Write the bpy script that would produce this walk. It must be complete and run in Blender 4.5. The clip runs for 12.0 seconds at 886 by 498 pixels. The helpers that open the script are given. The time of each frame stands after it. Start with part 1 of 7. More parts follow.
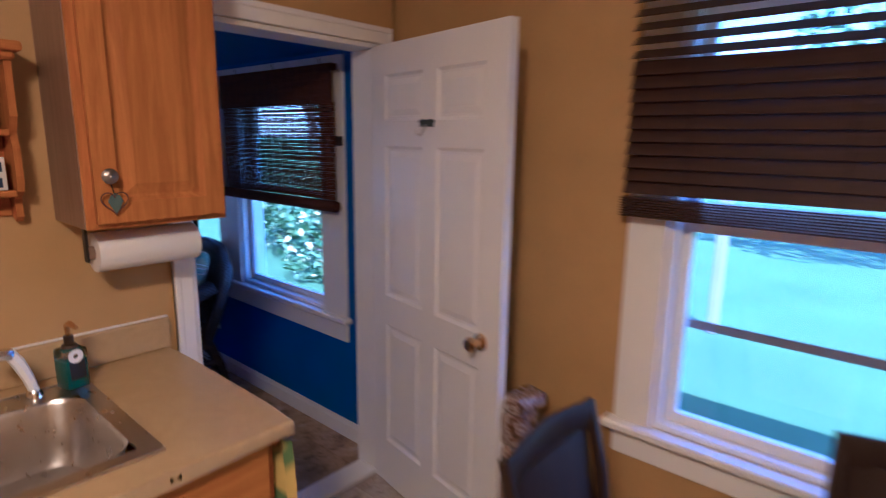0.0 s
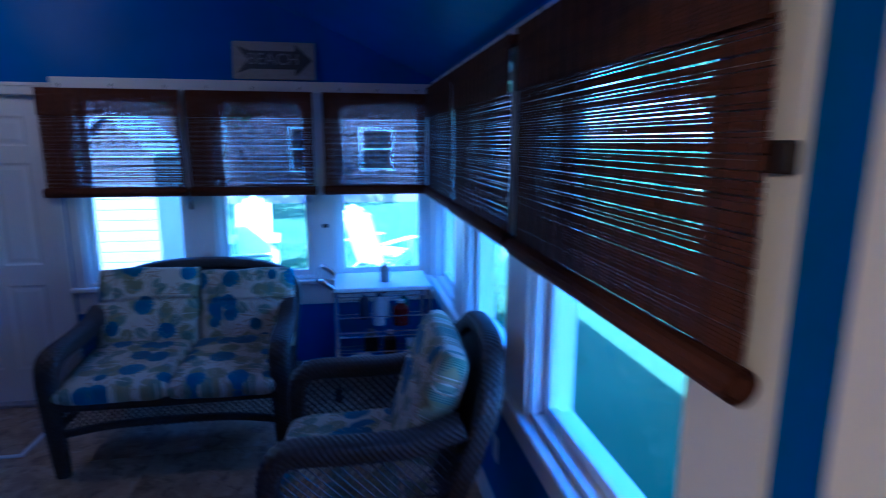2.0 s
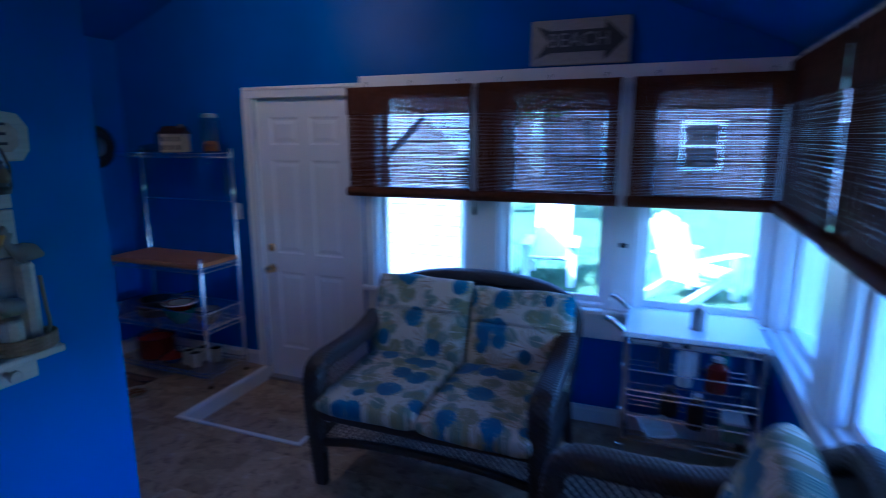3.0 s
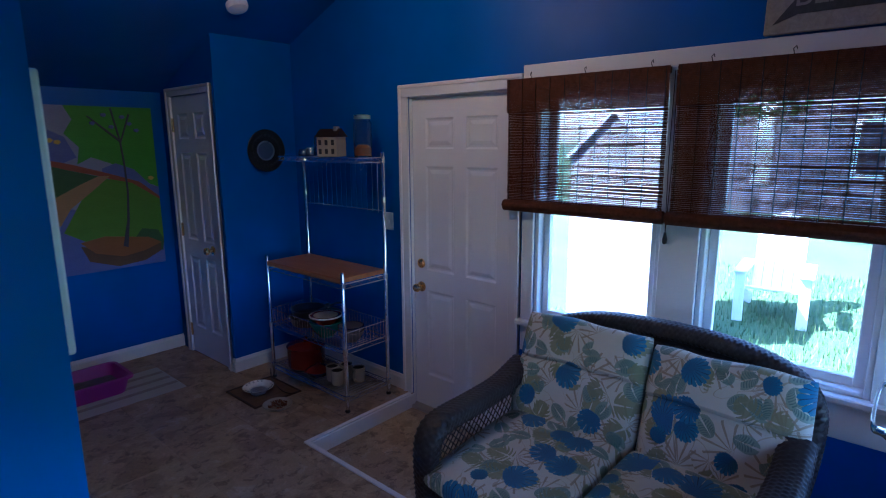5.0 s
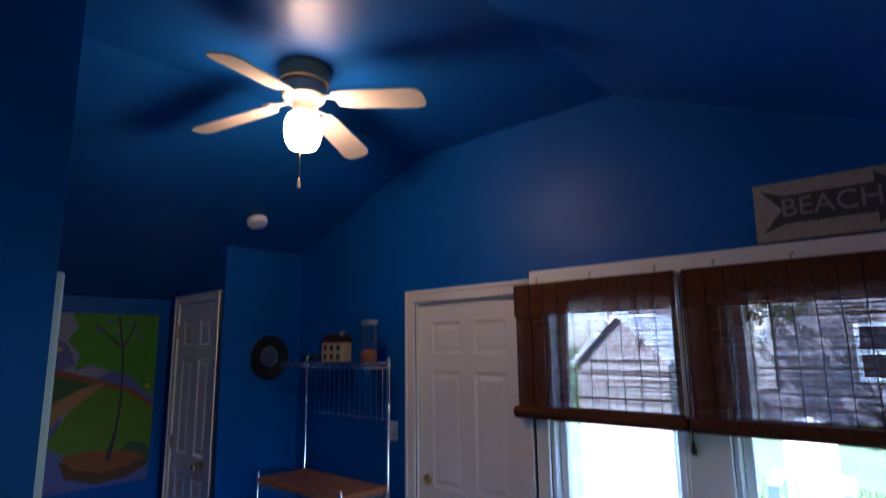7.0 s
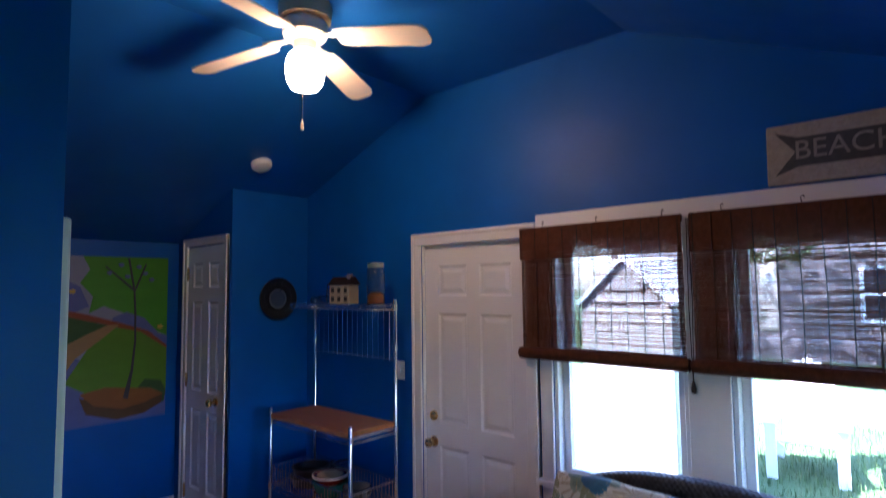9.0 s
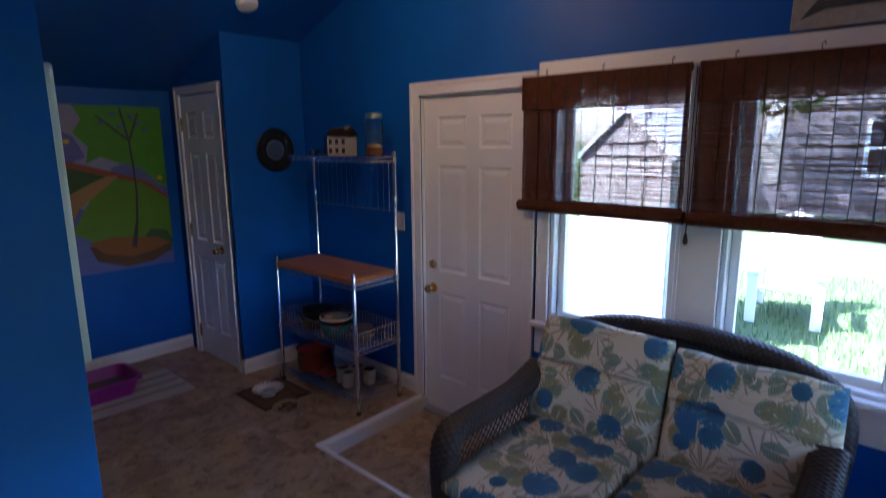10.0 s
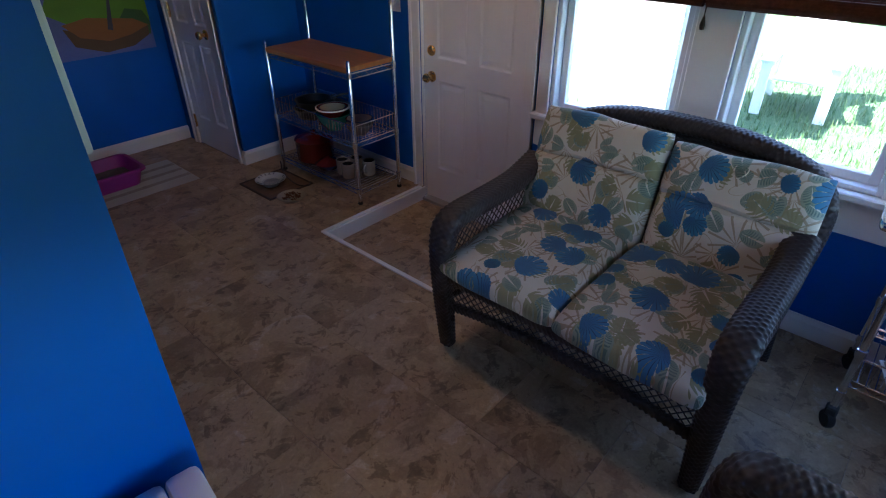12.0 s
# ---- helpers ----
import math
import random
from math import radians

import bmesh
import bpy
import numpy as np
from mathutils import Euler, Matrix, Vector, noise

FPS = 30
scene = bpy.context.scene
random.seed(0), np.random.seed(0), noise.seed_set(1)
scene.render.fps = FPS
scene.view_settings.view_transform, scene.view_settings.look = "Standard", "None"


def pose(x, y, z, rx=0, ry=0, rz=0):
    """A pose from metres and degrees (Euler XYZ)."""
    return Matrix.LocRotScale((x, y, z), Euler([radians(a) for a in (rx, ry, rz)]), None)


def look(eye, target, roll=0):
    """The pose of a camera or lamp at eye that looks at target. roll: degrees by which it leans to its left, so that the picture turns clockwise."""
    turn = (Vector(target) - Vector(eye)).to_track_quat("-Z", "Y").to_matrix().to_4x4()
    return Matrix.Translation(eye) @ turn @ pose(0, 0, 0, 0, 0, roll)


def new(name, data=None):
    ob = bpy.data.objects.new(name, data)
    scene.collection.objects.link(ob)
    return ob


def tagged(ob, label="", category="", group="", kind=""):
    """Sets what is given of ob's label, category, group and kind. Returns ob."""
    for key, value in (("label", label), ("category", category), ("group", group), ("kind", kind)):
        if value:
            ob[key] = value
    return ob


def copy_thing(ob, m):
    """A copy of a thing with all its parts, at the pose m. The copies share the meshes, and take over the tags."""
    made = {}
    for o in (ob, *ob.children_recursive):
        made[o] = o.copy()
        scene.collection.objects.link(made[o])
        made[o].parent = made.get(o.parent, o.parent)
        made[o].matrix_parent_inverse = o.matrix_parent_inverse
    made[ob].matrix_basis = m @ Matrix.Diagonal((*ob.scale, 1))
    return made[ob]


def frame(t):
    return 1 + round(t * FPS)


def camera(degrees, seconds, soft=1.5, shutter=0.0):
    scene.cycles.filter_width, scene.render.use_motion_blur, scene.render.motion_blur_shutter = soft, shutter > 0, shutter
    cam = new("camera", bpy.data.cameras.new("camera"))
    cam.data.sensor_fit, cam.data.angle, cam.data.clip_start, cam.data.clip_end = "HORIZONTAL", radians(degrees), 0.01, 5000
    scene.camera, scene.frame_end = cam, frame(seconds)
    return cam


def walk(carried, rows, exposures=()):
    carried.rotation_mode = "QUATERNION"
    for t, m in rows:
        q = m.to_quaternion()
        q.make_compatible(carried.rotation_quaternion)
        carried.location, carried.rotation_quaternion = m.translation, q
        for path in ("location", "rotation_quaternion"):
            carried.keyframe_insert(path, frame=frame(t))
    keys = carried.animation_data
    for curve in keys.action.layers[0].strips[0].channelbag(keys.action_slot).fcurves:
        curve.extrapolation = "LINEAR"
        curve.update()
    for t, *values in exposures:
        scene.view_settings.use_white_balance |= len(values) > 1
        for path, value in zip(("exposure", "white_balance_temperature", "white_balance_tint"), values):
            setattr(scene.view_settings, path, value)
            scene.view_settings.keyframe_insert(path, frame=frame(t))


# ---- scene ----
cam = camera(77.0, 12.0, soft=1.1, shutter=0.6)
# seconds, place, heading, pitch, roll
ROWS = [
    (0.0, 0.887, 0.924, 1.622, 41.46, -11.29, -0.8),
    (0.5, 0.499, 1.308, 1.618, 52.39, -10.98, -1.13),
    (1.0, 0.085, 1.642, 1.605, 59.86, -11.07, -0.93),
    (1.5, -0.241, 1.902, 1.595, 66.24, -10.61, -0.76),
    (2.0, -0.678, 2.102, 1.618, 80.19, -10.87, -0.2),
    (2.5, -1.04, 2.136, 1.618, 94.06, -11.24, 0.02),
    (3.0, -1.391, 2.125, 1.631, 111.37, -11.32, 0.12),
    (3.5, -1.649, 2.036, 1.628, 123.18, -11.43, 0.2),
    (3.7, -1.745, 2.016, 1.628, 125.72, -11.59, 0.38),
    (4.1, -1.875, 1.995, 1.628, 129.0, -11.4, 0.4),
    (4.7, -2.005, 1.975, 1.629, 131.2, -11.2, 0.43),
    (5.3, -2.081, 1.966, 1.63, 131.54, -10.6, 0.45),
    (5.5, -2.072, 1.932, 1.628, 131.08, -9.77, 0.48),
    (6.0, -2.067, 1.906, 1.624, 130.91, -4.39, 0.63),
    (6.5, -2.066, 1.906, 1.624, 131.14, 1.94, 0.71),
    (7.0, -2.06, 1.911, 1.623, 131.4, 9.96, 0.72),
    (7.2, -2.061, 1.905, 1.625, 131.46, 12.67, 0.55),
    (7.6, -2.062, 1.906, 1.625, 131.6, 15.6, 0.6),
    (8.0, -2.062, 1.906, 1.625, 131.7, 16.3, 0.62),
    (8.4, -2.061, 1.906, 1.625, 131.8, 12.6, 0.65),
    (8.8, -2.06, 1.907, 1.627, 131.89, 6.98, 0.68),
    (9.0, -2.063, 1.908, 1.628, 132.0, 4.07, 0.69),
    (9.5, -2.065, 1.907, 1.627, 132.05, -3.2, 0.53),
    (10.0, -2.063, 1.908, 1.628, 131.94, -11.03, 0.42),
    (10.5, -2.059, 1.91, 1.629, 131.85, -18.39, 0.34),
    (11.0, -2.06, 1.909, 1.629, 131.92, -26.41, 0.31),
    (11.5, -2.057, 1.911, 1.63, 131.89, -32.2, 0.14),
    (12.0, -2.059, 1.91, 1.629, 131.86, -32.17, 0.21),
]
EXPOSURES = [(0.0, 2.6, 3650, 28), (1.0, 2.8, 3500, 23), (1.5, 2.85, 3350, 18), (2.0, 2.95, 3350, 18), (2.5, 3.15, 3450, 19), (3.7, 3.4, 4000, 18), (5.3, 3.7, 4350, 21), (7.2, 3.45, 4900, 25), (8.8, 4.1, 5050, 25), (9.3, 4.0, 5100, 24), (10.0, 3.85, 5250, 24), (12.0, 3.95, 5300, 18)]
walk(cam, [(t, pose(x, y, z, 90 + pitch, roll, yaw)) for t, x, y, z, yaw, pitch, roll in ROWS], EXPOSURES)

# ---- light ----
SUN_ELEVATION, SUN_AZIMUTH = 50.0, 136.0      # azimuth: from +y towards +x
world = bpy.data.worlds.new("sky")
scene.world = world
world.use_nodes = True
wn = world.node_tree
sky = wn.nodes.new("ShaderNodeTexSky")
sky.sky_type = 'NISHITA'
sky.sun_disc = False
sky.sun_elevation = radians(SUN_ELEVATION)
sky.sun_rotation = radians(SUN_AZIMUTH)
wn.nodes["Background"].inputs["Strength"].default_value = 0.15
wn.links.new(sky.outputs[0], wn.nodes["Background"].inputs[0])


def lamp(name, kind, energy, colour, m, size=0.1, angle=None):
    data = bpy.data.lights.new(name, kind)
    data.energy, data.color = energy, colour
    if kind == 'AREA':
        data.shape, data.size, data.size_y = 'RECTANGLE', size[0], size[1]
    elif kind == 'POINT':
        data.shadow_soft_size = size
    else:
        data.angle = radians(angle)
    ob = new(name, data)
    ob.matrix_world = m
    return ob


se, sa = radians(SUN_ELEVATION), radians(SUN_AZIMUTH)
sun_from = Vector((math.sin(sa) * math.cos(se), math.cos(sa) * math.cos(se), math.sin(se)))
lamp("sun", 'SUN', 5.0, (1.0, 0.95, 0.88), look(sun_from * 20, (0, 0, 0)), angle=0.5)

# ---- materials ----


class Mat:
    """A small node builder round one Principled shader."""

    def __init__(self, name, rough=0.6, metal=0.0, spec=0.5, coat=0.0):
        self.m = bpy.data.materials.new(name)
        self.m.use_nodes = True
        self.t = self.m.node_tree
        self.b = self.t.nodes["Principled BSDF"]
        self.b.inputs["Roughness"].default_value = rough
        self.b.inputs["Metallic"].default_value = metal
        self.b.inputs["Specular IOR Level"].default_value = spec
        self.b.inputs["Coat Weight"].default_value = coat
        self.co = self.node("ShaderNodeTexCoord").outputs["Object"]

    def node(self, kind, **values):
        n = self.t.nodes.new(kind)
        for k, v in values.items():
            n.inputs[k].default_value = v
        return n

    def link(self, a, b):
        self.t.links.new(a, b)
        return self

    def scaled(self, s):
        n = self.node("ShaderNodeMapping")
        n.inputs["Scale"].default_value = s if isinstance(s, tuple) else (s, s, s)
        self.link(self.co, n.inputs["Vector"])
        return n.outputs[0]

    def noise(self, scale, detail=4.0, rough=0.55, stretch=(1, 1, 1), distort=0.0):
        n = self.node("ShaderNodeTexNoise", Scale=scale, Detail=detail, Roughness=rough, Distortion=distort)
        self.link(self.scaled(stretch), n.inputs["Vector"])
        return n.outputs["Fac"]

    def ramp(self, fac, stops):
        n = self.node("ShaderNodeValToRGB")
        r = n.color_ramp
        while len(r.elements) < len(stops):
            r.elements.new(0.5)
        for e, (p, c) in zip(r.elements, stops):
            e.position, e.color = p, (*c, 1)
        self.link(fac, n.inputs[0])
        return n.outputs[0]

    def mix(self, fac, a, b, blend='MIX'):
        n = self.t.nodes.new("ShaderNodeMix")
        n.data_type, n.blend_type = 'RGBA', blend
        for sock, v in ((n.inputs[0], fac), (n.inputs[6], a), (n.inputs[7], b)):
            if isinstance(v, (int, float)):
                sock.default_value = v
            elif isinstance(v, tuple):
                sock.default_value = (*v, 1)
            else:
                self.link(v, sock)
        return n.outputs[2]

    def math(self, op, a, b=0.0, c=0.0):
        n = self.t.nodes.new("ShaderNodeMath")
        n.operation = op
        for sock, v in zip(n.inputs, (a, b, c)):
            if isinstance(v, (int, float)):
                sock.default_value = v
            else:
                self.link(v, sock)
        return n.outputs[0]

    def colour(self, c):
        if isinstance(c, tuple):
            self.b.inputs["Base Color"].default_value = (*c, 1)
        else:
            self.link(c, self.b.inputs["Base Color"])
        return self

    def bump(self, height, strength=0.2, distance=0.005):
        n = self.node("ShaderNodeBump", Strength=strength, Distance=distance)
        self.link(height, n.inputs["Height"])
        self.link(n.outputs[0], self.b.inputs["Normal"])
        return self

    def roughness(self, fac, lo, hi):
        n = self.node("ShaderNodeMapRange")
        n.inputs["To Min"].default_value, n.inputs["To Max"].default_value = lo, hi
        self.link(fac, n.inputs[0])
        self.link(n.outputs[0], self.b.inputs["Roughness"])
        return self


def paint(name, c, rough=0.45, grain=220.0, strength=0.08, vary=0.10):
    m = Mat(name, rough)
    lo = tuple(v * (1 - vary) for v in c)
    hi = tuple(min(1, v * (1 + vary)) for v in c)
    big = m.noise(2.2, 3)
    m.colour(m.ramp(big, [(0.3, lo), (0.7, hi)]))
    m.bump(m.noise(grain, 3), strength, 0.002)
    m.roughness(m.noise(9.0, 3), rough - 0.06, rough + 0.1)
    return m.m


def metal(name, c, rough=0.2):
    m = Mat(name, rough, 1.0)
    m.colour(c)
    m.roughness(m.noise(30, 3), rough * 0.7, rough * 1.5)
    return m.m


def wood(name, dark, light, rough=0.4, axis=2, coat=0.15, scale=1.0, spec=0.5):
    m = Mat(name, rough, coat=coat, spec=spec)
    st = [14.0 * scale, 14.0 * scale, 14.0 * scale]
    st[axis] = 0.9 * scale
    grain = m.noise(3.2, 6, 0.65, tuple(st), 0.6)
    fine = m.noise(22, 4, 0.6, tuple(st))
    c = m.ramp(grain, [(0.25, dark), (0.5, tuple((a + b) / 2 for a, b in zip(dark, light))), (0.75, light)])
    m.colour(m.mix(m.math('MULTIPLY', fine, 0.35), c, tuple(v * 0.55 for v in dark)))
    m.bump(fine, 0.12, 0.001)
    return m.m


BLUE = paint("blue_wall_paint", (0.010, 0.105, 0.43), 0.44, 160, 0.10)
BLUE.node_tree.nodes["Principled BSDF"].inputs["Specular IOR Level"].default_value = 0.24
BLUE_CEILING = paint("blue_ceiling_paint", (0.010, 0.10, 0.40), 0.42, 120, 0.14)
TAN = paint("tan_wall_paint", (0.45, 0.285, 0.06), 0.55, 160, 0.10)
WHITE = paint("white_trim_paint", (0.80, 0.79, 0.77), 0.32, 90, 0.05, 0.04)
DOOR_WHITE = paint("white_door_paint", (0.80, 0.79, 0.78), 0.30, 260, 0.07, 0.03)
CEIL_WHITE = paint("white_ceiling_paint", (0.78, 0.76, 0.72), 0.7, 120, 0.15)
VINYL = paint("white_vinyl", (0.82, 0.83, 0.84), 0.3, 60, 0.02, 0.02)
CHROME = metal("chrome", (0.78, 0.78, 0.80), 0.16)
STEEL = metal("brushed_steel", (0.55, 0.53, 0.50), 0.28)
BRASS = metal("brass", (0.72, 0.48, 0.18), 0.22)
BLACK = paint("black_plastic", (0.012, 0.012, 0.013), 0.4, 80, 0.05)
IRON = paint("black_iron", (0.02, 0.02, 0.022), 0.5, 90, 0.15)
HONEY_OAK = wood("honey_oak", (0.34, 0.122, 0.0), (0.60, 0.248, 0.0), 0.5, 2, 0.0, spec=0.06)
HONEY_OAK_H = wood("honey_oak_across", (0.34, 0.122, 0.0), (0.60, 0.248, 0.0), 0.5, 1, 0.0, spec=0.06)
BUTCHER = wood("butcher_block", (0.30, 0.12, 0.035), (0.50, 0.23, 0.075), 0.4, 1)
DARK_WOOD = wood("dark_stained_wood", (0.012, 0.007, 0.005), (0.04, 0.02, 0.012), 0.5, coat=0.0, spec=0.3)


def glass_material():
    m = bpy.data.materials.new("window_glass")
    m.use_nodes = True
    t = m.node_tree
    t.nodes.remove(t.nodes["Principled BSDF"])
    clear = t.nodes.new("ShaderNodeBsdfTransparent")
    clear.inputs[0].default_value = (0.96, 0.98, 0.98, 1)
    gloss = t.nodes.new("ShaderNodeBsdfGlossy")
    gloss.inputs["Roughness"].default_value = 0.02
    edge = t.nodes.new("ShaderNodeLayerWeight")
    edge.inputs["Blend"].default_value = 0.5
    power = t.nodes.new("ShaderNodeMath")
    power.operation = 'POWER'
    power.inputs[1].default_value = 5.0
    t.links.new(edge.outputs["Facing"], power.inputs[0])
    fres = t.nodes.new("ShaderNodeMath")
    fres.operation = 'MULTIPLY_ADD'
    fres.inputs[1].default_value, fres.inputs[2].default_value = 0.6, 0.03
    t.links.new(power.outputs[0], fres.inputs[0])
    mixer = t.nodes.new("ShaderNodeMixShader")
    t.links.new(fres.outputs[0], mixer.inputs[0])
    t.links.new(clear.outputs[0], mixer.inputs[1])
    t.links.new(gloss.outputs[0], mixer.inputs[2])
    t.links.new(mixer.outputs[0], t.nodes["Material Output"].inputs[0])
    return m


GLASS = glass_material()

# ---- building helpers ----


def link_mesh(name, bm, material, smooth=False):
    me = bpy.data.meshes.new(name)
    bmesh.ops.recalc_face_normals(bm, faces=bm.faces)
    for f in bm.faces:
        f.smooth = smooth
    bm.to_mesh(me)
    bm.free()
    me.materials.append(material)
    if smooth:
        me.set_sharp_from_angle(angle=radians(38))
    return new(name, me)


def part(name, bm, material, parent=None, label="", smooth=False):
    ob = link_mesh(name, bm, material, smooth)
    if parent is not None:
        ob.parent = parent
    return tagged(ob, label) if label else ob


def thing(name, label, category, m=None, group="", kind=""):
    ob = new(name)
    ob.empty_display_size = 0.05
    if m is not None:
        ob.matrix_world = m
    return tagged(ob, label, category, group, kind)


def box(x0, x1, y0, y1, z0, z1, bevel=0.0, bm=None, segments=1, m=None):
    b = bm or bmesh.new()
    verts = bmesh.ops.create_cube(b, size=1.0)["verts"]
    for v in verts:
        v.co = Vector(((x0 + x1) / 2 + v.co.x * (x1 - x0), (y0 + y1) / 2 + v.co.y * (y1 - y0), (z0 + z1) / 2 + v.co.z * (z1 - z0)))
    if bevel:
        edges = list({e for v in verts for e in v.link_edges})
        out = bmesh.ops.bevel(b, geom=edges, offset=bevel, segments=segments, affect='EDGES', profile=0.5)
        verts = list({v for f in out["faces"] for v in f.verts})
    if m is not None:
        bmesh.ops.transform(b, matrix=m, verts=verts)
    return b


def lathe(profile, steps=24, bm=None, m=None):
    """Turn a list of (radius, height) round z."""
    b = bm or bmesh.new()
    rings = []
    for r, z in profile:
        if r < 1e-5:
            rings.append([b.verts.new((0, 0, z))])
        else:
            rings.append([b.verts.new((r * math.cos(i * math.tau / steps), r * math.sin(i * math.tau / steps), z)) for i in range(steps)])
    for a, c in zip(rings, rings[1:]):
        for i in range(steps):
            j = (i + 1) % steps
            if len(a) == 1 and len(c) == 1:
                continue
            if len(a) == 1:
                b.faces.new((a[0], c[i], c[j]))
            elif len(c) == 1:
                b.faces.new((a[i], a[j], c[0]))
            else:
                b.faces.new((a[i], a[j], c[j], c[i]))
    if m is not None:
        bmesh.ops.transform(b, matrix=m, verts=[v for r in rings for v in r])
    return b


def tube(points, r, bm=None, steps=8, closed=False):
    """A round bar along points; r may be one radius or one for each point."""
    b = bm or bmesh.new()
    pts = [Vector(p) for p in points]
    n = len(pts)
    rad = r if isinstance(r, (list, tuple)) else [r] * n
    rings, ref = [], None
    for i, p in enumerate(pts):
        a = pts[i - 1] if (i or closed) else p
        c = pts[(i + 1) % n] if (i < n - 1 or closed) else p
        d = (c - a).normalized()
        if ref is None:
            ref = Vector((0, 0, 1)) if abs(d.z) < 0.9 else Vector((1, 0, 0))
        u = d.cross(ref).normalized()
        ref = u.cross(d).normalized()
        rings.append([b.verts.new(p + rad[i] * (math.cos(k * math.tau / steps) * u + math.sin(k * math.tau / steps) * ref)) for k in range(steps)])
    pairs = list(zip(rings, rings[1:]))
    if closed:
        pairs.append((rings[-1], rings[0]))
    for a, c in pairs:
        for k in range(steps):
            j = (k + 1) % steps
            b.faces.new((a[k], a[j], c[j], c[k]))
    if not closed:
        b.faces.new(rings[0][::-1])
        b.faces.new(rings[-1])
    return b


def prism(outline, x0, x1, bm=None, axis='x', bevel=0.0):
    """Extrude a closed 2D outline along an axis: the outline's two numbers are the other two axes in order."""
    b = bm or bmesh.new()

    def place(u, v, w):
        return {'x': (w, u, v), 'y': (u, w, v), 'z': (u, v, w)}[axis]
    a = [b.verts.new(place(u, v, x0)) for u, v in outline]
    c = [b.verts.new(place(u, v, x1)) for u, v in outline]
    fs = [b.faces.new(a[::-1]), b.faces.new(c)]
    n = len(a)
    for i in range(n):
        fs.append(b.faces.new((a[i], a[(i + 1) % n], c[(i + 1) % n], c[i])))
    if bevel:
        edges = list({e for f in fs[:2] for e in f.edges})
        bmesh.ops.bevel(b, geom=edges, offset=bevel, segments=2, affect='EDGES', profile=0.5)
    return b


def wall_mesh(u0, u1, z0, z1, d0, d1, openings, along):
    """A wall slab with openings through it: u runs along the wall, d through it, openings (u0, u1, z0, z1)."""
    us = sorted({u0, u1, *[v for o in openings for v in o[:2]]})
    zs = sorted({z0, z1, *[v for o in openings for v in o[2:]]})
    b = bmesh.new()
    cache = {}

    def vert(u, d, z):
        k = (round(u, 5), round(d, 5), round(z, 5))
        if k not in cache:
            cache[k] = b.verts.new((u, d, z) if along == 'x' else (d, u, z))
        return cache[k]

    def solid(i, j):
        if not (0 <= i < len(us) - 1 and 0 <= j < len(zs) - 1):
            return False
        cu, cz = (us[i] + us[i + 1]) / 2, (zs[j] + zs[j + 1]) / 2
        return not any(o[0] < cu < o[1] and o[2] < cz < o[3] for o in openings)
    for i in range(len(us) - 1):
        for j in range(len(zs) - 1):
            if not solid(i, j):
                continue
            a, c, lo, hi = us[i], us[i + 1], zs[j], zs[j + 1]
            for d in (d0, d1):
                b.faces.new((vert(a, d, lo), vert(c, d, lo), vert(c, d, hi), vert(a, d, hi)))
            for ok, p, q in ((solid(i - 1, j), (a, lo), (a, hi)), (solid(i + 1, j), (c, lo), (c, hi)), (solid(i, j - 1), (a, lo), (c, lo)), (solid(i, j + 1), (a, hi), (c, hi))):
                if not ok:
                    b.faces.new((vert(p[0], d0, p[1]), vert(q[0], d0, q[1]), vert(q[0], d1, q[1]), vert(p[0], d1, p[1])))
    return b


def structure(name, bm, material, label, category, smooth=False):
    return tagged(link_mesh(name, bm, material, smooth), label, category, kind="structure")

# ---- the house ----
FAR, WIN, FLOOR_LOW = -4.50, 2.70, -0.095
LOW, FLAT, FLAT_A, FLAT_B, BACK = 2.03, 2.81, 0.87, -0.40, -2.50
PIT = (FAR, -3.67, -0.455, 0.385)


def roof_height(y):
    if y > FLAT_A:
        return FLAT + (LOW - FLAT) * (y - FLAT_A) / (WIN - FLAT_A)
    if y < FLAT_B:
        return FLAT + (2.0 - FLAT) * (y - FLAT_B) / (BACK - FLAT_B)
    return FLAT


FAR_DOOR = (-0.458, 0.292, FLOOR_LOW, 1.887)
SILL, HEAD = 0.69, 1.925
FAR_WINDOWS = [(0.445, 1.09, SILL, HEAD), (1.255, 1.885, SILL, HEAD), (2.02, 2.655, SILL, HEAD)]
SIDE_WINDOWS = [(-2.38, -1.515, SILL, HEAD), (-3.41, -2.63, SILL, HEAD), (-4.39, -3.66, SILL, HEAD)]
far_wall = wall_mesh(BACK - 0.12, WIN + 0.15, -0.3, 2.0, FAR - 0.14, FAR, [FAR_DOOR] + FAR_WINDOWS, 'y')
prism([(WIN + 0.15, 2.0), (WIN + 0.15, 2.06), (FLAT_A, 2.87), (FLAT_B, 2.87), (BACK - 0.12, 2.04), (BACK - 0.12, 2.0)], FAR - 0.14, FAR, bm=far_wall)
structure("wall_far", far_wall, BLUE,
          "bright blue painted wall of the sunroom with door and windows", "wall")
structure("wall_window_side", wall_mesh(FAR, -1.06, -0.3, 2.10, WIN, WIN + 0.15, SIDE_WINDOWS, 'x'), BLUE,
          "bright blue sunroom wall under a row of windows", "wall")
structure("wall_mirror", wall_mesh(-2.30, -1.06, -0.02, 2.9, 0.81, 0.93, [], 'x'), BLUE, "bright blue painted wall behind the driftwood mirror", "wall")


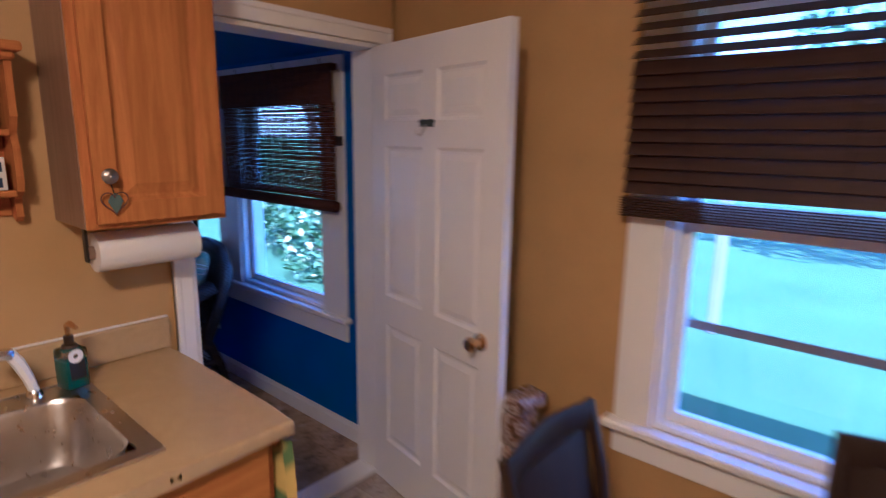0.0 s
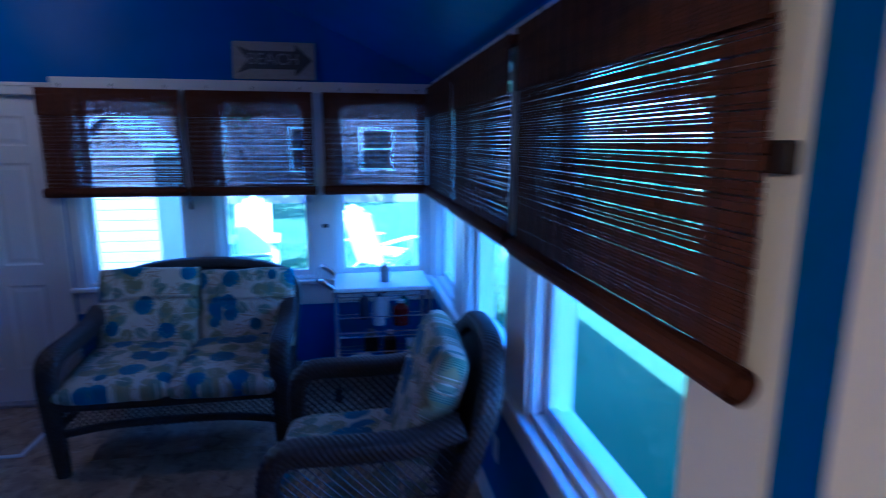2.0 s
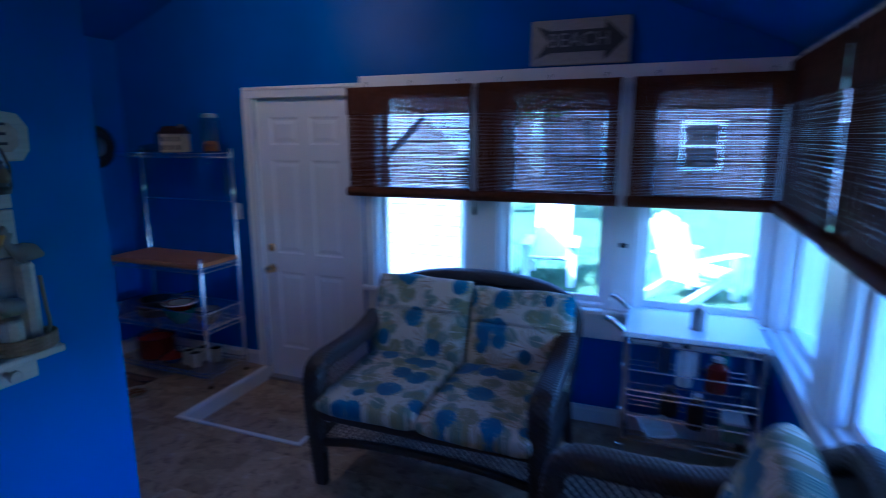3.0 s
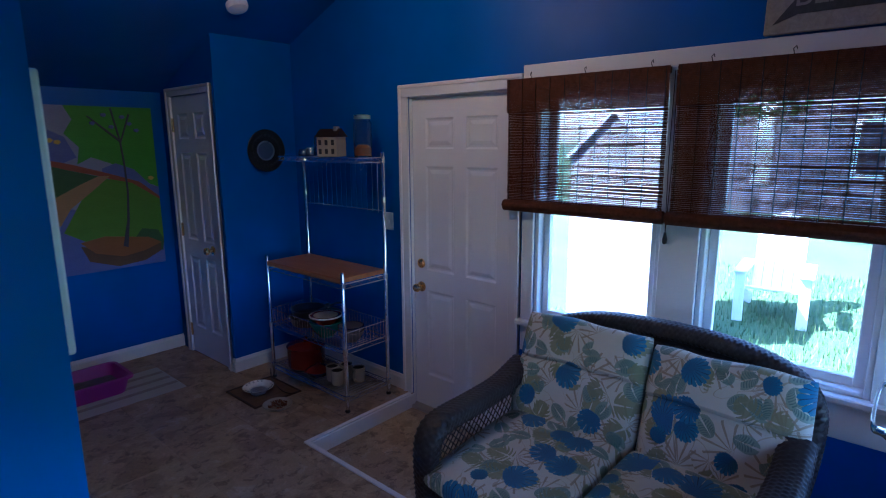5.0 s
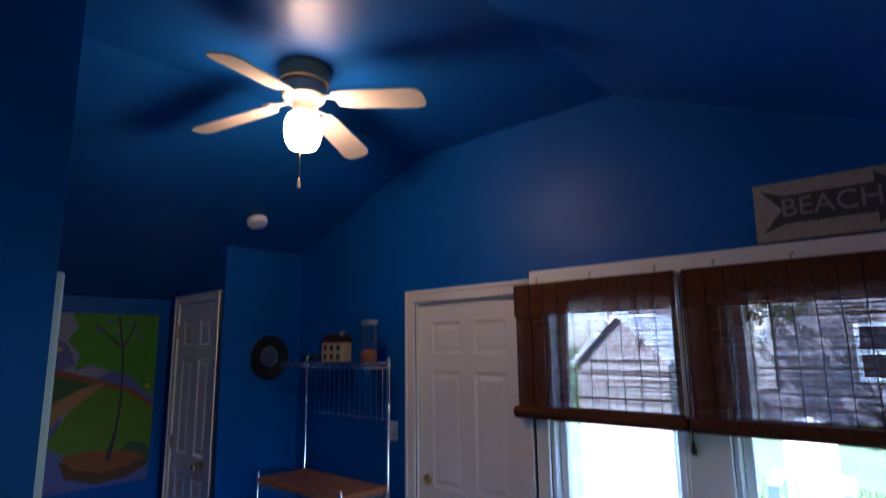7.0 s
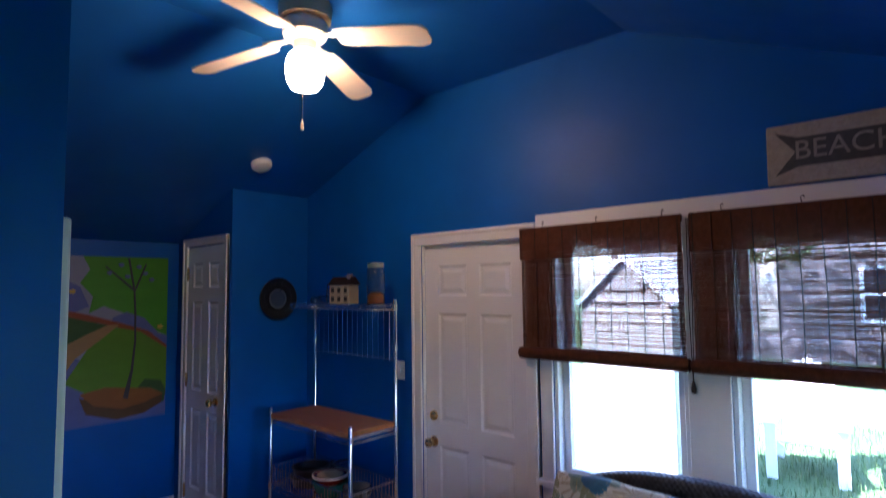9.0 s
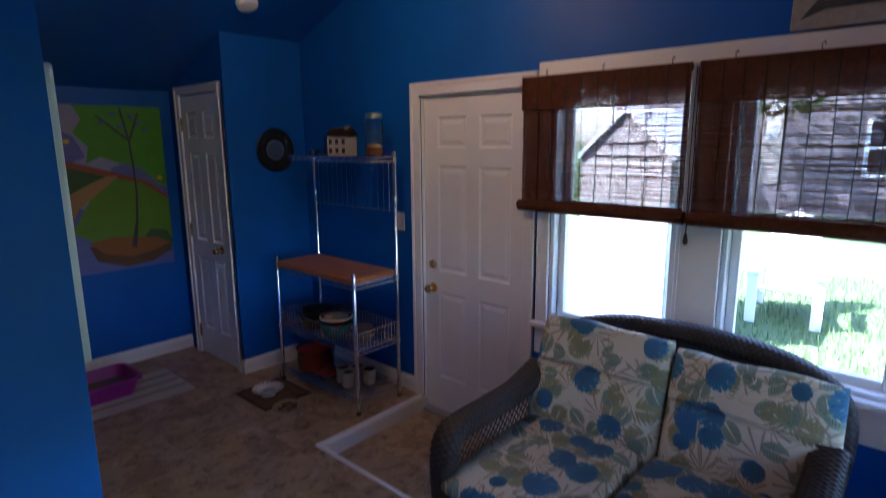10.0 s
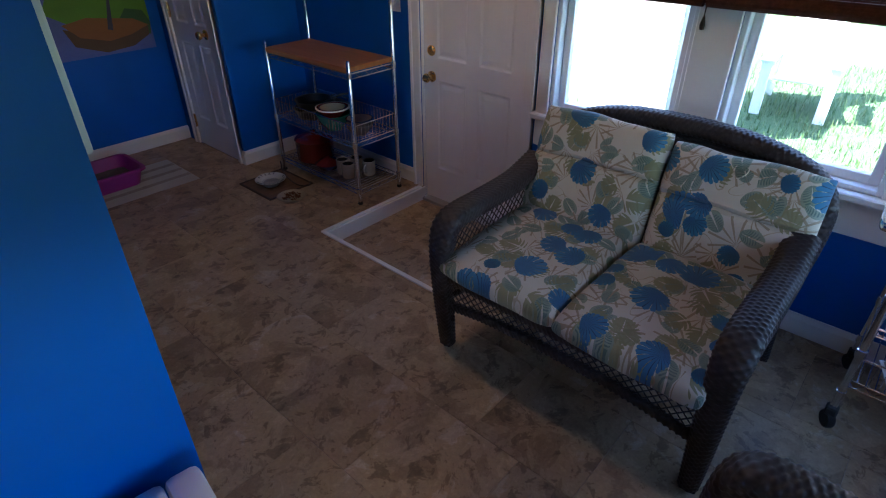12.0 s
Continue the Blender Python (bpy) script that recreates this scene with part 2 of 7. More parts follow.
def sloped(y0, y1, x0, x1, holes, ends):
    """A wall along y whose top follows the slope of the ceiling."""
    b = wall_mesh(y0, y1, -0.02, 2.0 if not holes else max(2.0, holes[0][3] + 0.02), x0, x1, holes, 'y')
    base = 2.0 if not holes else max(2.0, holes[0][3] + 0.02)
    return prism([(y0, base), (y1, base)] + [(y, max(base + 0.01, roof_height(y) + 0.05)) for y in ends], x0, x1, bm=b)


structure("wall_inner", sloped(BACK - 0.12, 0.81, -2.30, -2.18, [], (0.81, FLAT_B, BACK - 0.12)), BLUE, "bright blue painted inner wall of the house", "wall")
structure("wall_painting", wall_mesh(FAR, -2.30, -0.3, 2.07, BACK - 0.12, BACK, [], 'x'), BLUE, "bright blue wall behind the large painting", "wall")
CLOSET_DOOR = (-2.315, -1.745, -0.02, 1.96)
structure("wall_closet_front", sloped(BACK, -1.66, -4.0, -3.90, [CLOSET_DOOR], (-1.66, BACK)), BLUE, "bright blue closet wall with a white door", "wall")
structure("wall_closet_side", wall_mesh(FAR, -4.0, -0.02, roof_height(-1.76) + 0.05, -1.76, -1.66, [], 'x'), BLUE, "bright blue side wall of the closet", "wall")
DOORWAY = (1.745, 2.61, -0.02, 2.01)
KW = -0.98
structure("wall_kitchen_doorway", wall_mesh(-1.8, WIN, -0.02, 2.9, -1.06, KW, [DOORWAY], 'y'), TAN, "tan painted kitchen wall with a doorway", "wall")
structure("wall_sunroom_doorway", sloped(0.93, WIN, -1.13, -1.06, [DOORWAY], (WIN, 0.93)), BLUE, "blue sunroom side of the doorway wall", "wall")
K_WIN = (0.27, 1.17, 0.66, 2.05)
structure("wall_kitchen_window", wall_mesh(-1.06, 2.72, -0.3, 2.9, WIN + 0.02, WIN + 0.15, [K_WIN], 'x'), TAN, "tan painted kitchen wall with a window", "wall")
structure("wall_kitchen_east", wall_mesh(-1.8, WIN + 0.02, -0.02, 2.9, 2.6, 2.72, [], 'y'), TAN, "tan painted kitchen wall", "wall")
structure("wall_kitchen_south", wall_mesh(KW, 2.6, -0.02, 2.9, -1.8, -1.68, [], 'x'), TAN, "tan painted kitchen wall", "wall")
structure("ceiling_kitchen", box(KW, 2.6, -1.68, WIN + 0.02, 2.42, 2.5), CEIL_WHITE, "white kitchen ceiling", "ceiling")

ys = [WIN, FLAT_A, FLAT_B, BACK]
structure("ceiling_sunroom", prism([(y, roof_height(y)) for y in ys] + [(y, roof_height(y) + 0.08) for y in reversed(ys)], FAR, -1.13, axis='x'), BLUE_CEILING,
          "blue vaulted sunroom ceiling with sloped sides", "ceiling")
structure("roof", prism([(y, roof_height(y) + 0.12) for y in (WIN + 0.5, *ys, BACK - 0.4)] + [(y, roof_height(y) + 0.25) for y in (BACK - 0.4, *reversed(ys), WIN + 0.5)], FAR - 0.5, -1.0, axis='x'),
          BLACK, "dark shingled roof over the sunroom", "roof")
structure("roof_kitchen", box(-1.0, 3.2, -2.4, WIN + 0.5, 2.95, 3.1), BLACK, "dark flat roof over the kitchen", "roof")

# ---- trim, doors, windows ----


def boxes(name, spans, material, label, category, bevel=0.003):
    b = bmesh.new()
    for s in spans:
        box(*s, bevel=bevel, bm=b)
    return structure(name, b, material, label, category)


def baseboard_outline(h=0.10, t=0.014):
    return [(0, 0), (t, 0), (t, h - 0.025), (t * 0.6, h - 0.012), (t * 0.35, h), (0, h)]


def baseboard(name, a, c, side, h=0.10):
    """A moulded skirting between two points on the floor; side is the unit vector into the room."""
    d = Vector((c[0] - a[0], c[1] - a[1], 0))
    n = Vector((side[0], side[1], 0))
    b = bmesh.new()
    rings = [[b.verts.new(Vector((p[0], p[1], 0)) + n * u + Vector((0, 0, z))) for u, z in baseboard_outline(h)] for p in (a, c)]
    k = len(rings[0])
    for i in range(k):
        b.faces.new((rings[0][i], rings[0][(i + 1) % k], rings[1][(i + 1) % k], rings[1][i]))
    b.faces.new(rings[0])
    b.faces.new(rings[1][::-1])
    return structure(name, b, WHITE, "white painted moulded baseboard", "baseboard")


baseboard("baseboard_window_side", (FAR, WIN), (-1.13, WIN), (0, -1))
baseboard("baseboard_far", (FAR, 0.39), (FAR, WIN - 0.014), (1, 0))
baseboard("baseboard_rack", (FAR, -1.66), (FAR, -0.53), (1, 0))
baseboard("baseboard_closet_side", (FAR + 0.014, -1.66), (-3.90, -1.66), (0, 1))
baseboard("baseboard_closet_corner", (-3.90, -1.688), (-3.90, -1.646), (1, 0))
baseboard("baseboard_painting", (-3.90, BACK), (-2.30, BACK), (0, 1))
baseboard("baseboard_inner", (-2.30, BACK + 0.014), (-2.30, 0.93), (-1, 0))
baseboard("baseboard_mirror", (-2.30, 0.93), (-1.13, 0.93), (0, 1))
baseboard("baseboard_kitchen_window", (KW, WIN + 0.02), (2.6, WIN + 0.02), (0, -1))


def casing(name, along, u0, u1, z0, z1, face, out, w=0.07, t=0.018):
    """Moulded door trim: two legs and a head, each with a stepped profile."""
    b = bmesh.new()
    lo, hi = sorted((face, face + out * t))
    lo2, hi2 = sorted((face, face + out * (t + 0.008)))

    def put(a, c, za, zc, d):
        return box(*((a, c, d[0], d[1]) if along == 'x' else (d[0], d[1], a, c)), za, zc, bevel=0.003, bm=b)
    put(u0 - w, u0, z0, z1, (lo, hi))
    put(u1, u1 + w, z0, z1, (lo, hi))
    put(u0 - w, u1 + w, z1, z1 + w, (lo, hi))
    put(u0 - w, u0 - w + 0.02, z0, z1 + w - 0.02, (lo2, hi2))
    put(u1 + w - 0.02, u1 + w, z0, z1 + w - 0.02, (lo2, hi2))
    put(u0 - w, u1 + w, z1 + w - 0.02, z1 + w + 0.002, (lo2, hi2))
    return structure(name, b, WHITE, "white painted moulded door trim", "trim")


casing("trim_far_door", 'y', FAR_DOOR[0], FAR_DOOR[1], FLOOR_LOW, FAR_DOOR[3], FAR, 1)
casing("trim_closet_door", 'y', CLOSET_DOOR[0], CLOSET_DOOR[1], 0, CLOSET_DOOR[3], -3.90, 1, w=0.055)
casing("trim_kitchen_doorway", 'y', DOORWAY[0], DOORWAY[1], 0, DOORWAY[3], KW, 1, w=0.065)
boxes("trim_doorway_jamb", [(-1.135, KW, DOORWAY[0], DOORWAY[0] + 0.02, 0, DOORWAY[3]), (-1.135, KW, DOORWAY[1] - 0.02, DOORWAY[1], 0, DOORWAY[3]),
                            (-1.135, KW, DOORWAY[0] + 0.02, DOORWAY[1] - 0.02, DOORWAY[3] - 0.02, DOORWAY[3])], WHITE, "white painted door jamb", "trim")
boxes("trim_threshold", [(-1.12, -0.99, DOORWAY[0] + 0.02, DOORWAY[1] - 0.02, -0.01, 0.012)], WHITE, "white painted doorway threshold", "trim")


def panel_door(name, w, h, m, label, knob_x, knob_z, hinge_x, thick=0.036, deadbolt=None, hinges=3, stile=0.105, kind="structure", knob=BRASS, both=True):
    """A six-panel door: x along its width, y through it, standing on z = 0."""
    d = thing(name, label, "door", m, kind=kind)
    mid = w / 2
    cols = [(stile, mid - 0.045), (mid + 0.045, w - stile)]
    rows = [(0.22, 0.40 * h), (0.40 * h + 0.13, 0.795 * h), (0.795 * h + 0.10, h - 0.12)]
    holes = [(a, c, lo, hi) for a, c in cols for lo, hi in rows]
    part("slab", wall_mesh(0, w, 0, h, -thick / 2, thick / 2, holes, 'x'), DOOR_WHITE, d)
    for a, c, lo, hi in holes:
        b = bmesh.new()
        t = thick / 2
        # sunk moulding, flat band, then the raised field
        for s in (-1, 1):
            steps = [(0.0, t), (0.012, t - 0.008), (0.022, t - 0.009), (0.045, t - 0.003), (0.048, t - 0.003)]
            rings = [[b.verts.new((x, s * y, z)) for x, z in ((a + o, lo + o), (c - o, lo + o), (c - o, hi - o), (a + o, hi - o))] for o, y in steps]
            for p, q in zip(rings, rings[1:]):
                for i in range(4):
                    b.faces.new((p[i], p[(i + 1) % 4], q[(i + 1) % 4], q[i]))
            b.faces.new(rings[-1])
        part("panel", b, DOOR_WHITE, d)
    for kz, kind_ in [(knob_z, "knob")] + ([(deadbolt, "deadbolt")] if deadbolt else []):
        for s in ((-1, 1) if both else (-1,)):
            turn = pose(knob_x, s * thick / 2, kz, -90 * s)
            if kind_ == "knob":
                prof = [(0, 0), (0.032, 0), (0.032, 0.006), (0.014, 0.012), (0.011, 0.03), (0.024, 0.038), (0.028, 0.05), (0.022, 0.062), (0, 0.066)]
            else:
                prof = [(0, 0), (0.03, 0), (0.03, 0.008), (0.022, 0.016), (0.018, 0.018), (0, 0.018)]
            part("door_knob" if kind_ == "knob" else "deadbolt", lathe(prof, 20, m=turn), knob, d, "polished brass", True)
    for i in range(hinges):
        z = (0.18, h / 2, h - 0.2)[i]
        b = box(hinge_x - 0.008, hinge_x + 0.008, -thick / 2 - 0.008, -thick / 2 + 0.004, z - 0.045, z + 0.045, 0.003)
        tube([(hinge_x, -thick / 2 - 0.008, z - 0.05), (hinge_x, -thick / 2 - 0.008, z + 0.05)], 0.006, bm=b)
        part("hinge", b, BRASS, d, "brass hinge")
    return d


# the doors; local -y faces the viewer's side
panel_door("door_1", 0.744, 1.957, pose(FAR - 0.045, FAR_DOOR[0] + 0.003, -0.072, 0, 0, 90), "white six-panel exterior door, closed, with brass knob and deadbolt",
           0.062, 0.80, 0.736, deadbolt=0.95)
panel_door("door_2", 0.566, 1.95, pose(-3.916, CLOSET_DOOR[0] + 0.002, 0.006, 0, 0, 90), "narrow white six-panel closet door, closed, with brass knob", 0.46, 0.865, 0.004, stile=0.08)
panel_door("door_3", 0.83, 1.985, pose(KW + 0.005, DOORWAY[1] - 0.022, 0.008, 0, 0, -10.5), "white six-panel kitchen door standing wide open", 0.735, 0.90, 0.0, hinges=0)


def window(name, u0, u1, z0, z1, inner, depth, along, out, label):
    """A white double-hung window in a wall opening. inner: the room-side wall face; out: +1 or -1, the way to the outside."""
    w = thing(name, label, "window", kind="structure")

    def bx(a, c, d0, d1, lo, hi, b, bevel=0.003):
        lo_d, hi_d = sorted((inner + out * d0, inner + out * d1))
        return box(*((a, c, lo_d, hi_d) if along == 'x' else (lo_d, hi_d, a, c)), lo, hi, bevel=bevel, bm=b)
    f = bmesh.new()
    j = 0.022
    for a, c, lo, hi in ((u0, u0 + j, z0, z1), (u1 - j, u1, z0, z1), (u0 + j, u1 - j, z1 - j, z1), (u0 + j, u1 - j, z0, z0 + j)):
        bx(a, c, 0.0, depth, lo, hi, f)
    part("window_frame", f, VINYL, w)
    zm = (z0 + z1) / 2
    for nm, lo, hi, d in (("lower_sash", z0 + j, zm + 0.02, 0.045), ("upper_sash", zm - 0.02, z1 - j, 0.085)):
        s = bmesh.new()
        r = 0.036
        a, c = u0 + j + 0.002, u1 - j - 0.002
        for p in ((a, a + r, lo, hi), (c - r, c, lo, hi), (a + r, c - r, hi - r, hi), (a + r, c - r, lo, lo + r)):
            bx(p[0], p[1], d, d + 0.034, p[2], p[3], s)
        sash = part(nm, s, VINYL, w)
        g = bmesh.new()
        bx(a + r - 0.004, c - r + 0.004, d + 0.015, d + 0.019, lo + r - 0.004, hi - r + 0.004, g, 0)
        pane = part("pane", g, GLASS, sash)
        pane.visible_shadow = False
    return w


for i, (a, c, lo, hi) in enumerate(FAR_WINDOWS):
    window("window_%d" % (i + 1), a, c, lo, hi, FAR, 0.14, 'y', -1, "white vinyl double-hung window behind a woven blind")
for i, (a, c, lo, hi) in enumerate(SIDE_WINDOWS):
    window("window_%d" % (i + 4), a, c, lo, hi, WIN, 0.15, 'x', 1, "white vinyl double-hung window behind a woven blind")
window("window_7", *K_WIN, WIN + 0.02, 0.13, 'x', 1, "white kitchen window half covered by brown slatted blinds")

T = 0.018
# flat white surrounds, sills and aprons
LEDGE, BAND = 0.66, 1.995
far_spans = [(FAR, FAR + T, 0.375, 0.445, SILL, HEAD), (FAR, FAR + T, 1.09, 1.255, SILL, HEAD), (FAR, FAR + T, 1.885, 2.02, SILL, HEAD), (FAR, FAR + T, 2.655, WIN, SILL, HEAD),
             (FAR, FAR + 0.022, 0.37, WIN, HEAD, BAND), (FAR, FAR + 0.016, 0.375, WIN, 0.515, LEDGE)]
boxes("trim_far_windows", far_spans, WHITE, "white painted flat window surround", "trim")
boxes("trim_far_sill", [(FAR - 0.04, FAR + 0.045, 0.355, WIN, LEDGE, SILL)], WHITE, "white painted window sill", "trim", 0.006)
side_spans = [(-1.515, -1.32, WIN - T, WIN, SILL, HEAD), (-2.63, -2.38, WIN - T, WIN, SILL, HEAD), (-3.66, -3.41, WIN - T, WIN, SILL, HEAD), (FAR + T, -4.39, WIN - T, WIN, SILL, HEAD),
              (FAR + 0.022, -1.32, WIN - 0.022, WIN, HEAD, BAND + 0.012), (FAR + 0.016, -1.32, WIN - 0.016, WIN, 0.555, LEDGE)]
boxes("trim_side_windows", side_spans, WHITE, "white painted flat window surround", "trim")
boxes("trim_side_sill", [(FAR + 0.045, -1.298, WIN - 0.045, WIN + 0.04, LEDGE, SILL)], WHITE, "white painted window sill", "trim", 0.006)
kx0, kx1, kz0, kz1 = K_WIN
KY = WIN + 0.02
boxes("trim_kitchen_window", [(kx0 - 0.13, kx0, KY - T, KY, kz0, kz1), (kx1, kx1 + 0.13, KY - T, KY, kz0, kz1), (kx0 - 0.13, kx1 + 0.13, KY - T, KY, kz1, kz1 + 0.11),
                              (kx0 - 0.13, kx1 + 0.13, KY - 0.016, KY, kz0 - 0.13, kz0 - 0.03)], WHITE, "white painted kitchen window surround", "trim")
boxes("trim_kitchen_sill", [(kx0 - 0.16, kx1 + 0.16, KY - 0.06, KY + 0.02, kz0 - 0.03, kz0)], WHITE, "white painted kitchen window sill", "trim", 0.006)

# ---- woven blinds ----
BAMBOO = wood("woven_bamboo", (0.060, 0.017, 0.008), (0.15, 0.048, 0.020), 0.75, 1, 0.0, spec=0.2)
BAMBOO_X = wood("woven_bamboo_side", (0.05, 0.016, 0.008), (0.13, 0.045, 0.020), 0.75, 0, 0.0, spec=0.2)
CORD = paint("dark_cord", (0.022, 0.012, 0.008), 0.8)


def blind(length, m, mat, label, bottom=1.275, top=1.94, valance=0.175, pitch=0.0078, cords=0.075, seed=1):
    """A roll-up woven-wood blind hung along local x from 0 to length, room side towards local -y, heights absolute."""
    rng = random.Random(seed)
    b = thing("window_blind", label, "window blind", m, "woven window blinds")
    axis_mat = mat
    part("head_rail", box(0.005, length - 0.005, 0.0, 0.03, top - 0.03, top, 0.003), axis_mat, b)
    v = bmesh.new()
    n = int(valance / 0.007)
    for i in range(n):
        z = top - i * 0.007
        box(rng.uniform(-0.003, 0), length + rng.uniform(0, 0.003), -0.012, -0.008 + rng.uniform(0, 0.001), z - 0.0066, z, bm=v)
    tagged(part("valance", v, axis_mat, b, "close-woven bamboo valance"), kind="stuff")
    roll = []
    turns = 40
    for i in range(turns + 1):
        a = i / turns * math.tau * 2.5
        r = 0.018 + 0.014 * i / turns
        roll.append((-0.004 + r * math.cos(a), bottom + 0.012 + r * math.sin(a)))
    rb = bmesh.new()
    outer = [(y, z) for y, z in roll]
    for (y0, z0), (y1, z1) in zip(outer, outer[1:]):
        vs = [rb.verts.new(p) for p in ((-0.01, y0, z0), (length + 0.01, y0, z0), (length + 0.01, y1, z1), (-0.01, y1, z1))]
        rb.faces.new(vs)
    lathe([(0, -0.012), (0.016, -0.012), (0.016, length + 0.012), (0, length + 0.012)], 14, bm=rb, m=Matrix.Translation((0, -0.004, bottom + 0.012)) @ Matrix.Rotation(radians(90), 4, 'Y'))
    part("roll", rb, axis_mat, b, "rolled-up lower end of the blind")
    z = top - valance + 0.004
    shared = None
    while z > bottom + 0.03:
        if shared is None:
            ob = part("slat", box(0.0, length, 0.001, 0.0035, -0.0033, 0.0033), axis_mat, b)
            shared = ob.data
        else:
            ob = new("slat", shared)
            ob.parent = b
        ob.matrix_basis = pose(rng.uniform(-0.002, 0.002), rng.uniform(-0.001, 0.001), z, rng.uniform(-6, 6), rng.uniform(-0.08, 0.08), 0)
        z -= pitch * rng.choice((0.97, 1, 1, 1, 1.06))
    k = max(3, int(length / cords))
    for i in range(k + 1):
        x = 0.012 + (length - 0.024) * i / k
        c = tube([(x, -0.0035, top - valance), (x + rng.uniform(-0.004, 0.004), -0.0035, (top + bottom) / 2), (x, -0.0035, bottom + 0.03)], 0.0019, steps=5)
        tube([(x, -0.0135, top), (x, -0.0135, top - valance)], 0.0018, bm=c, steps=5)
        part("cord", c, CORD, b)
    # lift cords that hang slack behind the slats
    for x in (length * 0.2, length * 0.78):
        for side in (-0.012, 0.01):
            pts = [(x + side, 0.010, top - valance + 0.01)]
            for k in range(1, 6):
                pts.append((x + side + rng.uniform(-0.016, 0.016), 0.009, top - valance - (top - valance - bottom - 0.03) * k / 5))
            part("lift_cord", tube(pts, 0.0016, steps=5), CORD, b)
    for x in (length * 0.16, length * 0.52, length * 0.9):
        part("hook", tube([(x, 0.012, top - 0.004), (x - 0.004, 0.004, top + 0.02), (x + 0.006, -0.002, top + 0.028), (x + 0.01, -0.006, top + 0.016)], 0.0018, steps=6), IRON, b)
    return b


for i, (a, c) in enumerate([(0.298, 1.10), (1.135, 1.90), (1.965, 2.64)]):
    blind(c - a, pose(FAR + 0.045, a, 0, 0, 0, 90), BAMBOO, "brown woven bamboo blind, half rolled up over the window", bottom=1.288, top=1.928, valance=0.165, seed=i + 1)
blind(1.09, pose(-2.435, WIN - 0.05, 0), BAMBOO_X, "brown woven bamboo blind with a thick rolled lower edge", bottom=1.262, top=1.965, valance=0.19, pitch=0.0074, seed=8)
blind(1.00, pose(-3.52, WIN - 0.05, 0), BAMBOO_X, "brown woven bamboo blind, half rolled up over the window", bottom=1.27, top=1.965, valance=0.19, pitch=0.0074, seed=9)
blind(0.86, pose(-4.42, WIN - 0.05, 0), BAMBOO_X, "brown woven bamboo blind in the window corner", bottom=1.278, top=1.965, valance=0.19, pitch=0.0074, seed=10)

# ---- lamps that the place has ----


def glow(name, c, strength):
    m = Mat(name, 0.3)
    m.colour((0.9, 0.88, 0.82))
    m.b.inputs["Emission Color"].default_value = (*c, 1)
    m.b.inputs["Emission Strength"].default_value = strength
    return m.m


FAN_GLOW = glow("lit_opal_glass", (1.0, 0.60, 0.28), 6.0)
DOME_GLOW = glow("lit_kitchen_dome", (1.0, 0.54, 0.15), 35.0)
CREAM = paint("cream_enamel", (0.62, 0.55, 0.42), 0.35)
BLADE = paint("pale_fan_blade", (0.66, 0.58, 0.47), 0.45, 60, 0.05)

fan = thing("ceiling_fan", "cream four-blade ceiling fan with a lit glass globe", "ceiling fan", pose(-3.35, 0.0, 0))
part("canopy", lathe([(0, FLAT), (0.105, FLAT), (0.11, FLAT - 0.02), (0.105, FLAT - 0.07), (0.09, FLAT - 0.075), (0, FLAT - 0.075)], 32), paint("antique_brass_enamel", (0.42, 0.31, 0.17), 0.35, 90, 0.05), fan, "antique brass canopy", True)
part("motor_housing", lathe([(0, 2.735), (0.085, 2.735), (0.092, 2.72), (0.09, 2.675), (0.07, 2.655), (0.05, 2.65), (0.045, 2.62), (0.05, 2.605), (0, 2.605)], 32), CREAM, fan, smooth=True)
for k in range(4):
    ang = radians(114 + 90 * k)
    m4 = Matrix.Rotation(ang, 4, 'Z')
    ol = [(0.15, -0.045), (0.20, -0.056), (0.50, -0.066), (0.535, -0.055), (0.55, -0.03), (0.55, 0.03), (0.535, 0.055), (0.50, 0.066), (0.20, 0.056), (0.15, 0.045)]
    bb = prism(ol, -0.003, 0.003, axis='z', bevel=0.001)
    bmesh.ops.transform(bb, matrix=m4 @ pose(0, 0, 2.668, 0, 7.5, 0) @ pose(0, 0, 0, -12), verts=bb.verts)
    part("blade", bb, BLADE, fan)
    ib = tube([(0.07, 0, 2.672), (0.11, 0, 2.665), (0.15, 0.02, 2.661), (0.19, 0.022, 2.661)], [0.012, 0.009, 0.007, 0.006])
    tube([(0.11, 0, 2.665), (0.15, -0.02, 2.657), (0.19, -0.022, 2.657)], 0.006, bm=ib)
    bmesh.ops.transform(ib, matrix=m4, verts=ib.verts)
    part("blade_bracket", ib, CREAM, fan)
part("globe", lathe([(0.045, 2.605), (0.066, 2.59), (0.078, 2.56), (0.080, 2.52), (0.072, 2.48), (0.055, 2.455), (0, 2.445)], 32), FAN_GLOW, fan, "glowing opal glass globe", True)
part("pull_chain", tube([(0.01, 0, 2.45), (0.012, 0, 2.32)], 0.0015, steps=6), BRASS, fan)
part("chain_pull", lathe([(0, 2.275), (0.006, 2.278), (0.008, 2.29), (0.003, 2.32), (0, 2.32)], 12, m=pose(0.012, 0, 0)), CREAM, fan, smooth=True)

dome = thing("ceiling_light", "round opal ceiling light of the kitchen, switched on", "ceiling light", pose(0.9, 0.4, 0))
part("base_ring", lathe([(0, 2.42), (0.19, 2.42), (0.19, 2.395), (0.17, 2.39), (0, 2.39)], 32), BRASS, dome, smooth=True)
part("diffuser", lathe([(0.165, 2.39), (0.16, 2.36), (0.12, 2.325), (0.06, 2.31), (0, 2.305)], 32), DOME_GLOW, dome, "glowing opal diffuser", True)

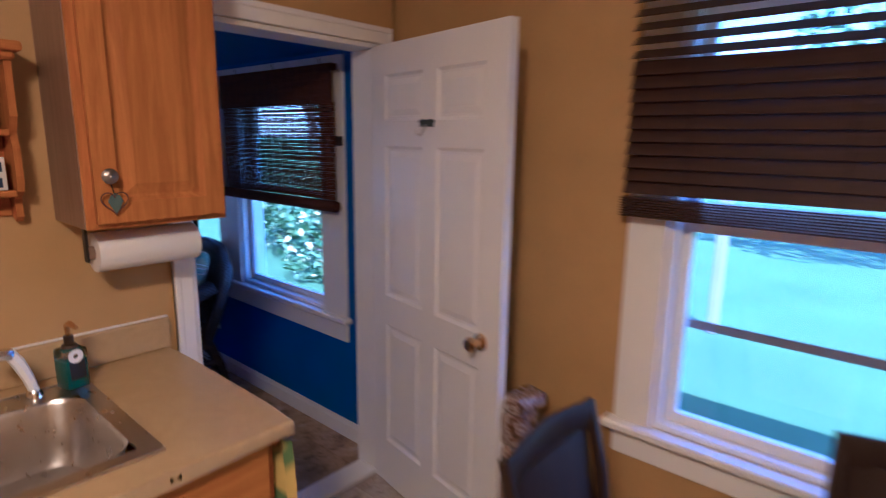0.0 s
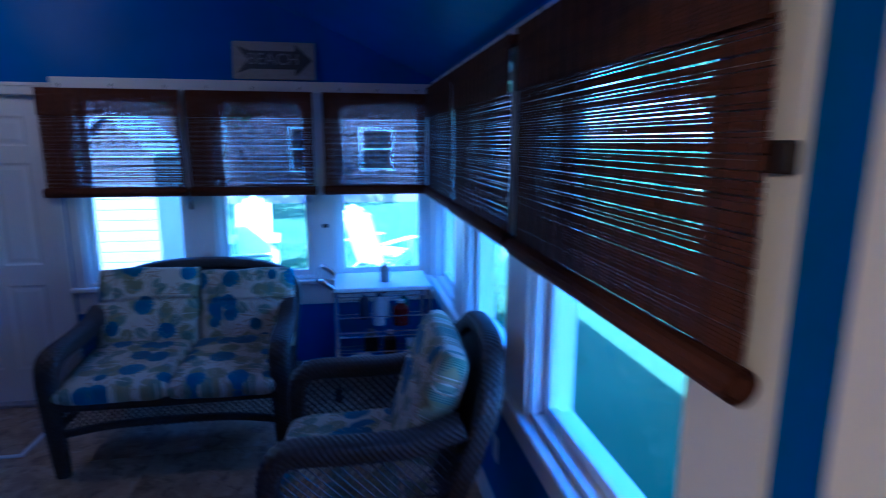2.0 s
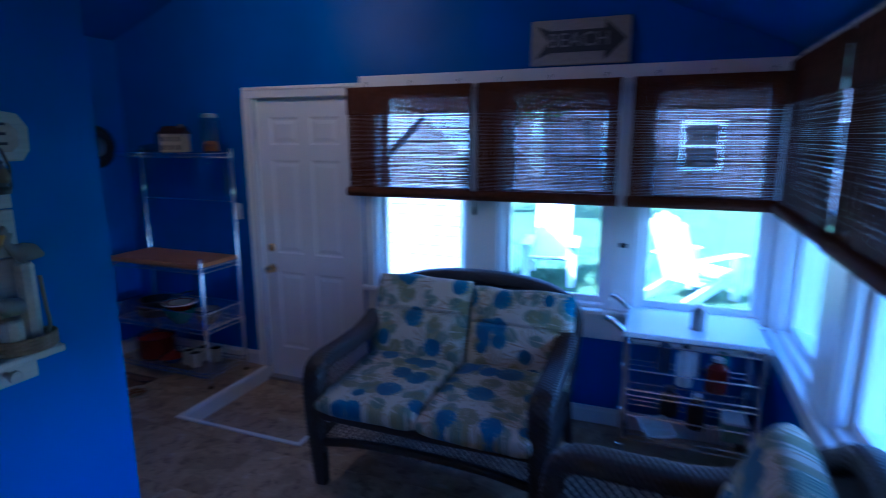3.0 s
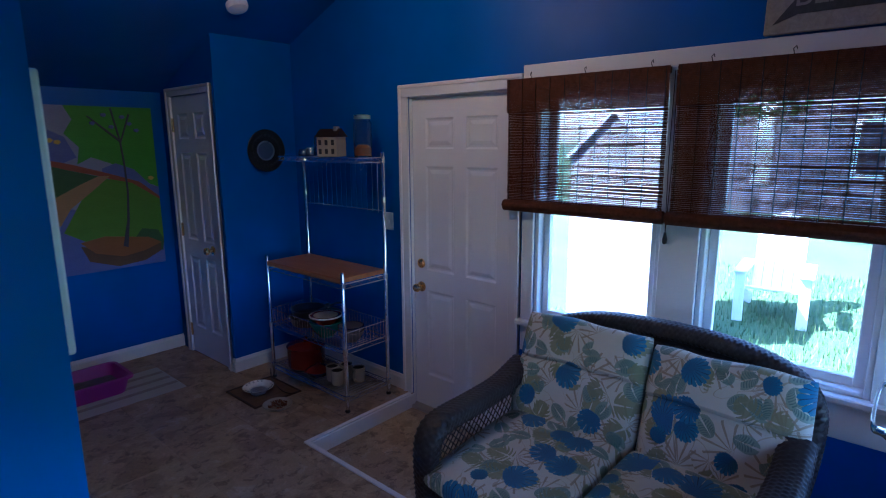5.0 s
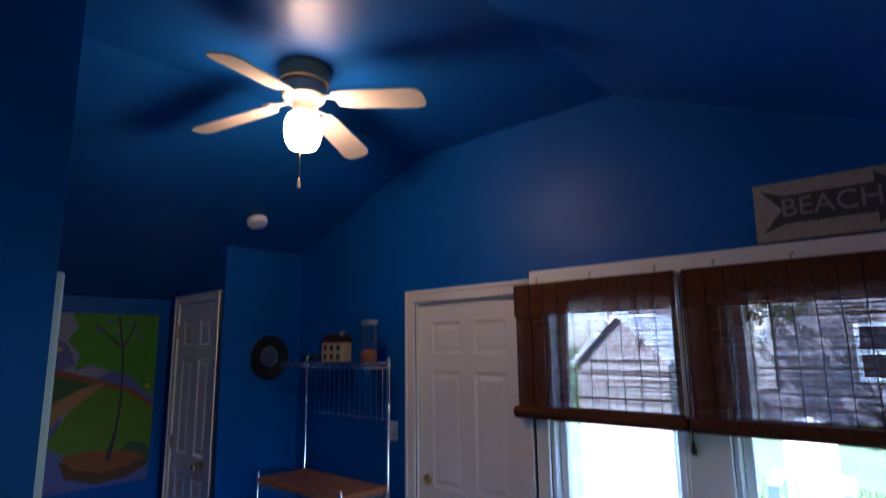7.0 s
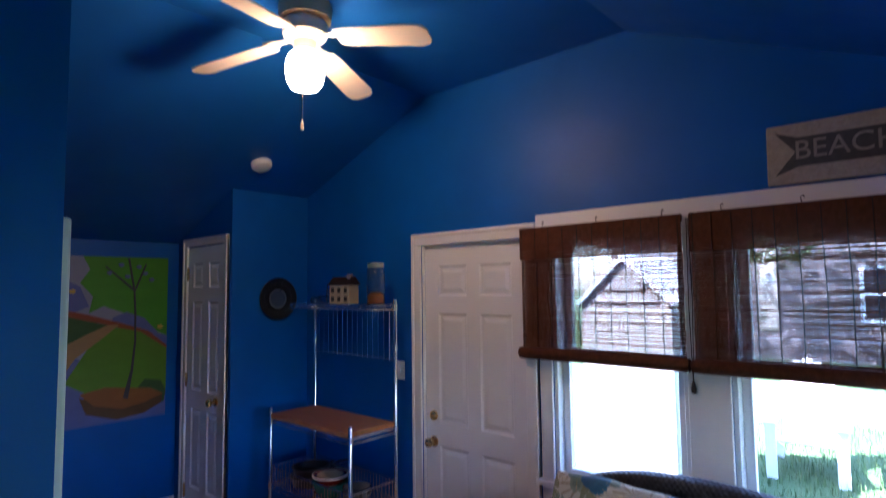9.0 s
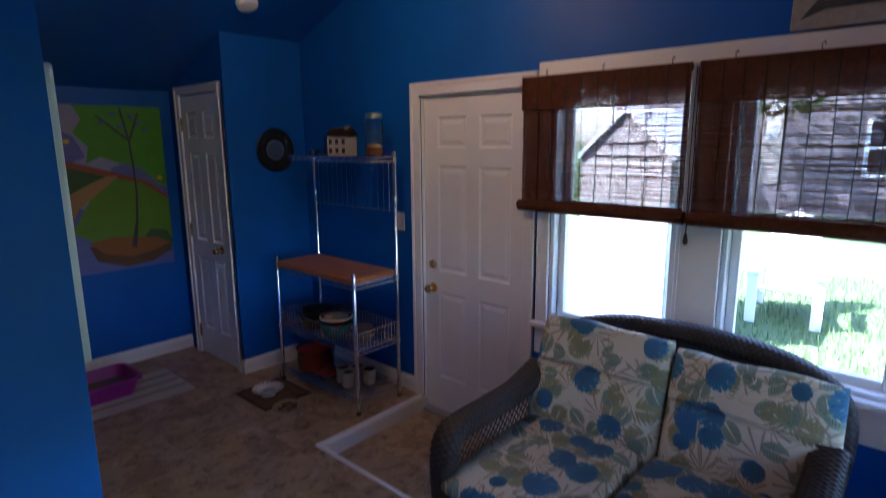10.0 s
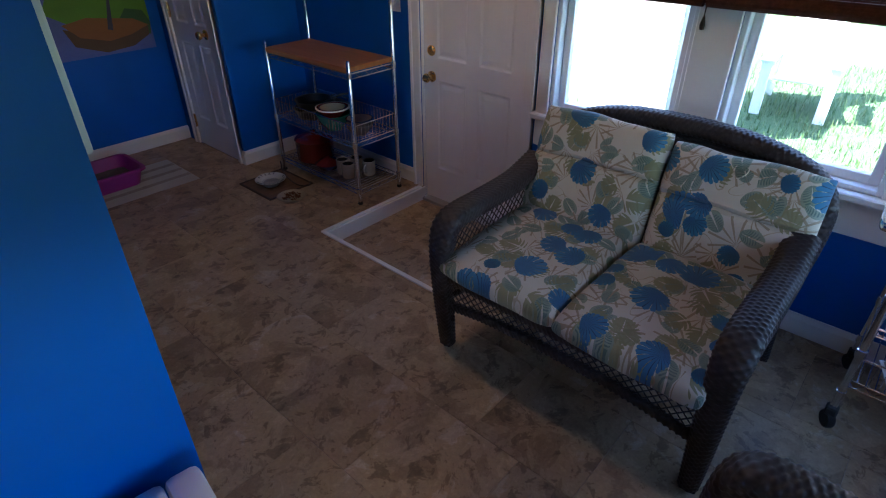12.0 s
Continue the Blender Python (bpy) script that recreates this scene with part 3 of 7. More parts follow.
alarm = thing("smoke_detector", "round white smoke detector on the sloped ceiling", "smoke detector",
              Matrix.Translation((-3.92, -1.33, roof_height(-1.33))) @ Matrix.Rotation(math.atan2(0.81, 2.1), 4, 'X'))
part("body", lathe([(0, 0.0), (0.065, 0.0), (0.066, -0.02), (0.058, -0.036), (0.03, -0.042), (0, -0.042)], 28), VINYL, alarm, smooth=True)

# ---- wicker seats ----


def wicker_material():
    m = Mat("dark_brown_wicker", 0.52)
    uv = m.node("ShaderNodeUVMap").outputs[0]
    br = m.node("ShaderNodeTexBrick")
    br.inputs["Color1"].default_value = (0.030, 0.019, 0.014, 1)
    br.inputs["Color2"].default_value = (0.068, 0.046, 0.034, 1)
    br.inputs["Mortar"].default_value = (0.007, 0.005, 0.004, 1)
    br.inputs["Scale"].default_value = 1.0
    br.inputs["Brick Width"].default_value = 0.017
    br.inputs["Row Height"].default_value = 0.0095
    br.inputs["Mortar Size"].default_value = 0.0020
    br.inputs["Mortar Smooth"].default_value = 1.0
    m.link(uv, br.inputs["Vector"])
    m.colour(br.outputs["Color"])
    inv = m.math('SUBTRACT', 1.0, br.outputs["Fac"])
    m.bump(inv, 1.0, 0.008)
    return m.m


WICKER = wicker_material()


def strap(points, wide, thick, side, bm=None, steps=14):
    """A woven rounded band swept along points; side: the direction of its width. Writes uv in metres."""
    b = bm or bmesh.new()
    uvl = b.loops.layers.uv.verify()
    pts = [Vector(p) for p in points]
    n = len(pts)
    ws = wide if isinstance(wide, (list, tuple)) else [wide] * n
    ts = thick if isinstance(thick, (list, tuple)) else [thick] * n
    rings, lens, s = [], [], 0.0
    side = Vector(side).normalized()
    for i, p in enumerate(pts):
        d = (pts[min(i + 1, n - 1)] - pts[max(i - 1, 0)]).normalized()
        u = (side - d * side.dot(d)).normalized()
        v = d.cross(u)
        ring = []
        for k in range(steps):
            a = k * math.tau / steps
            c, e = math.cos(a), math.sin(a)
            q = (abs(c) ** 3 + abs(e) ** 3) ** (-1 / 3)
            ring.append(b.verts.new(p + u * (c * q * ws[i] / 2) + v * (e * q * ts[i] / 2)))
        rings.append(ring)
        s += (p - pts[i - 1]).length if i else 0
        lens.append(s)
    girth = math.pi * (max(ws) + max(ts)) / 2
    for i in range(n - 1):
        for k in range(steps):
            j = (k + 1) % steps
            f = b.faces.new((rings[i][k], rings[i][j], rings[i + 1][j], rings[i + 1][k]))
            for lp, (vv, uu) in zip(f.loops, ((lens[i], k), (lens[i], k + 1), (lens[i + 1], k + 1), (lens[i + 1], k))):
                lp[uvl].uv = (uu / steps * girth, vv)
    b.faces.new(rings[0][::-1])
    b.faces.new(rings[-1])
    return b


def curve_points(knots, per=8):
    """Catmull-Rom through the knots."""
    k = [Vector(p) for p in knots]
    k = [2 * k[0] - k[1]] + k + [2 * k[-1] - k[-2]]
    out = []
    for i in range(1, len(k) - 2):
        p0, p1, p2, p3 = k[i - 1:i + 3]
        for j in range(per):
            t = j / per
            out.append(0.5 * ((2 * p1) + (p2 - p0) * t + (2 * p0 - 5 * p1 + 4 * p2 - p3) * t * t + (3 * p1 - p0 - 3 * p2 + p3) * t ** 3))
    out.append(k[-2])
    return out


def lattice(a, c, e, g, step=0.032, r=0.0028, slope=1.0):
    """Crossed diagonal canes filling the quad a-c-e-g (bottom left, bottom right, top right, top left)."""
    a, c, e, g = [Vector(p) for p in (a, c, e, g)]
    w, h = (c - a).length, (g - a).length

    def at(u, v):
        return (a * (1 - u) + c * u) * (1 - v) + (g * (1 - u) + e * u) * v
    b = bmesh.new()
    n = int((w + h / slope) / step) + 1
    for s in (1, -1):
        for i in range(n + 1):
            x0 = i * step - h / slope
            seg = []
            for x, v in ((x0, 0.0), (x0 + h / slope, 1.0)):
                seg.append([x, v])
            (xa, va), (xb, vb) = seg
            if xa < 0:
                va, xa = (0 - xa) / (xb - xa), 0
            if xb > w:
                vb = va + (w - xa) / (xb - xa) * (vb - va)
                xb = w
            if xb - xa < 0.006:
                continue
            p, q = (at(xa / w, va), at(xb / w, vb)) if s > 0 else (at(1 - xa / w, va), at(1 - xb / w, vb))
            tube([p, q], r, bm=b, steps=4)
    return b


WEAVE = Mat("dark_brown_resin_strand", 0.48, spec=0.45)
WEAVE.colour(WEAVE.ramp(WEAVE.noise(60, 4), [(0.3, (0.016, 0.010, 0.008)), (0.55, (0.032, 0.021, 0.016)), (0.8, (0.055, 0.038, 0.030))]))
WEAVE.roughness(WEAVE.noise(25, 3), 0.42, 0.58)


def woven(points, wide, thick, side, row=0.0105, stake=0.017, depth=0.0028):
    """A band of strands woven over and under, swept along points: the strands stand out of the surface."""
    pts = [Vector(p) for p in points]
    n = len(pts)
    ws = wide if isinstance(wide, (list, tuple)) else [wide] * n
    ts = thick if isinstance(thick, (list, tuple)) else [thick] * n
    side = Vector(side).normalized()
    along = [0.0]
    for a, c in zip(pts, pts[1:]):
        along.append(along[-1] + (c - a).length)
    tangents = [(pts[min(i + 1, n - 1)] - pts[max(i - 1, 0)]).normalized() for i in range(n)]
    girth = 1.75 * (max(ws) + max(ts))
    stakes = max(6, 2 * round(girth / stake / 2))
    around = stakes * 4
    rows = max(2, round(along[-1] / row))
    rings = rows * 4 + 1
    verts, faces, k = [], [], 0
    for i in range(rings):
        s = along[-1] * i / (rings - 1)
        while k < n - 2 and along[k + 1] < s:
            k += 1
        f = (s - along[k]) / max(1e-6, along[k + 1] - along[k])
        p = pts[k].lerp(pts[k + 1], f)
        d = tangents[k].lerp(tangents[k + 1], f).normalized()
        u = (side - d * side.dot(d)).normalized()
        v = d.cross(u)
        hw, ht = (ws[k] + (ws[k + 1] - ws[k]) * f) / 2, (ts[k] + (ts[k + 1] - ts[k]) * f) / 2
        at_row = i / 4
        strand = math.sin(math.pi * (at_row % 1.0)) ** 0.6
        for j in range(around):
            a = j * math.tau / around
            c, e = math.cos(a), math.sin(a)
            q = (abs(c) ** 3 + abs(e) ** 3) ** (-1 / 3)
            over = math.cos(math.pi * j / 4 + math.pi * math.floor(at_row))
            h = depth * max(strand * over, -0.35 * (1 - abs(over)) - 0.25)
            verts.append(p + u * (c * q * (hw + h)) + v * (e * q * (ht + h)))
    for i in range(rings - 1):
        for j in range(around):
            m = (j + 1) % around
            faces.append((i * around + j, i * around + m, (i + 1) * around + m, (i + 1) * around + j))
    faces.append(tuple(range(around))[::-1])
    faces.append(tuple(range((rings - 1) * around, rings * around)))
    me = bpy.data.meshes.new("weave")
    me.from_pydata([tuple(v) for v in verts], [], faces)
    me.polygons.foreach_set("use_smooth", [True] * len(faces))
    me.materials.append(WEAVE.m)
    return me


def woven_part(name, parent, points, wide, thick, side):
    ob = new(name, woven(points, wide, thick, side))
    ob.parent = parent
    return ob


CANE = paint("dark_brown_cane", (0.028, 0.017, 0.011), 0.4, 60, 0.1)


def fabric():
    """Cream cloth with blue blooms, green leaves and tan fronds."""
    m = Mat("tropical_floral_cloth", 0.85)
    rnd = m.node("ShaderNodeObjectInfo").outputs["Random"]
    sep = m.t.nodes.new("ShaderNodeSeparateXYZ")
    m.link(m.co, sep.inputs[0])
    comb = m.t.nodes.new("ShaderNodeCombineXYZ")
    m.link(m.math('ADD', sep.outputs[0], m.math('MULTIPLY', rnd, 9.0)), comb.inputs[0])
    m.link(sep.outputs[1], comb.inputs[1])
    flat = comb.outputs[0]

    def cells(scale, shift):
        add = m.t.nodes.new("ShaderNodeVectorMath")
        add.inputs[1].default_value = (shift, shift * 0.7, 0)
        m.link(flat, add.inputs[0])
        v = m.node("ShaderNodeTexVoronoi", Scale=scale, Randomness=0.8)
        v.voronoi_dimensions = '2D'
        m.link(add.outputs[0], v.inputs["Vector"])
        sc = m.t.nodes.new("ShaderNodeVectorMath")
        sc.operation = 'SUBTRACT'
        m.link(add.outputs[0], sc.inputs[0])
        m.link(v.outputs["Position"], sc.inputs[1])
        s = m.t.nodes.new("ShaderNodeSeparateXYZ")
        m.link(sc.outputs[0], s.inputs[0])
        col = m.t.nodes.new("ShaderNodeSeparateColor")
        m.link(v.outputs["Color"], col.inputs[0])
        ln = m.t.nodes.new("ShaderNodeVectorMath")
        ln.operation = 'LENGTH'
        m.link(sc.outputs[0], ln.inputs[0])
        ang = m.math('ADD', m.math('ARCTAN2', s.outputs[1], s.outputs[0]), m.math('MULTIPLY', col.outputs[0], 6.28))
        return ln.outputs["Value"], ang, col.outputs[1], col.outputs[2]

    def step(a, b):
        return m.math('LESS_THAN', a, b)

    cream = (0.60, 0.55, 0.43)
    ragged = m.math('MULTIPLY', m.math('SUBTRACT', m.noise(75, 3), 0.5), 0.16)
    c = m.mix(m.noise(14, 3), cream, (0.51, 0.46, 0.34))
    # thin curling stems
    wave = m.node("ShaderNodeTexNoise", Scale=7.0, Detail=1.0, Roughness=0.4, Distortion=0.8)
    m.link(flat, wave.inputs["Vector"])
    stem = step(m.math('ABSOLUTE', m.math('SUBTRACT', wave.outputs["Fac"], 0.52)), 0.0045)
    c = m.mix(m.math('MULTIPLY', stem, 0.7), c, (0.34, 0.27, 0.16))
    # tan palm fronds: narrow rays on one side of a point
    for scale, shift, reach in ((6.2, 3.1, 0.10), (6.8, 9.4, 0.085)):
        r, a, g, k = cells(scale, shift)
        taper = m.math('ADD', 0.45, m.math('MULTIPLY', r, 4.2))
        ray = m.math('GREATER_THAN', m.math('COSINE', m.math('MULTIPLY', a, 13.0)), taper)
        near = step(r, m.math('MULTIPLY', m.math('ADD', 0.75, m.math('MULTIPLY', m.math('COSINE', a), 0.3)), reach))
        frond = m.math('MULTIPLY', m.math('MULTIPLY', ray, near), m.math('GREATER_THAN', m.math('COSINE', a), -0.1))
        c = m.mix(m.math('MULTIPLY', frond, 0.85), c, (0.29, 0.215, 0.125))
    # olive split leaves and grey-green striped leaves, each with a pale midrib
    for scale, shift, length, tone, dark, cut in ((7.6, 7.7, 0.094, (0.225, 0.215, 0.095), (0.225, 0.215, 0.095), 0.022), (8.2, 1.3, 0.078, (0.215, 0.27, 0.19), (0.085, 0.15, 0.12), 0.0),
                                                  (7.9, 5.2, 0.082, (0.20, 0.25, 0.17), (0.08, 0.14, 0.11), 0.0), (8.4, 12.2, 0.085, (0.20, 0.20, 0.09), (0.20, 0.20, 0.09), 0.024)):
        r, a, g, k = cells(scale, shift)
        lobe = m.math('POWER', m.math('ABSOLUTE', m.math('COSINE', m.math('MULTIPLY', a, 0.5))), 5.5 if cut else 9.0)
        notch = m.math('MULTIPLY', m.math('SINE', m.math('MULTIPLY', r, 460.0)), cut)
        leaf = step(r, m.math('ADD', m.math('MULTIPLY', lobe, length), m.math('MULTIPLY', notch, lobe)))
        rib = m.math('GREATER_THAN', m.math('ABSOLUTE', m.math('SINE', m.math('MULTIPLY', a, 0.5))), 0.028)
        bars = m.math('SINE', m.math('ADD', m.math('MULTIPLY', r, 620.0), m.math('MULTIPLY', m.math('ABSOLUTE', m.math('SINE', m.math('MULTIPLY', a, 0.5))), -40.0)))
        inner = step(r, m.math('MULTIPLY', lobe, length * 0.82))
        shade = m.mix(m.math('MULTIPLY', m.math('GREATER_THAN', bars, 0.0), inner), tone, dark)
        mask = m.math('MULTIPLY', m.math('MULTIPLY', leaf, rib), m.math('GREATER_THAN', g, 0.45 if cut else 0.30))
        c = m.mix(m.math('MULTIPLY', mask, 0.9), c, shade)
    # blue blooms: ragged fans of fine petals with dark rays and a split
    for scale, shift, size in ((5.6, 0.4, 0.085), (6.6, 4.4, 0.066)):
        r, a, g, k = cells(scale, shift)
        petal = m.math('ADD', 0.91, m.math('MULTIPLY', m.math('ABSOLUTE', m.math('SINE', m.math('MULTIPLY', a, 11.0))), 0.10))
        outline = m.math('MULTIPLY', m.math('ADD', petal, ragged), m.math('ADD', 0.66, m.math('MULTIPLY', m.math('COSINE', a), 0.34)))
        outline = m.math('MULTIPLY', outline, m.math('ADD', 0.62, m.math('MULTIPLY', k, 0.6)))
        bloom = m.math('MULTIPLY', step(r, m.math('MULTIPLY', outline, size)), m.math('GREATER_THAN', g, 0.57))
        blue = m.mix(m.math('MULTIPLY', r, 10.0), (0.018, 0.085, 0.16), (0.045, 0.25, 0.36))
        blue = m.mix(m.math('MULTIPLY', k, 0.7), blue, (0.05, 0.14, 0.29))
        blue = m.mix(m.math('MULTIPLY', m.noise(30, 4), 0.35), blue, (0.02, 0.09, 0.20))
        fine = m.math('MULTIPLY', m.math('GREATER_THAN', m.math('COSINE', m.math('MULTIPLY', a, 22.0)), 0.86), m.math('GREATER_THAN', r, size * 0.10))
        blue = m.mix(m.math('MULTIPLY', fine, 0.85), blue, (0.006, 0.022, 0.055))
        slit = m.math('MULTIPLY', m.math('GREATER_THAN', m.math('COSINE', m.math('MULTIPLY', a, 11.0)), 0.985), m.math('GREATER_THAN', r, size * 0.55))
        c = m.mix(m.math('MULTIPLY', bloom, m.math('SUBTRACT', 1.0, slit)), c, blue)
    m.colour(c)
    m.bump(m.math('ADD', m.noise(420, 2), m.math('MULTIPLY', m.noise(9, 3), 3.0)), 0.25, 0.004)
    m.b.inputs["Sheen Weight"].default_value = 0.15
    return m.m


CLOTH = fabric()


def cushion_mesh(w, h, t, nu=20, nv=20, puff=0.42, seed=0, waist=None):
    """A stuffed cushion in local x (width), y (height), z (thickness). waist: heights of sewn creases, as shares of h."""
    b = bmesh.new()

    def point(u, v, s):
        edge = max(1e-6, (1 - abs(u) ** 7) * (1 - abs(v) ** 7))
        z = t / 2 * edge ** puff
        for c in (waist or ()):
            z *= 1 - 0.42 * math.exp(-((v - c) / 0.028) ** 2)
        wob = noise.noise(Vector((u * 2.1 + seed * 7, v * 2.3, s * 3.0))) * 0.10 + noise.noise(Vector((u * 5 + seed, v * 5, s))) * 0.05
        z *= 1 + wob
        inset = 1 - 0.012 * (abs(u * v) ** 2)
        sag = 0.012 * noise.noise(Vector((u * 1.7, seed * 3.3, v)))
        return Vector((u * w / 2 * inset + sag * abs(v), v * h / 2 * inset + sag, s * z))
    grid = {}
    for s in (-1, 1):
        for i in range(nu + 1):
            for j in range(nv + 1):
                u, v = math.sin((i / nu - 0.5) * math.pi), math.sin((j / nv - 0.5) * math.pi)
                rim = i in (0, nu) or j in (0, nv)
                k = (i, j, 0 if rim else s)
                if k not in grid:
                    p = point(u, v, s)
                    if rim:
                        p.z = 0
                    grid[k] = b.verts.new(p)
    for s in (-1, 1):
        for i in range(nu):
            for j in range(nv):
                ks = [(i + di, j + dj, 0 if (i + di in (0, nu) or j + dj in (0, nv)) else s) for di, dj in ((0, 0), (1, 0), (1, 1), (0, 1))]
                b.faces.new([grid[k] for k in (ks if s > 0 else ks[::-1])])
    return b


def wicker_seat(name, label, width, m, category, depth=0.78, arm=0.60, back=0.86, rise=0.05, front_low=0.24):
    """A wicker frame: x across, y from the front (0) to the back, standing on z = 0."""
    s = thing(name, label, category, m)
    hw = width / 2
    for e in (-1, 1):
        x = e * (hw - 0.045)
        knots = [(x, 0.035, 0.0), (x, 0.02, 0.15), (x, 0.0, 0.36), (x, 0.0, arm - 0.09), (x, 0.03, arm - 0.015), (x, 0.10, arm + 0.008), (x, 0.28, arm + 0.01), (x, 0.46, arm + 0.02), (x * 0.99, 0.62, arm + 0.07)]
        pts = curve_points(knots, 6)
        n = len(pts)
        wd = [0.062 + 0.045 * min(1, i / (n * 0.45)) for i in range(n)]
        td = [0.055 + 0.02 * min(1, i / (n * 0.45)) for i in range(n)]
        woven_part("arm", s, pts, wd, td, (1, 0, 0))
        woven_part("back_leg", s, [(e * (hw - 0.06), depth - 0.16, 0.38), (e * (hw - 0.055), depth - 0.09, 0.2), (e * (hw - 0.045), depth - 0.03, 0.0)], [0.06, 0.052, 0.04], [0.06, 0.052, 0.04], (1, 0, 0))
        woven_part("side_rail", s, [(x, 0.02, 0.375), (x, 0.35, 0.37), (x, depth - 0.15, 0.36)], 0.05, 0.045, (1, 0, 0))
        woven_part("side_stretcher", s, [(x, 0.02, front_low), (x, 0.3, front_low + 0.02), (x, depth - 0.12, front_low)], 0.035, 0.03, (1, 0, 0))
        part("side_lattice", lattice((x, 0.03, 0.39), (x, 0.60, 0.39), (x, 0.60, arm + 0.03), (x, 0.03, arm - 0.02)), CANE, s, "open diagonal cane lattice")
        part("lower_side_lattice", lattice((x, 0.03, front_low + 0.01), (x, depth - 0.14, front_low + 0.01), (x, depth - 0.14, 0.35), (x, 0.03, 0.35)), CANE, s, "open diagonal cane lattice")
    woven_part("front_rail", s, [(-hw + 0.07, 0.012, 0.375), (0, 0.004, 0.375), (hw - 0.07, 0.012, 0.375)], 0.05, 0.05, (0, 1, 0))
    woven_part("front_stretcher", s, curve_points([(-hw + 0.07, 0.012, front_low - 0.01), (-hw * 0.5, 0.012, front_low + 0.02), (0, 0.012, front_low + 0.03), (hw * 0.5, 0.012, front_low + 0.02), (hw - 0.07, 0.012, front_low - 0.01)]), 0.034, 0.034, (0, 1, 0))
    part("front_lattice", lattice((-hw + 0.08, 0.012, front_low), (hw - 0.08, 0.012, front_low), (hw - 0.08, 0.012, 0.36), (-hw + 0.08, 0.012, 0.36)), CANE, s, "open diagonal cane lattice")
    # back: an arched rim and a woven panel, leaning
    yb = depth - 0.17

    def lean(z):
        return yb + (z - 0.38) * 0.36
    rim = [(-hw + 0.055, lean(0.38), 0.38), (-hw + 0.03, lean(0.62), 0.62), (-hw + 0.045, lean(back - 0.09), back - 0.09), (-hw + 0.13, lean(back - 0.015), back - 0.015), (-hw * 0.45, lean(back + rise * 0.7), back + rise * 0.7),
           (0, lean(back + rise), back + rise)]
    rim = rim + [(-p[0], p[1], p[2]) for p in rim[-2::-1]]
    woven_part("back_rim", s, curve_points(rim, 7), 0.078, 0.07, (0, 1, 0.0))
    pb = bmesh.new()
    uvl = pb.loops.layers.uv.verify()
    cols, rws = 22, 10
    gridv = []
    for i in range(cols + 1):
        u = -1 + 2 * i / cols
        top = back + rise * (1 - u * u) - 0.02 - (0.07 * max(0, abs(u) - 0.85) / 0.15)
        gridv.append([(u * (hw - 0.05), 0.37 + (top - 0.37) * j / rws) for j in range(rws + 1)])
    for off in (0.0, 0.018):
        vs = [[pb.verts.new((x, lean(z) + off, z)) for x, z in col] for col in gridv]
        for i in range(cols):
            for j in range(rws):
                f = pb.faces.new((vs[i][j], vs[i + 1][j], vs[i + 1][j + 1], vs[i][j + 1]))
                for lp in f.loops:
                    lp[uvl].uv = (lp.vert.co.x, lp.vert.co.z)
    part("back_panel", pb, WICKER, s)
    sb = bmesh.new()
    for i in range(int(width / 0.05)):
        x = -hw + 0.06 + i * 0.05
        if x < hw - 0.05:
            tube([(x, 0.02, 0.372), (x, depth - 0.17, 0.362)], 0.006, bm=sb, steps=5)
    part("seat_deck", sb, CANE, s)
    return s


def seat_cushion(m, w, d, label, seed):
    c = thing("seat_cushion", label, "cushion", m, "floral cushions")
    part("cover", cushion_mesh(w, d, 0.12, puff=0.30, seed=seed), CLOTH, c, smooth=True)
    return c


def back_cushion(m, w, h, label, seed):
    c = thing("back_cushion", label, "cushion", m, "floral cushions")
    part("cover", cushion_mesh(w, h, 0.15, 20, 48, puff=0.36, seed=seed, waist=(0.18,)), CLOTH, c, smooth=True)
    return c


# the two-seater faces the room's inside, with its back to the far windows
LS = pose(-3.40, 1.222, 0, 0, 0, 90)
wicker_seat("loveseat", "dark brown wicker loveseat with lattice sides, below the windows", 1.14, LS, "loveseat", depth=0.86, arm=0.60, back=0.83, rise=0.045)
for i, x in enumerate((-0.258, 0.258)):
    seat_cushion(LS @ pose(x, 0.27 - 0.02 * i, 0.447, 2.5, 0, 0.8 - 2 * i), 0.512, 0.63, "cream floral seat cushion with blue blooms on the loveseat", 3 + i)
back_cushion(LS @ pose(-0.258, 0.625, 0.665, 70, 0, 0), 0.54, 0.475, "cream floral back cushion with blue blooms, set a little higher", 11)
slump = back_cushion(LS @ pose(0.285, 0.635, 0.64, 72, -1.0, -2), 0.535, 0.475, "cream floral back cushion with blue blooms, slumped slightly", 14)
part("tie_loop", strap(curve_points([(-0.02, 0.215, 0.045), (-0.024, 0.19, 0.075), (-0.005, 0.165, 0.085), (0.018, 0.185, 0.078), (0.016, 0.215, 0.045)], 5), 0.009, 0.003, (0, 0, 1)), CLOTH, slump, "small cloth tie loop", True)

AC = pose(-2.675, 1.85, 0, 0, 0, -3)
wicker_seat("armchair", "dark brown wicker armchair with lattice sides, by the side windows", 0.76, AC, "armchair", depth=0.73, arm=0.645, back=0.87)
seat_cushion(AC @ pose(0, 0.25, 0.445, 3, 0, 0), 0.54, 0.54, "cream floral seat cushion with blue blooms on the armchair", 21)
back_cushion(AC @ pose(0.0, 0.53, 0.69, 70, 0, 0), 0.54, 0.50, "cream floral back cushion with blue blooms in the armchair", 23)

# ---- baker's rack and what it holds ----


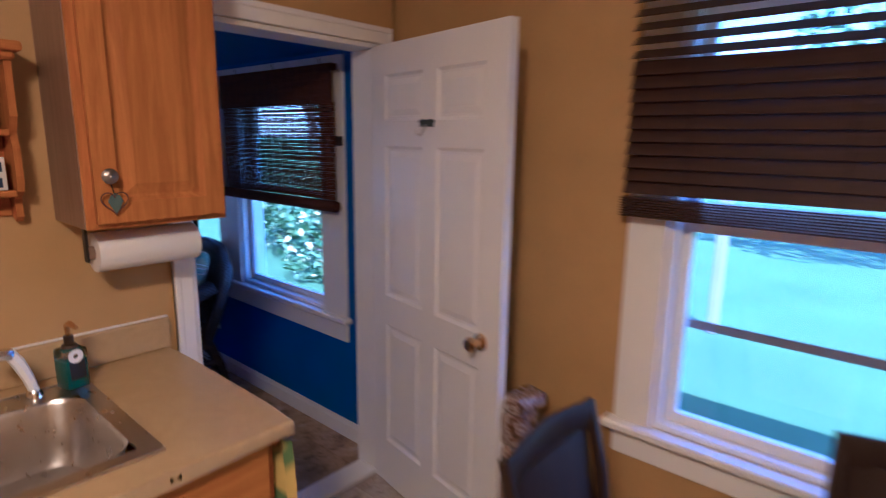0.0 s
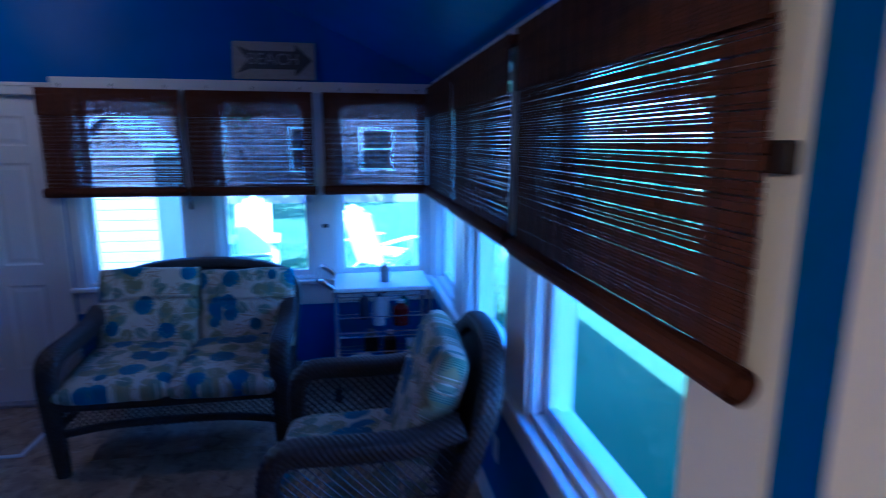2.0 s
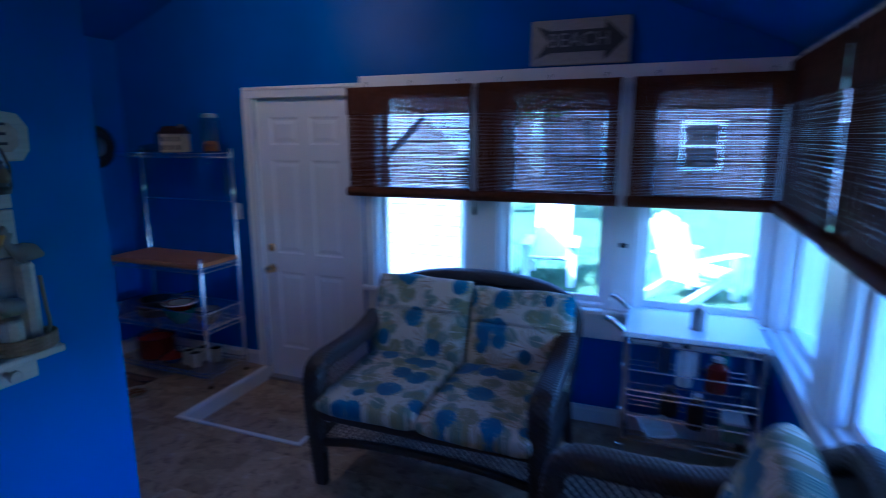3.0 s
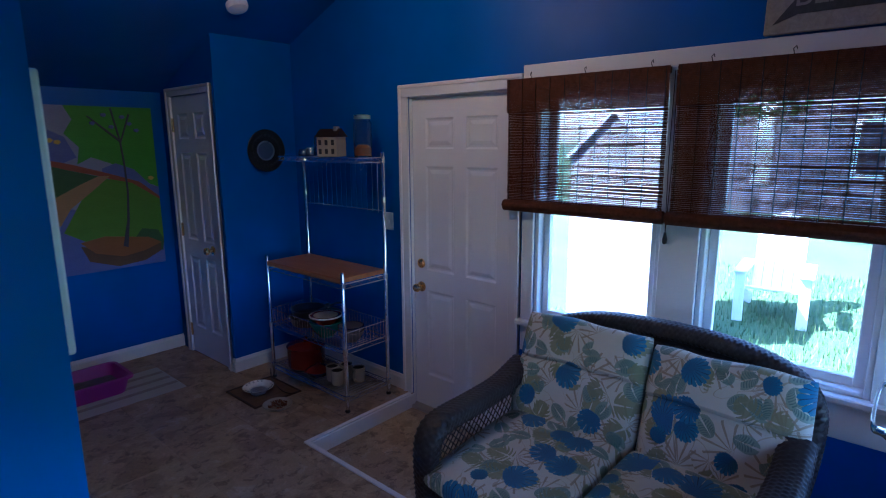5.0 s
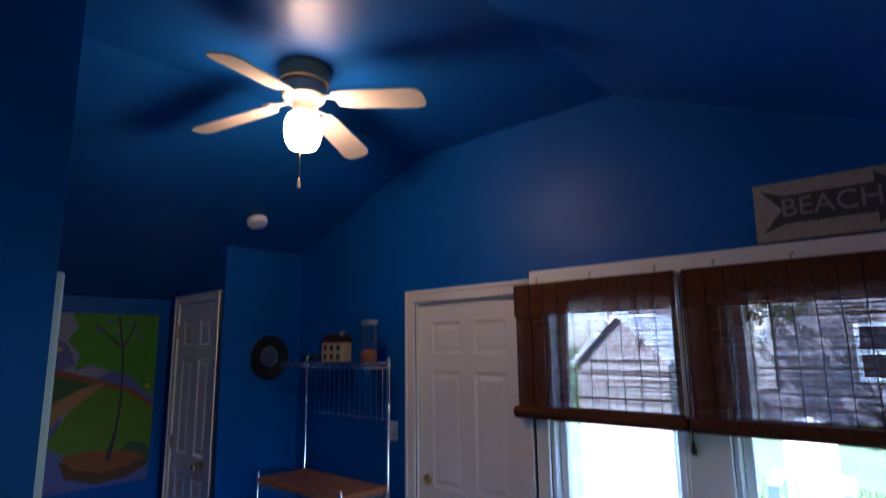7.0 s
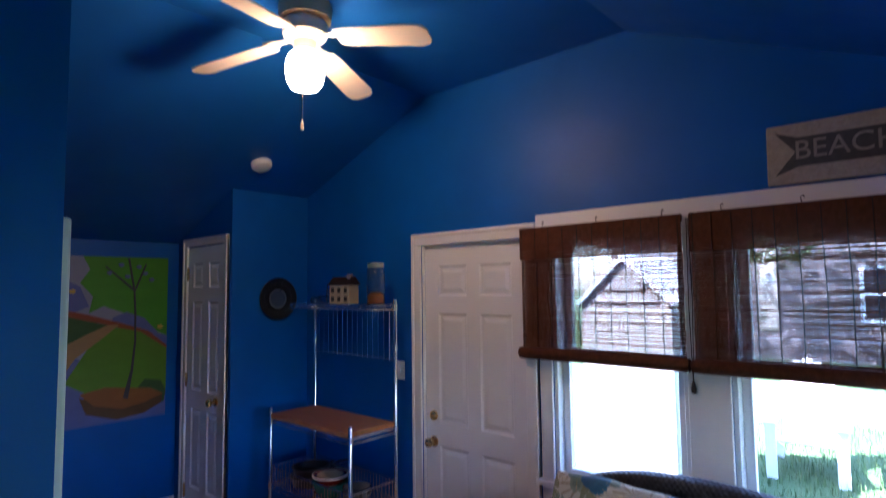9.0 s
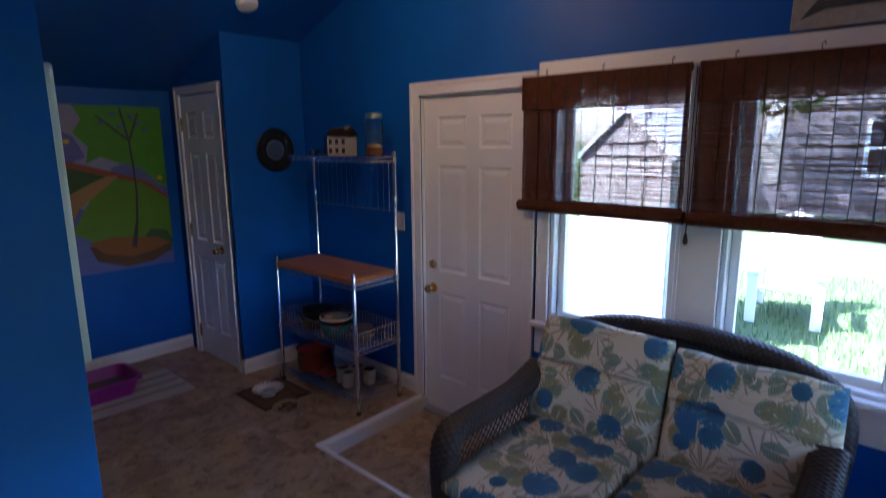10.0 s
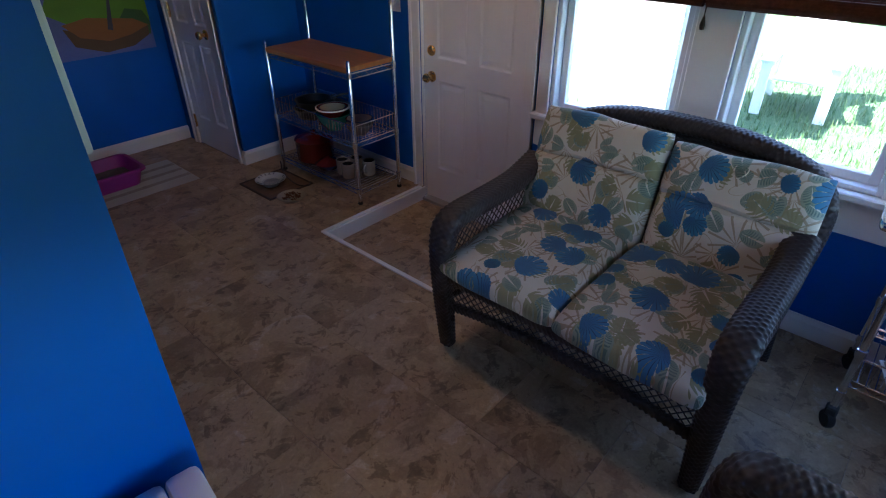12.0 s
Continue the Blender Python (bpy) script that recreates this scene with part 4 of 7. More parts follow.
def wire_shelf(parent, x0, x1, y0, y1, z, wires, wall=0.0, name="wire_shelf"):
    b = bmesh.new()
    for zz in (z, z - 0.028):
        tube([(x0, y0, zz), (x1, y0, zz), (x1, y1, zz), (x0, y1, zz)], 0.0032, bm=b, steps=6, closed=True)
    for a, c, n in (((x1, y0), (x1, y1), 22), ((x0, y0), (x0, y1), 22), ((x0, y0), (x1, y0), 9), ((x0, y1), (x1, y1), 9)):
        pts = [(a[0] + (c[0] - a[0]) * i / n, a[1] + (c[1] - a[1]) * i / n, z - (0.028 if i % 2 else 0)) for i in range(n + 1)]
        tube(pts, 0.0018, bm=b, steps=4)
    ob = part(name, b, CHROME, parent)
    shared = None
    for i in range(wires + 1):
        if shared is None:
            o = part("wire", tube([(x0, 0, z + 0.002), (x1, 0, z + 0.002)], 0.0018, steps=4), CHROME, ob)
            shared = o.data
        else:
            o = new("wire", shared)
            o.parent = ob
        o.location.y = y0 + (y1 - y0) * i / wires
    if wall:
        w = bmesh.new()
        tube([(x0, y0, z + wall), (x1, y0, z + wall), (x1, y1, z + wall), (x0, y1, z + wall)], 0.0032, bm=w, steps=6, closed=True)
        for a, c in (((x0, y0), (x1, y0)), ((x0, y1), (x1, y1)), ((x0, y0), (x0, y1)), ((x1, y0), (x1, y1))):
            n = max(5, int((abs(c[0] - a[0]) + abs(c[1] - a[1])) / 0.028))
            for i in range(n + 1):
                p = (a[0] + (c[0] - a[0]) * i / n, a[1] + (c[1] - a[1]) * i / n)
                tube([(*p, z), (*p, z + wall)], 0.0014, bm=w, steps=4)
        part("basket_side", w, CHROME, parent)
    return ob


RX0, RX1, RY0, RY1 = -4.375, -4.035, -1.375, -0.565
rack = thing("bakers_rack", "chrome wire baker's rack with a wooden worktop against the wall", "rack")
for x, y, top in ((RX0, RY0, 1.56), (RX0, RY1, 1.56), (RX1, RY0, 0.87), (RX1, RY1, 0.87)):
    b = lathe([(0, 0.02), (0.0125, 0.02), (0.0125, top), (0.009, top + 0.008), (0, top + 0.008)], 14, m=pose(x, y, 0))
    for zz in (0.09, 0.39, 0.80, 1.28, 1.52):
        if zz < top:
            lathe([(0.0125, zz - 0.02), (0.0165, zz - 0.018), (0.0165, zz + 0.018), (0.0125, zz + 0.02)], 14, bm=b, m=pose(x, y, 0))
    part("post", b, CHROME, rack, smooth=True)
    part("foot", lathe([(0, 0.0), (0.014, 0.0), (0.017, 0.006), (0.013, 0.02), (0, 0.02)], 14, m=pose(x, y, 0)), BLACK, rack, "black levelling foot", True)
part("worktop", box(RX0 + 0.004, RX1 + 0.012, RY0 + 0.012, RY1 - 0.008, 0.812, 0.842, 0.004, segments=2), BUTCHER, rack, "butcher-block wooden worktop")
wire_shelf(rack, RX0, RX1, RY0, RY1, 0.806, 4, name="top_frame")
wire_shelf(rack, RX0, RX1, RY0, RY1, 0.40, 30, wall=0.105)
wire_shelf(rack, RX0, RX1, RY0, RY1, 0.095, 30)
wire_shelf(rack, RX0, RX0 + 0.19, RY0 - 0.02, RY1, 1.535, 26, name="top_shelf")
for zz in (1.50, 1.21):
    part("grid_rail", tube([(RX0, RY0, zz), (RX0, RY1, zz)], 0.003, steps=5), CHROME, rack)
for i in range(1, 16):
    y = RY0 + (RY1 - RY0) * i / 16
    part("grid_wire", tube([(RX0, y, 1.50), (RX0, y, 1.195)], 0.0028, steps=5), CHROME, rack)
for y in (-1.3, -1.1, -0.72):
    part("hook", tube([(RX0 + 0.01, y, 1.50), (RX0 + 0.02, y, 1.47), (RX0 + 0.045, y, 1.455), (RX0 + 0.055, y, 1.475)], 0.0025, steps=6), CHROME, rack)


def ceramic(name, c, rough=0.18):
    m = Mat(name, rough, coat=0.4)
    m.colour(m.mix(m.noise(12, 3), c, tuple(v * 0.86 for v in c)))
    return m.m


RED_C, TEAL_C, CREAM_C = ceramic("red_glaze", (0.16, 0.014, 0.010)), ceramic("teal_glaze", (0.03, 0.17, 0.15)), ceramic("cream_glaze", (0.46, 0.39, 0.28))
WHITE_C, GREY_C, BLACK_C = ceramic("white_glaze", (0.75, 0.74, 0.72)), ceramic("grey_glaze", (0.20, 0.19, 0.19)), ceramic("black_pan", (0.012, 0.012, 0.013), 0.35)
NAVY_C, ORANGE_C = ceramic("navy_glaze", (0.03, 0.05, 0.12)), ceramic("orange_sweets", (0.55, 0.17, 0.02), 0.5)


def bowl_profile(r, h, t=0.005, foot=0.45):
    return [(0, 0.0), (r * foot, 0.0), (r * foot, 0.006), (r * 0.78, h * 0.42), (r * 0.95, h * 0.8), (r, h), (r - t * 0.6, h + 0.002), (r * 0.95 - t, h * 0.8), (r * 0.76 - t, h * 0.44), (r * foot * 0.8, 0.012), (0, 0.011)]


def bowl(x, y, z, r, h, mat, label, category="bowl", rim=None, tilt=0):
    o = thing("bowl", label, category, pose(x, y, z, tilt, 0, 0), "crockery on the rack")
    part("body", lathe(bowl_profile(r, h), 28), mat, o, smooth=True)
    if rim:
        part("rim", lathe([(r - 0.006, h - 0.004), (r + 0.003, h - 0.003), (r + 0.003, h + 0.003), (r - 0.005, h + 0.004)], 28), rim, o, "pale glazed rim", True)
    return o


def pan(x, y, z, r, h, mat, label, angle, name="frying_pan"):
    o = thing(name, label, "pan", pose(x, y, z, 0, 0, angle), "pans on the rack")
    part("body", lathe([(0, 0), (r * 0.85, 0), (r, h), (r + 0.004, h + 0.003), (r - 0.004, h + 0.002), (r * 0.84, 0.006), (0, 0.006)], 28), mat, o, smooth=True)
    part("handle", strap([(r * 0.96, 0, h * 0.8), (r + 0.06, 0, h + 0.012), (r + 0.12, 0, h + 0.015)], [0.02, 0.026, 0.022], 0.012, (0, 1, 0)), BLACK, o, smooth=True)
    return o


def mug(x, y, z, angle):
    o = thing("mug", "cream stoneware mug with a dark inside", "mug", pose(x, y, z, 0, 0, angle), "mugs on the rack")
    part("body", lathe([(0, 0), (0.036, 0), (0.041, 0.008), (0.042, 0.095), (0.039, 0.097), (0.038, 0.094), (0.037, 0.012), (0, 0.01)], 24), CREAM_C, o, smooth=True)
    part("inside", lathe([(0.0375, 0.09), (0.0368, 0.013), (0, 0.0115)], 24), BLACK_C, o, "dark glazed inside", True)
    part("handle", tube([(0.04, 0, 0.08), (0.062, 0, 0.078), (0.07, 0, 0.055), (0.062, 0, 0.03), (0.04, 0, 0.022)], 0.006), CREAM_C, o, smooth=True)
    return o


MID, LOWS, TOPS = 0.404, 0.099, 1.539
pan(-4.2, -1.16, MID, 0.135, 0.055, BLACK_C, "black frying pan stacked on the wire shelf", 200)
pan(-4.19, -1.15, MID + 0.062, 0.12, 0.05, BLACK_C, "smaller black frying pan on top of another", 150)
pot = thing("casserole", "black enamelled casserole with a lid on the wire shelf", "pot", pose(-4.24, -1.0, MID))
part("body", lathe([(0, 0), (0.085, 0), (0.095, 0.01), (0.097, 0.09), (0, 0.09)], 28), BLACK_C, pot, smooth=True)
part("lid", lathe([(0.099, 0.09), (0.098, 0.098), (0.06, 0.118), (0.015, 0.124), (0.012, 0.138), (0.018, 0.144), (0.0, 0.148)], 28), BLACK_C, pot, smooth=True)
bowl(-4.12, -0.86, MID, 0.11, 0.10, TEAL_C, "teal ceramic mixing bowl under a stack of bowls")
bowl(-4.12, -0.86, MID + 0.062, 0.103, 0.075, RED_C, "red ceramic bowl nested in a teal bowl", rim=WHITE_C)
bowl(-4.12, -0.86, MID + 0.085, 0.084, 0.05, CREAM_C, "cream ceramic bowl with a red rim on top of the stack", rim=RED_C)
bowl(-4.16, -0.66, MID, 0.085, 0.07, GREY_C, "grey stoneware bowl on the wire shelf")
bowl(-4.16, -0.66, MID + 0.035, 0.08, 0.065, GREY_C, "grey stoneware bowl stacked on another", rim=NAVY_C)
red = thing("cooking_pot", "large red enamel cooking pot on the bottom shelf", "pot", pose(-4.16, -1.16, LOWS))
part("body", lathe([(0, 0), (0.105, 0), (0.125, 0.02), (0.128, 0.15), (0.132, 0.155), (0.124, 0.156), (0.12, 0.03), (0, 0.02)], 30), RED_C, red, smooth=True)
part("lid", lathe([(0.13, 0.157), (0.12, 0.168), (0.05, 0.188), (0.014, 0.19), (0.012, 0.205), (0.02, 0.212), (0, 0.216)], 30), RED_C, red, smooth=True)
for s_ in (-1, 1):
    part("handle", tube([(0.02, s_ * 0.125, 0.12), (0.02, s_ * 0.15, 0.125), (-0.02, s_ * 0.15, 0.125), (-0.02, s_ * 0.125, 0.12)], 0.006), RED_C, red, smooth=True)
dish = thing("lidded_dish", "low blue and red lidded dish on the bottom shelf", "dish", pose(-4.13, -0.985, LOWS))
part("base", lathe([(0, 0), (0.06, 0), (0.085, 0.03), (0.088, 0.035), (0, 0.034)], 26), NAVY_C, dish, smooth=True)
part("lid", lathe([(0.086, 0.035), (0.06, 0.055), (0.02, 0.07), (0.012, 0.085), (0, 0.088)], 26), RED_C, dish, smooth=True)
for p in ((-4.14, -0.845, LOWS, 150), (-4.22, -0.80, LOWS, 60), (-4.12, -0.765, LOWS, 160), (-4.24, -0.70, LOWS, 20)):
    mug(*p)

CLEAR = bpy.data.materials.new("clear_glass")
CLEAR.use_nodes = True
cb = CLEAR.node_tree.nodes["Principled BSDF"]
cb.inputs["Transmission Weight"].default_value, cb.inputs["Roughness"].default_value, cb.inputs["IOR"].default_value = 1.0, 0.03, 1.45

jar = thing("glass_jar", "tall glass jar with a steel lid and orange sweets", "jar", pose(-4.28, -0.63, TOPS))
part("glass", lathe([(0, 0), (0.052, 0), (0.055, 0.006), (0.055, 0.2), (0.045, 0.215), (0.045, 0.222), (0.042, 0.222), (0.042, 0.213), (0.051, 0.198), (0.051, 0.008), (0, 0.006)], 28), CLEAR, jar, smooth=True)
part("lid", lathe([(0, 0.221), (0.048, 0.221), (0.05, 0.225), (0.05, 0.245), (0.02, 0.25), (0, 0.25)], 28), STEEL, jar, "steel lid", True)
part("sweets", lathe([(0, 0.009), (0.049, 0.009), (0.05, 0.055), (0.03, 0.075), (0, 0.07)], 20), ORANGE_C, jar, "orange wrapped sweets", True)
hs = thing("house_lantern", "small cream pottery house on the top shelf", "ornament", pose(-4.28, -0.935, TOPS, 0, 0, 8))
part("wall", box(-0.045, 0.045, -0.085, 0.085, 0, 0.125, 0.003), CREAM_C, hs)
part("roof", prism([(-0.055, 0.12), (0.055, 0.12), (0.0, 0.172)], -0.095, 0.095, axis='y'), DARK_WOOD, hs, "dark pitched roof")
part("chimney", box(-0.015, 0.015, 0.035, 0.065, 0.13, 0.185, 0.002), GREY_C, hs)
for yy in (-0.055, 0.0, 0.055):
    for zz in (0.03, 0.085):
        part("window", box(0.044, 0.047, yy - 0.012, yy + 0.012, zz - 0.015, zz + 0.017), BLACK_C, hs)
for y, r, h in ((-1.09, 0.03, 0.13), (-1.17, 0.036, 0.055), (-1.25, 0.04, 0.045)):
    t_ = thing("glass_tumbler", "small clear glass vessel on the top shelf", "glass", pose(-4.29, y, TOPS), "glassware on the rack")
    part("glass", lathe([(0, 0), (r * 0.8, 0), (r, h * 0.3), (r * 0.7, h), (r * 0.6, h), (r * 0.9, h * 0.3), (r * 0.7, 0.006), (0, 0.005)], 20), CLEAR, t_, smooth=True)

# ---- on the walls ----
plate = thing("wall_plate", "round dark decorative plate with a silver centre on the wall", "plate", pose(-4.245, -1.655, 1.57, -90, 0, 0))
part("rim", lathe([(0.06, 0.006), (0.09, 0.012), (0.145, 0.022), (0.15, 0.018), (0.145, 0.012), (0.06, 0.0)], 40), BLACK_C, plate, "black carved rim", True)
part("centre", lathe([(0.062, 0.0), (0.062, 0.007), (0.0, 0.005), (0, 0)], 32), metal("dull_silver", (0.32, 0.34, 0.36), 0.3), plate, "dull silver centre", True)
part("inner_ring", lathe([(0.058, 0.006), (0.062, 0.012), (0.068, 0.012), (0.07, 0.007)], 40), STEEL, plate, smooth=True)
for i in range(24):
    a = i * math.tau / 24
    part("boss", lathe([(0.011, 0), (0.009, 0.005), (0, 0.007)], 8, m=pose(0.108 * math.cos(a), 0.108 * math.sin(a), 0.0145)), IRON, plate, smooth=True)

sw = thing("light_switch", "white toggle light switch beside the door", "light switch", pose(FAR, -0.645, 1.125))
part("cover", box(0, 0.006, -0.035, 0.035, -0.057, 0.057, 0.003), VINYL, sw)
part("toggle", box(0.005, 0.016, -0.005, 0.005, -0.011, 0.009, 0.002), VINYL, sw)
ot = thing("power_outlet", "white power outlet low on the blue wall", "outlet", pose(-2.78, WIN, 0.338))
part("cover", box(-0.035, 0.035, -0.006, 0, -0.057, 0.057, 0.003), VINYL, ot)
for z in (-0.02, 0.02):
    part("socket", box(-0.016, 0.016, -0.008, -0.005, z - 0.013, z + 0.013, 0.002), VINYL, ot)

BOARD = wood("whitewashed_board", (0.30, 0.27, 0.23), (0.46, 0.43, 0.38), 0.7, 1, 0.0)
SLATE_PAINT = wood("weathered_grey_paint", (0.045, 0.05, 0.055), (0.085, 0.09, 0.095), 0.7, 1, 0.0)
LETTER = wood("worn_letter_paint", (0.22, 0.21, 0.20), (0.34, 0.33, 0.31), 0.7, 1, 0.0)


def lettering(text, height, m, mat, parent, name="lettering", depth=0.001, space=1.0):
    cu = bpy.data.curves.new(name, 'FONT')
    cu.body, cu.size, cu.extrude, cu.space_character = text, height * 1.4, depth, space
    cu.align_x, cu.align_y = 'CENTER', 'CENTER'
    tmp = bpy.data.objects.new(name, cu)
    me = bpy.data.meshes.new_from_object(tmp)
    bpy.data.objects.remove(tmp)
    me.materials.append(mat)
    ob = new(name, me)
    ob.parent = parent
    ob.matrix_basis = m
    return ob


beach = thing("beach_sign", "weathered wooden arrow sign reading BEACH above the windows", "sign", pose(FAR + 0.014, 1.677, 2.122, -4, 0, 90) @ Matrix.Scale(0.955, 4))
part("board", box(-0.265, 0.265, -0.012, 0.006, -0.125, 0.115, 0.003), BOARD, beach, "pale whitewashed board")
arrow = [(-0.235, 0.085), (-0.155, 0.055), (0.135, 0.055), (0.135, 0.10), (0.245, -0.002), (0.135, -0.105), (0.135, -0.06), (-0.155, -0.06), (-0.235, -0.09), (-0.165, -0.002)]
part("arrow", prism(arrow, -0.0165, -0.011, axis='y'), SLATE_PAINT, beach, "dark grey painted arrow")
lettering("BEACH", 0.075, pose(-0.005, -0.0172, 0.0, 90), LETTER, beach)

# the painting of a tree in a planter, in flat layers of paint on canvas
art = thing("painting", "large unframed painting of a tree, green hills and a path", "painting", pose(-3.81, BACK, 0.722))


def oil(name, a, c):
    m = Mat(name, 0.6)
    m.colour(m.mix(m.noise(7, 5, 0.7, (1, 1, 2)), a, c))
    m.bump(m.noise(45, 4, 0.6, (1, 1, 3)), 0.5, 0.003)
    return m.m


GREEN_A, GREEN_B, GREEN_D = oil("leaf_green_oil", (0.045, 0.20, 0.003), (0.075, 0.30, 0.006)), oil("hill_green_oil", (0.075, 0.19, 0.004), (0.12, 0.27, 0.008)), oil("dark_green_oil", (0.02, 0.07, 0.02), (0.05, 0.12, 0.03))
PATH_O, RED_O, BLUE_O = oil("path_oil", (0.30, 0.17, 0.06), (0.36, 0.21, 0.09)), oil("red_earth_oil", (0.22, 0.045, 0.02), (0.28, 0.08, 0.03)), oil("violet_blue_oil", (0.07, 0.09, 0.32), (0.14, 0.16, 0.42))
LILAC, BROWN_O, BARK_O, DARK_O = oil("lilac_oil", (0.20, 0.21, 0.33), (0.28, 0.29, 0.40)), oil("planter_oil", (0.19, 0.07, 0.010), (0.27, 0.10, 0.018)), oil("bark_oil", (0.03, 0.03, 0.06), (0.06, 0.05, 0.08)), oil("planter_side_oil", (0.06, 0.03, 0.015), (0.12, 0.06, 0.02))
YELLOW_O = oil("yellow_oil", (0.55, 0.33, 0.03), (0.62, 0.42, 0.06))
AW, AH = 0.74, 1.16
part("canvas", box(0, AW, 0.002, 0.028, 0, AH, 0.003), LILAC, art)
layer = [0.0285]


def stroke(name, pts, mat):
    layer[0] += 0.0007
    part(name, prism([(AW * (1 - u), AH * v) for u, v in pts], 0.026, layer[0], axis='y'), mat, art)


stroke("lower_sky", [(0, 0), (1, 0), (1, 0.2), (0, 0.45)], BLUE_O)
stroke("foliage", [(0.24, 1), (1, 1), (1, 0.5), (0.8, 0.56), (0.58, 0.66), (0.42, 0.70), (0.30, 0.66), (0.33, 0.76), (0.22, 0.84), (0.30, 0.92)], GREEN_A)
stroke("violet_trees", [(0.0, 0.80), (0.10, 0.86), (0.22, 0.82), (0.30, 0.70), (0.15, 0.66), (0.0, 0.68)], BLUE_O)
stroke("violet_hill", [(0.50, 0.63), (0.62, 0.66), (0.78, 0.62), (0.92, 0.52), (1, 0.50), (1, 0.42), (0.7, 0.52), (0.5, 0.58)], BLUE_O)
stroke("red_verge", [(0, 0.70), (0.25, 0.66), (0.55, 0.60), (0.82, 0.54), (1, 0.44), (1, 0.42), (0.8, 0.50), (0.5, 0.58), (0.2, 0.63), (0, 0.67)], RED_O)
stroke("far_hill", [(0, 0.67), (0.2, 0.63), (0.46, 0.585), (0.3, 0.54), (0.0, 0.44)], GREEN_D)
stroke("meadow", [(0.12, 0.26), (0.30, 0.45), (0.52, 0.57), (0.75, 0.535), (1, 0.42), (1, 0.16), (0.8, 0.13), (0.35, 0.17)], GREEN_B)
stroke("path", [(0, 0.44), (0.30, 0.54), (0.46, 0.585), (0.56, 0.585), (0.40, 0.50), (0.20, 0.40), (0.10, 0.30), (0, 0.34)], PATH_O)
stroke("shrub", [(0.72, 0.18), (0.80, 0.24), (0.95, 0.22), (1, 0.15), (0.98, 0.08), (0.80, 0.12)], GREEN_D)
stroke("planter_side", [(0.24, 0.17), (0.30, 0.07), (0.55, 0.015), (0.80, 0.03), (0.96, 0.08), (0.97, 0.13), (0.6, 0.10)], DARK_O)
stroke("planter", [(0.24, 0.19), (0.45, 0.215), (0.62, 0.20), (0.85, 0.18), (0.975, 0.135), (0.8, 0.095), (0.6, 0.075), (0.36, 0.115)], BROWN_O)
stroke("trunk", [(0.605, 0.14), (0.65, 0.13), (0.69, 0.30), (0.711, 0.48), (0.706, 0.66), (0.690, 0.80), (0.677, 0.80), (0.692, 0.64), (0.694, 0.48), (0.668, 0.30)], BARK_O)
for br_ in ([(0.684, 0.785), (0.42, 0.94), (0.426, 0.945), (0.69, 0.80)], [(0.678, 0.79), (0.622, 0.99), (0.634, 0.995), (0.69, 0.80)], [(0.68, 0.785), (0.782, 0.96), (0.792, 0.955), (0.692, 0.785)]):
    stroke("branch", br_, BARK_O)
for u, v in ((0.05, 0.76), (0.10, 0.80), (0.16, 0.79), (0.93, 0.56), (0.03, 0.81)):
    stroke("blossom", [(u + 0.03 * math.cos(k), v + 0.014 * math.sin(k)) for k in (0, 1.2, 2.4, 3.6, 4.9)], YELLOW_O)
for u, v in ((0.46, 0.90), (0.62, 0.88), (0.78, 0.90), (0.56, 0.95), (0.84, 0.86), (0.72, 0.94)):
    stroke("leaf_mark", [(u + 0.025 * math.cos(k), v + 0.012 * math.sin(k)) for k in (0, 1.2, 2.4, 3.6, 4.9)], BLUE_O)

wb = thing("wall_board", "white framed board hung on the corner wall", "board")
part("frame", box(-2.318, -2.301, 0.32, 0.905, 1.275, 1.745, 0.005, segments=2), WHITE, wb)
part("board_face", box(-2.3205, -2.316, 0.36, 0.865, 1.315, 1.705, 0.001), VINYL, wb)

# ---- driftwood mirror with seaside ornaments ----
MB = wood("grey_white_planks", (0.34, 0.36, 0.37), (0.50, 0.52, 0.53), 0.65, 0, 0.0)
INK = paint("dark_blue_letter_paint", (0.02, 0.025, 0.05), 0.6)
ROPE = wood("hemp_rope", (0.16, 0.12, 0.08), (0.30, 0.25, 0.18), 0.9, 2, 0.0)
STONE_GREY = paint("grey_resin", (0.20, 0.21, 0.20), 0.6, 60, 0.4, 0.25)
OCHRE = paint("ochre_resin", (0.40, 0.26, 0.04), 0.6)
SHELL = ceramic("pale_shell", (0.62, 0.56, 0.50), 0.4)
MIRROR = metal("mirror_silver", (0.92, 0.93, 0.93), 0.01)
mw = thing("wall_mirror", "whitewashed plank mirror with a HOUSE header, pelicans and a shelf", "mirror", pose(-1.832, 0.93, 1.203))
# local x grows towards the doorway; the end by the wall corner is at x = -0.30
for i in range(5):
    z = 0.01 + i * 0.095
    part("plank", box(-0.262, 0.262, 0.002, 0.016, z, z + 0.092, 0.002), MB, mw)
head = [(-0.30, 0.385), (-0.30, 0.405), (-0.302, 0.45), (-0.285, 0.475), (-0.235, 0.482), (-0.16, 0.505), (-0.07, 0.53), (0.0, 0.535), (0.07, 0.53), (0.16, 0.505), (0.235, 0.482), (0.285, 0.475), (0.302, 0.45), (0.30, 0.405), (0.285, 0.385)]
head[0] = (-0.285, 0.385)
part("header", prism(head, 0.014, 0.034, axis='y', bevel=0.004), MB, mw, "shaped header board")
inner = [(x * 0.93, 0.43 + (z - 0.43) * (0.62 if z < 0.48 else 0.40)) for x, z in head]
part("header_panel", prism([(x, min(z, 0.468)) for x, z in inner], 0.030, 0.0355, axis='y', bevel=0.002), BOARD, mw, "sunk lettering panel")
